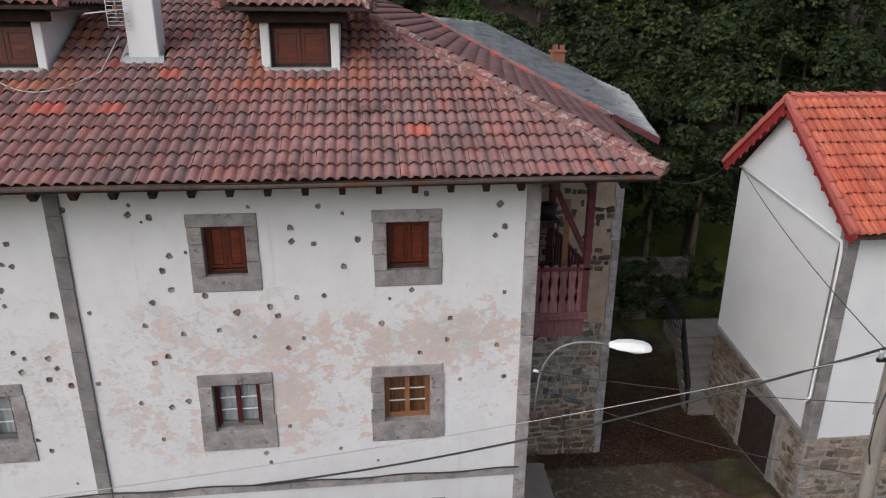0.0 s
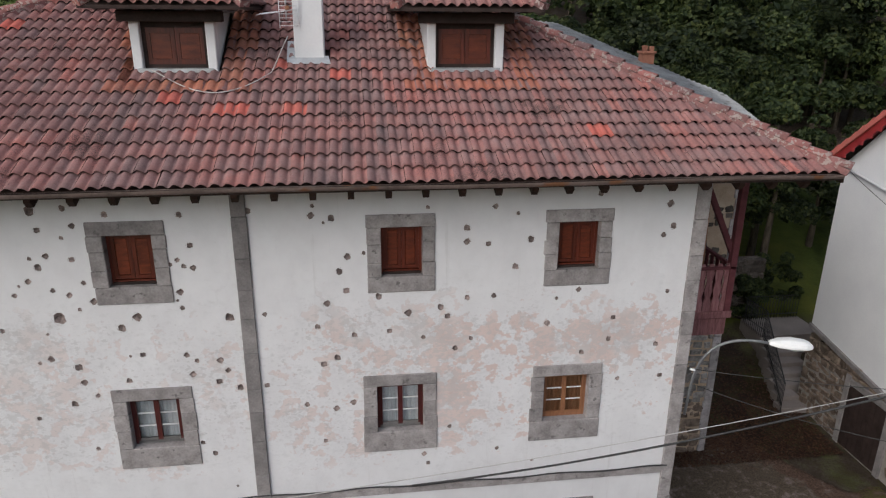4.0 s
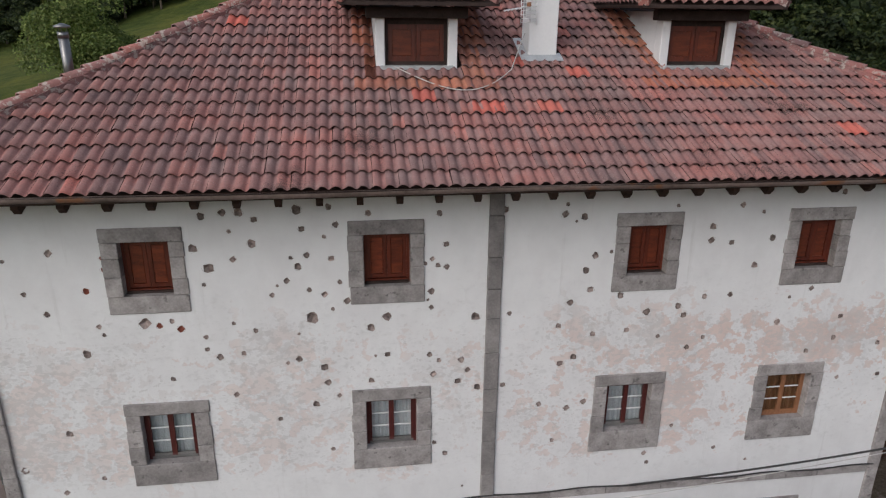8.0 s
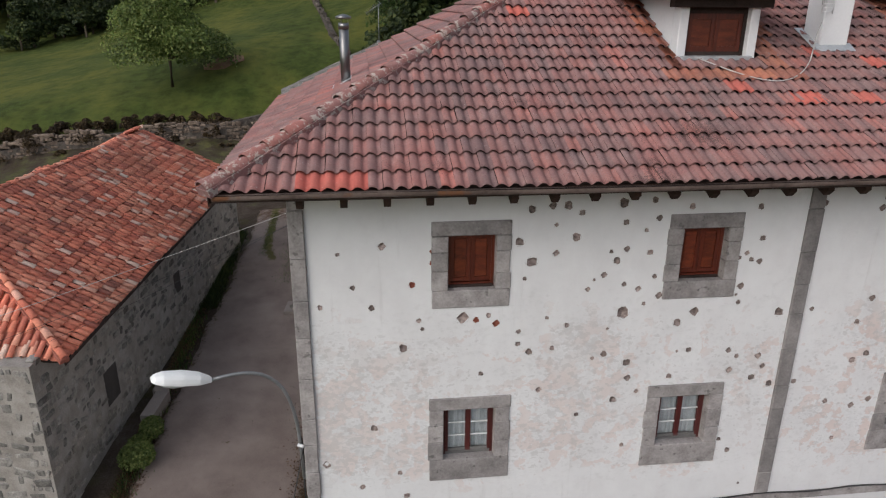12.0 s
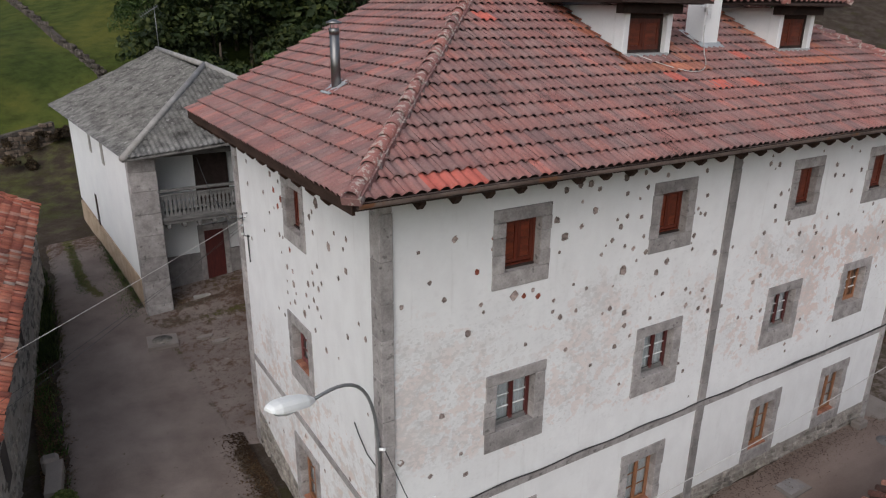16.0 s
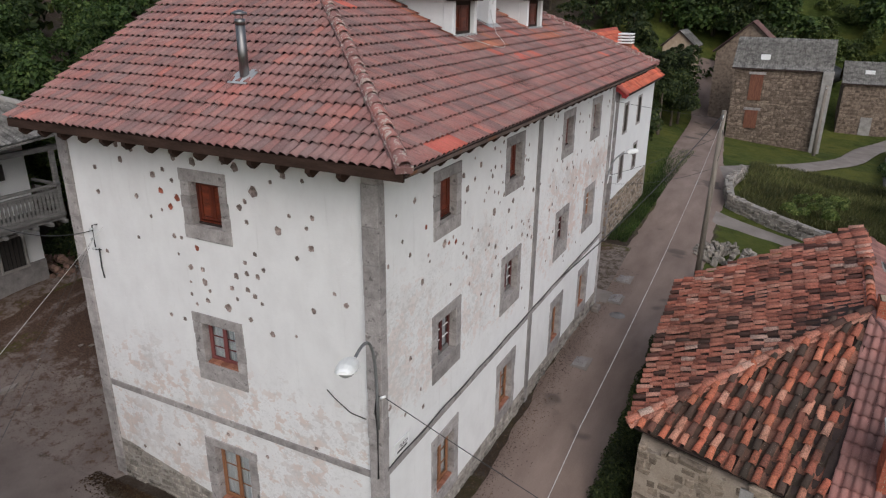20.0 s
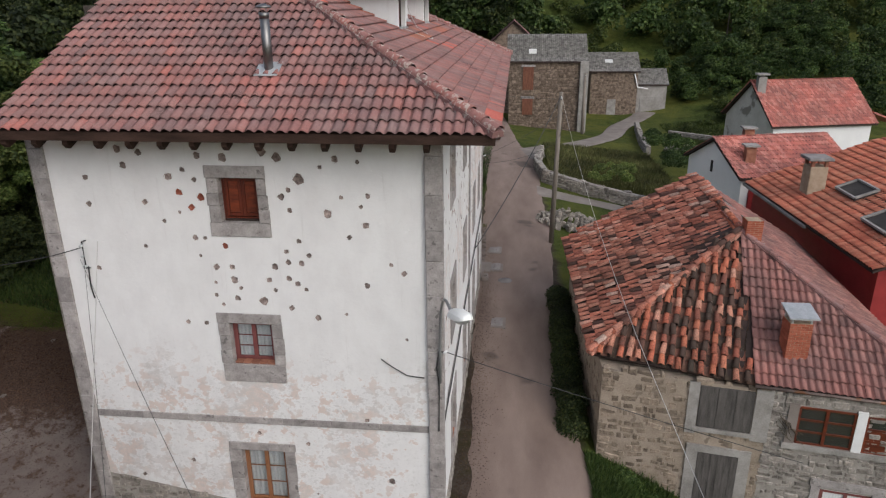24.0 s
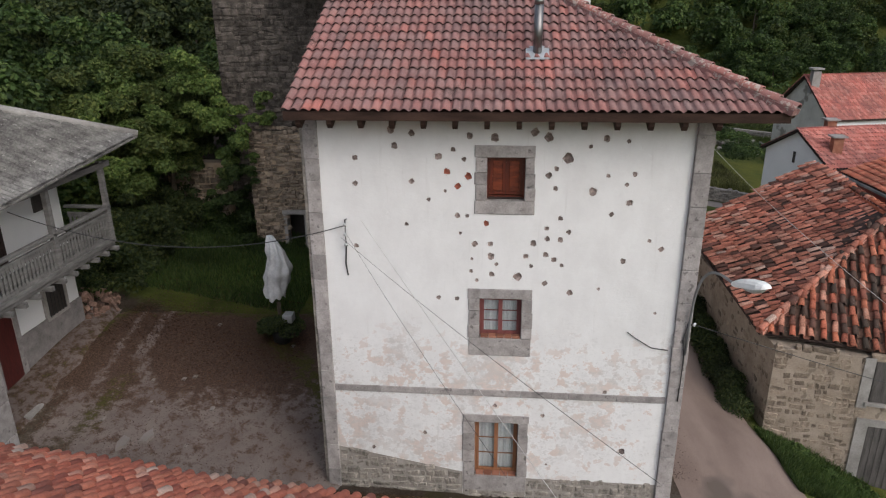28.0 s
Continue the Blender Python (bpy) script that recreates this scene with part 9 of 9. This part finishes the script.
low = thing("ruined_wall", (-0.3, 26.0, 1.3), "roofless brown rubble wall with a dark doorway", "wall")
LOWTOP = lambda a: 7.5 + 0.35 * noise.noise(Vector((a * 0.9, 3, 1))) - 0.25 * max(0.0, a - 5.0)
for y0, y1, z0, z1 in ((22.3, 26.9, 0.8, 7.1), (27.75, 29.3, 0.8, 7.0), (26.9, 27.75, 3.3, 7.0)):
    part("core", new_box(-0.26, 0.2, y0, y1, z0, z1), M_MORTAR, low)
rubble(low, (-0.3, 29.3, 0), (0, -1, 0), 7.0, 0.9, LOWTOP, 0.21, 0.22, M_RUBBLE_I, M_RUBBLE, 120, [(1.55, 2.4, 0, 3.45)], 98, 0.05, gaps=0.04)
part("lintel", new_box(-0.36, 0.15, 26.75, 27.95, 3.2, 3.45, bevel=0.03), M_CEMENT, low)
for y0, y1 in ((26.78, 26.92), (27.73, 27.9)):
    part("jamb_stone", new_box(-0.35, 0.1, y0, y1, 1.0, 3.2, bevel=0.02), M_CEMENT, low)
# Panel added behind the doorway, its shade painted on
part("dark_inside", new_box(0.9, 1.0, 26.3, 28.4, 0.9, 3.6), M_ROOMSHADE, low)
tower = thing("stone_house", (2.3, 28.4, 1.5), "tall windowless rubble stone wall of a rear house", "house")
part("wall", new_box(2.3, 2.7, 25.4, 31.3, 1.0, 12.8), M_DKRUB_I, tower)
rubble(tower, (2.3, 31.3, 0), (0, -1, 0), 5.9, 1.2, 12.8, 0.28, 0.25, M_DKRUB_I, None, 0, (), 96, 0.05)
back = field_wall("bank_wall", [(13, 25.3), (8.5, 25.6)], 2.6, "dark mossy stone wall under the trees", 0.3, 97, m_=M_DKRUB_I)

# ---- cables ----
def sag_line(a, b, sag, n=24):
    a, b = Vector(a), Vector(b)
    return [a.lerp(b, k / n) + Vector((0, 0, -4 * sag * (k / n) * (1 - k / n))) for k in range(n + 1)]


def cable(pts, r, m_, label):
    return solo("cable", tube(bmesh.new(), pts, r, 6), m_, label, "cable")


cable(sag_line((8.45, 9.12, 8.1), (-15.0, 8.85, 6.02), 0.45) + sag_line((-15.2, 8.85, 6.02), (-34, 8.2, 6.3), 0.2), 0.007, M_CABLEPALE, "pale cable strung along the street")
cable(sag_line((8.3, 9.15, 8.15), (-2.6, 13.03, 3.33), 0.3), 0.022, M_CABLE, "thick black twisted cable across the street")
cable(sag_line((-15.15, 20.9, 7.75), (-29, 13.2, 5.2), 0.12), 0.006, M_CABLEPALE, "thin pale wire from the gable bracket")
cable(sag_line((-15.15, 21.3, 7.45), (-21.3, 17.4, 5.5), 0.1), 0.0045, M_CABLE, "thin black wire to the barn corner")
cable(sag_line((-15.15, 21.4, 7.3), (-22.2, 15.3, 6.25), 0.1) , 0.0045, M_CABLE, "thin black wire above the lane")
cable(sag_line((-15.15, 21.3, 7.6), (-14.3, 30.45, 7.5), 0.75), 0.012, M_CABLE, "slack black cable to the balcony house")
cable(sag_line((11.62, 20.1, 8.85), (8.5, 9.2, 7.9), 0.25), 0.009, M_CABLE, "thin black wire down the white gable")
cable(sag_line((5.45, 12.0, 10.3), (11.5, 20.2, 8.9), 0.35), 0.007, M_CABLE, "thin wire from eave to eave")
cable(sag_line((3.55, 13.0, 5.85), (8.55, 9.3, 7.0), 0.12), 0.008, M_CABLE, "thin black wire from the corner to the pole")
cable(sag_line((3.7, 12.95, 5.45), (8.72, 9.3, 5.5), 0.25), 0.008, M_CABLE, "thin black wire sagging from the corner to the pole")
cable([(8.42, 9.1, 7.4), (8.25, 9.0, 7.0), (8.3, 9.05, 6.3), (8.6, 9.2, 5.6)], 0.014, M_CABLE, "loop of black cable down the pole")
cable(sag_line((-15.12, 13.0, 5.3), (-15.9, 5.2, 3.4), 0.06), 0.009, M_CABLE, "thin black wire hung across the street")
run = []
for k in range(60):
    x = -14.9 + 18.2 * k / 59
    run.append((x, WY0 - 0.055, 3.33 + 0.025 * math.sin(k * 0.9) + 0.015 * noise.noise(Vector((k, 0, 0)))))
cable(run, 0.016, M_CABLE, "black cable lying along the stone band")
cable([(-15.16, 13.16, 3.2), (-15.17, 13.14, 4.4), (-15.15, 13.2, 4.9), (-15.17, 13.12, 5.4)], 0.02, M_CABLE, "black cable up the corner stones")
cable([(-15.05, 13.5, 4.55), (-15.06, 13.9, 4.6), (-15.06, 14.3, 4.85), (-15.05, 14.5, 5.0)], 0.012, M_CABLE, "frayed black cable hanging on the wall")

br = thing("cable_bracket", (-15.1, 21.28, 7.1), "black iron cable bracket with white insulators on the gable", "bracket")
part("bar", tube(bmesh.new(), [(-15.0, 21.28, 7.72), (-15.16, 21.28, 7.74), (-15.17, 21.28, 7.1), (-15.0, 21.28, 7.05)], 0.02, 6), M_IRON, br)
for z in (7.15, 7.4, 7.65):
    part("insulator", tube(bmesh.new(), [(-15.17, 21.28, z), (-15.24, 21.28, z)], 0.035, 8), M_LAMPGLASS, br)
part("cable_drop", tube(bmesh.new(), [(-15.06, 21.3, 7.1), (-15.05, 21.34, 6.6), (-15.05, 21.3, 6.3)], 0.018, 6), M_CABLE, br)
for bx_, by_, bz_ in ((-15.17, 13.02, 5.32), (3.56, 13.0, 5.85)):
    ins = thing("insulator_clamp", (bx_, by_, bz_), "small white insulator clamp on the corner", "insulator")
    part("body", tube(bmesh.new(), [(bx_ - 0.05, by_, bz_), (bx_ + 0.05, by_ - 0.06, bz_)], 0.03, 8), M_ROD, ins)
    part("hook", tube(bmesh.new(), [(bx_, by_ + 0.1, bz_), (bx_, by_, bz_)], 0.012, 6), M_IRON, ins)

# street sign
sg = thing("street_sign", (-14.3, 13.06, 3.5), "white enamel street name sign on the wall", "sign")
part("plate", new_box(-14.6, -13.95, WY0 - 0.03, WY0 - 0.005, 3.36, 3.72, bevel=0.004), M_ROD, sg)
fc = bpy.data.curves.new("sign_text", "FONT")
fc.body, fc.size, fc.extrude, fc.align_x = "PLAZA", 0.13, 0.001, "CENTER"
ft = new("lettering", fc)
ft.matrix_basis = pose(0.02, -0.036, 0.08, 90, 0, 0)
ft.parent = sg
fc.materials.append(M_CABLE)
part("text_bar", new_box(-14.5, -14.05, WY0 - 0.034, WY0 - 0.031, 3.43, 3.48), M_CABLE, sg)

# ---- ground details ----
man = thing("manhole", (-16.7, 28.4, gz(-16.7, 28.4)), "square concrete manhole surround with a round rusty cover", "manhole")
zz = gz(-16.7, 28.4) + 0.09
part("surround", prism(bmesh.new(), [(-17.25, 27.9, zz - 0.1), (-16.2, 27.8, zz - 0.1), (-16.1, 28.85, zz - 0.1), (-17.15, 28.95, zz - 0.1)], (0, 0, 0.16)), M_CONCRETE, man)
part("cover", tube(bmesh.new(), [(-16.68, 28.37, zz), (-16.68, 28.37, zz + 0.075)], 0.36, 20), M_PLINTH, man, "rusty iron cover")
cv = thing("manhole", (2.7, 11.85, gz(2.7, 11.85)), "round dark manhole cover in the street", "manhole")
part("cover", tube(bmesh.new(), [(2.7, 11.85, gz(2.7, 11.85) + 0.05), (2.7, 11.85, gz(2.7, 11.85) + 0.085)], 0.35, 20), M_DARKSTONE, cv)
for cx_, cy_, cr_ in ((6.8, 12.5, 0.42), (4.5, 12.45, 0.5), (-2.3, 12.1, 0.36)):
    zc_ = gz(cx_, cy_) + 0.06
    dc_ = thing("drain_cover", (cx_, cy_, zc_), "square iron drain cover set in patched concrete", "drain cover", "street drain covers")
    part("surround", new_box(cx_ - cr_ - 0.14, cx_ + cr_ + 0.14, cy_ - cr_ * 0.7 - 0.12, cy_ + cr_ * 0.7 + 0.12, zc_ - 0.1, zc_ + 0.022, bevel=0.01), M_CONCRETE, dc_)
    part("cover", new_box(cx_ - cr_, cx_ + cr_, cy_ - cr_ * 0.7, cy_ + cr_ * 0.7, zc_ - 0.05, zc_ + 0.03, bevel=0.006), M_DARKSTONE, dc_)
bl = thing("stone_block", (2.75, 12.85, gz(2.75, 12.85)), "pale squared stone block by the wall", "stone")
part("block", new_box(2.45, 3.0, 12.68, 13.0, gz(2.75, 12.85) - 0.05, gz(2.75, 12.85) + 0.3, bevel=0.03), M_CONCRETE, bl)
part("chip", new_box(2.55, 2.8, 12.72, 12.9, gz(2.75, 12.85) + 0.3, gz(2.75, 12.85) + 0.38, bevel=0.02), M_CONCRETE, bl)
log = thing("stone_trough", (-20.75, 21.8, gz(-20.7, 21.8)), "long worn stone lying against the barn", "stone")
part("slab", beam(bmesh.new(), (-20.75, 21.2, gz(-20.7, 21.2) + 0.2), (-20.6, 22.6, gz(-20.6, 22.6) + 0.2), 0.4, 0.45), M_CONCRETE, log)
part("end", new_box(-20.95, -20.5, 22.55, 22.95, gz(-20.7, 22.7), gz(-20.7, 22.7) + 0.5, bevel=0.08), M_CONCRETE, log)

# rubble plinth of the main house
PL = house
rubble(PL, (WX0 - 0.0, 21.84, 0), (0, -1, 0), 3.38, -0.2, lambda a: 1.30 - 0.19 * a, 0.22, 0.22, M_GREYRUB_I, M_PLINTH, 80, (), 91, 0.035, "plinth_stone")
rubble(PL, (WX0 - 0.0, 16.8, 0), (0, -1, 0), 3.4, -0.4, lambda a: 0.56, 0.22, 0.22, M_GREYRUB_I, M_PLINTH, 60, (), 92, 0.035, "plinth_stone")
rubble(PL, (-14.87, WY0, 0), (1, 0, 0), 18.1, -0.6, lambda a: 0.48 + 0.05 * math.sin(a), 0.24, 0.22, M_GREYRUB_I, M_PLINTH, 150, (), 93, 0.035, "plinth_stone")
rubble(PL, (WX0 - 0.0, 18.46, 0), (0, -1, 0), 1.66, -0.4, 0.14, 0.2, 0.22, M_GREYRUB_I, M_PLINTH, 16, (), 94, 0.035, "plinth_stone")
part("plinth_bed", new_box(WX0 - 0.012, WX0 + 0.05, 16.81, 18.49, -0.5, 0.1), M_MORTAR_GREY, house)
part("plinth_bed", new_box(WX0 - 0.012, WX0 + 0.05, 18.5, 21.84, -0.5, 0.66), M_MORTAR_GREY, house)
part("plinth_bed", prism(bmesh.new(), [(WX0 - 0.012, 21.84, 0.66), (WX0 - 0.012, 18.5, 0.66), (WX0 - 0.012, 21.84, 1.30)], (0.06, 0, 0)), M_MORTAR_GREY, house)
part("plinth_bed", new_box(WX0 - 0.012, WX0 + 0.05, 13.4, 16.8, -0.5, 0.55), M_MORTAR_GREY, house)
part("plinth_bed", new_box(-14.87, 3.2, WY0 - 0.012, WY0 + 0.05, -0.6, 0.46), M_MORTAR_GREY, house)

# wrapped sapling in the yard
wx, wy = -8.75, 25.45
wz0 = gz(wx, wy)
wr_ = thing("wrapped_tree", (wx, wy, wz0), "young tree wrapped in white plastic sheeting above a dark tub", "tree")
bmw = bmesh.new()
rows = []
for k in range(25):
    s = k / 24
    z = wz0 + 1.75 + 2.4 * s
    rr = 0.10 + 0.38 * math.sin(math.pi * min(1.0, 0.18 + 0.82 * s)) ** 0.8 * (1.0 - 0.35 * s)
    ring = []
    for j in range(40):
        a = 2 * math.pi * j / 40
        fold = 0.16 * math.sin(a * 7 + 2.5 * math.sin(s * 4)) + 0.30 * noise.noise(Vector((math.cos(a) * 1.6, math.sin(a) * 1.6, s * 6)))
        q = rr * (0.92 + fold)
        ring.append(bmw.verts.new((wx + 0.16 * math.sin(s * 4 + 1) + q * math.cos(a), wy + 0.12 * math.cos(s * 5) + q * math.sin(a), z + (0.22 * noise.noise(Vector((a * 1.5, 2, 3))) if k == 0 else 0))))
    rows.append(ring)
for p, q in zip(rows, rows[1:]):
    for j in range(40):
        bmw.faces.new((p[j], p[(j + 1) % 40], q[(j + 1) % 40], q[j]))
bmw.faces.new(rows[-1])
part("sheeting", bmw, M_SHEETING, wr_, "crumpled white plastic sheeting", True)
part("stem", tube(bmesh.new(), [(wx, wy, wz0 - 0.1), (wx, wy, wz0 + 1.6)], 0.07, 8), M_BARK, wr_)
part("tub", tube(bmesh.new(), [(wx, wy, wz0 - 0.05), (wx, wy, wz0 + 0.55)], [0.28, 0.36], 14), M_IRON, wr_)
part("crate", new_box(wx - 0.35, wx + 0.05, wy - 0.55, wy - 0.2, wz0 + 0.95, wz0 + 1.25, bevel=0.02), M_ZINC, wr_, "pale blue-grey box tied to the stem")

for k, (sx_, sy_, a_) in enumerate(((-15.2, 27.9, 0.3), (-14.8, 27.4, -0.2))):
    z_ = gz(sx_, sy_) + 0.06
    q_ = [(sx_ + r_ * math.cos(a_ + t_), sy_ + 0.6 * r_ * math.sin(a_ + t_), z_) for t_, r_ in ((0.3, 0.36), (1.4, 0.24), (2.7, 0.35), (3.9, 0.3), (5.2, 0.26))]
    solo("broken_slab", prism(bmesh.new(), q_, (0, 0, 0.09)), M_CONCRETE, "broken pale concrete slab lying on the ground", "slab")

# bits of litter and stones in the yard and along the verge
rl = random.Random(17)
for k in range(26):
    x, y = rl.uniform(-15, -7), rl.uniform(22.8, 29)
    if k < 7:
        x, y = rl.uniform(-15.9, -15.3), rl.uniform(14, 21.5)
    s = rl.uniform(0.05, 0.13)
    ob = solo("pebble", mesh_from("pebble", stone_shape(k % 6)[0] * np.array([s * 1.6, s, s * 0.6]) + np.array([x, y, gz(x, y) + s * 0.3 + 0.03]), stone_shape(k % 6)[1]), M_CONCRETE, "small pale stone lying on the ground", "stone", group="loose stones")


def litter(name, area, n, size, seed, m_, label, lift=0.08):
    """Fallen leaves lying flat, as one object."""
    r = np.random.default_rng(seed)
    x, y = area(r, n)
    z = ground_z(x, y) + lift
    a = r.uniform(0, 6.28, n)
    s = size * r.uniform(0.6, 1.4, n)
    c, d = np.cos(a) * s, np.sin(a) * s
    t = r.uniform(-0.4, 0.4, n) * s
    v = np.stack([np.stack([x - c, y - d, z - t], 1), np.stack([x + d * 0.6, y - c * 0.6, z + t], 1), np.stack([x + c, y + d, z + t * 0.5], 1), np.stack([x - d * 0.6, y + c * 0.6, z], 1)], 1).reshape(-1, 3)
    k = np.arange(n)[:, None] * 4
    ob = new(name, mesh_from(name, v, np.hstack([k, k + 1, k + 2, k + 3]), m_))
    tagged(ob, label, "leaves", kind="stuff")


M_LITTER = leaf_mat("brown_leaf_litter", (0.035, 0.018, 0.010), (0.075, 0.042, 0.022), (0.13, 0.085, 0.05))
litter("leaf_litter", lambda r, n: (r.uniform(-15.6, -8, n), r.normal(27.2, 1.9, n)), 4500, 0.02, 3, M_LITTER, "brown fallen leaves over the yard", 0.1)
litter("leaf_litter_back", lambda r, n: (np.clip(r.normal(-9.2, 1.7, n), -13.5, -5.8), r.uniform(24.5, 31, n)), 11000, 0.028, 8, M_REDLITTER, "red brown leaves under the trees", 0.115)
litter("leaf_litter_gable", lambda r, n: (-15.45 - np.abs(r.normal(0, 0.35, n)), r.uniform(13.5, 22.5, n)), 4500, 0.032, 4, M_LITTER, "brown leaves swept against the gable", 0.12)
litter("leaf_litter_east", lambda r, n: (r.uniform(5, 11.4, n), 17.0 + np.abs(r.normal(0, 3.6, n))), 15000, 0.04, 5, M_REDLITTER, "reddish brown leaves on the bare ground")
litter("leaf_litter_street", lambda r, n: (r.uniform(-14, 8, n), 12.95 - np.abs(r.normal(0, 0.42, n))), 4200, 0.022, 6, M_LITTER, "brown debris along the foot of the wall", 0.12)


def blades(name, area, n, h, seed, m_, label):
    """Tufts of grass blades as one object."""
    r = np.random.default_rng(seed)
    x, y = area(r, n)
    z = ground_z(x, y) - 0.02
    a = r.uniform(0, 6.28, n)
    hh = h * r.uniform(0.5, 1.3, n)
    w = hh * 0.10
    lx, ly = r.normal(0, 0.35, n) * hh, r.normal(0, 0.35, n) * hh
    p0 = np.stack([x - np.cos(a) * w, y - np.sin(a) * w, z], 1)
    p1 = np.stack([x + np.cos(a) * w, y + np.sin(a) * w, z], 1)
    p2 = np.stack([x + lx, y + ly, z + hh], 1)
    v = np.stack([p0, p1, p2], 1).reshape(-1, 3)
    k = np.arange(n)[:, None] * 3
    ob = new(name, mesh_from(name, v, np.hstack([k, k + 1, k + 2]), m_))
    tagged(ob, label, "grass", kind="stuff")


litter("leaf_litter_barn", lambda r, n: (-21.0 + np.abs(r.normal(0, 0.3, n)), r.uniform(17.5, 34, n)), 7000, 0.04, 7, M_LITTER, "brown leaves along the barn wall", 0.1)
blades("lane_grass", lambda r, n: (-18.75 + r.normal(0, 0.13, n), r.uniform(33.6, 40, n)), 5000, 0.14, 31, M_LEAF_MID, "grass growing along the middle of the lane")
blades("barn_weeds", lambda r, n: (-20.45 + r.normal(0, 0.18, n), r.uniform(29, 37.5, n)), 7000, 0.3, 33, M_LEAF_DARK, "dark weeds at the corner of the barn")
blades("grass_verge", lambda r, n: (r.uniform(-13.5, -9.9, n), 9.0 - np.abs(r.normal(0, 1.4, n))), 16000, 0.25, 11, M_LEAF_MID, "rough green grass on the verge below the street")
blades("yard_grass", lambda r, n: (r.uniform(-6.6, 3, n), r.uniform(25.5, 33.5, n)), 30000, 0.25, 12, M_LEAF_MID, "long green grass at the back of the yard")
blades("garden_grass", lambda r, n: (r.uniform(23, 40, n), r.uniform(-1.5, 8.6, n)), 40000, 0.6, 13, M_DRYGRASS, "overgrown garden grass behind the wall")
blades("rough_grass", lambda r, n: (r.uniform(46, 62, n), r.uniform(-16, -7, n)), 14000, 0.4, 23, M_LEAF_WARM, "rough tussocky grass round the upper houses")
blades("street_grass", lambda r, n: (r.uniform(12, 40, n), 13.6 + np.abs(r.normal(0, 0.8, n))), 12000, 0.25, 15, M_LEAF_MID, "grass verge beyond the white house")
blades("barn_weeds", lambda r, n: (-20.9 + np.abs(r.normal(0, 0.25, n)) + 0.02 * r.uniform(0, 1, n), r.uniform(18, 34, n)), 2200, 0.25, 16, M_LEAF_MID, "weeds along the foot of the barn wall")
blades("pillar_weeds", lambda r, n: (r.normal(-17.3, 0.25, n), r.uniform(30.5, 40, n)), 3500, 0.17, 17, M_LEAF_MID, "weeds along the white wall")
blades("corner_weeds", lambda r, n: (r.uniform(-14.6, -12.2, n), 22.3 + np.abs(r.normal(0, 0.2, n))), 700, 0.14, 18, M_LEAF_MID, "tall weeds at the back corner of the house")
rs = random.Random(29)
shrub("ivy_hedge", [(-9.0 + 9.0 * k / 26, 9.35 + rs.uniform(-0.1, 0.1), -0.75 + rs.uniform(-0.2, 0.35) + 0.03 * k, 0.55) for k in range(27)], 26000, 0.09, M_LEAF_DARK, "dark green ivy hedge along the stone house wall", 31)
shrub("door_weeds", [(-10.9 + rs.uniform(-0.5, 0.4), 7.9 - 0.35 * k, -1.5 - 0.22 * k, rs.uniform(0.3, 0.55)) for k in range(9)], 9000, 0.08, M_LEAF_MID, "leafy weeds by the plank door", 32)
shrub("barn_shrub", [(-20.6 + rs.uniform(-0.2, 0.2), 19.4 + 0.25 * k, 0.6 + rs.uniform(-0.1, 0.2), rs.uniform(0.3, 0.5)) for k in range(7)], 6000, 0.10, M_LEAF_LIGHT, "bright green shrub by the barn", 33)
shrub("yard_shrub", [(-8.9 + rs.uniform(-0.6, 0.6), 25.4 + rs.uniform(-0.5, 0.5), 1.6 + rs.uniform(-0.2, 0.3), rs.uniform(0.3, 0.45)) for k in range(8)], 6000, 0.09, M_LEAF_DARK, "dark shrub round the wrapped tree", 34)
shrub("cabbages", [(22.5 + rs.uniform(-1.5, 3.5), 3.2 + rs.uniform(-1, 2.5), 0.45, rs.uniform(0.25, 0.45)) for k in range(26)], 7000, 0.2, M_LEAF_LIGHT, "bright green cabbages in the garden", 35)
shrub("garden_bush", [(27 + rs.uniform(-2, 12), -2.2 + rs.uniform(-2, 1.5), 0.5, rs.uniform(0.5, 1.0)) for k in range(26)], 14000, 0.16, M_LEAF_MID, "leafy bushes along the garden edge", 36)


# ---- television aerial on the balcony house ----
aerial = thing("television_antenna", (N_P1[0], N_P1[1] - 0.6, N_P1[2]), "grey metal television antenna on the fibre-cement roof", "antenna")
part("mast", tube(bmesh.new(), [(N_P1[0], N_P1[1] - 0.6, N_P1[2] - 0.3), (N_P1[0], N_P1[1] - 0.6, N_P1[2] + 2.3)], 0.022, 6), M_GALV, aerial)
part("boom", tube(bmesh.new(), [(N_P1[0] - 0.75, N_P1[1] - 0.5, N_P1[2] + 1.75), (N_P1[0] + 0.2, N_P1[1] - 0.7, N_P1[2] + 2.35)], 0.02, 6), M_GALV, aerial)
for k in range(9):
    e = Vector((N_P1[0] - 0.72 + 0.105 * k, N_P1[1] - 0.69 - 0.022 * k, N_P1[2] + 1.77 + 0.067 * k))
    part("element", tube(bmesh.new(), [e + Vector((-0.10, -0.14, 0.12)), e + Vector((0.10, 0.14, -0.12))], 0.011, 5), M_GALV, aerial)
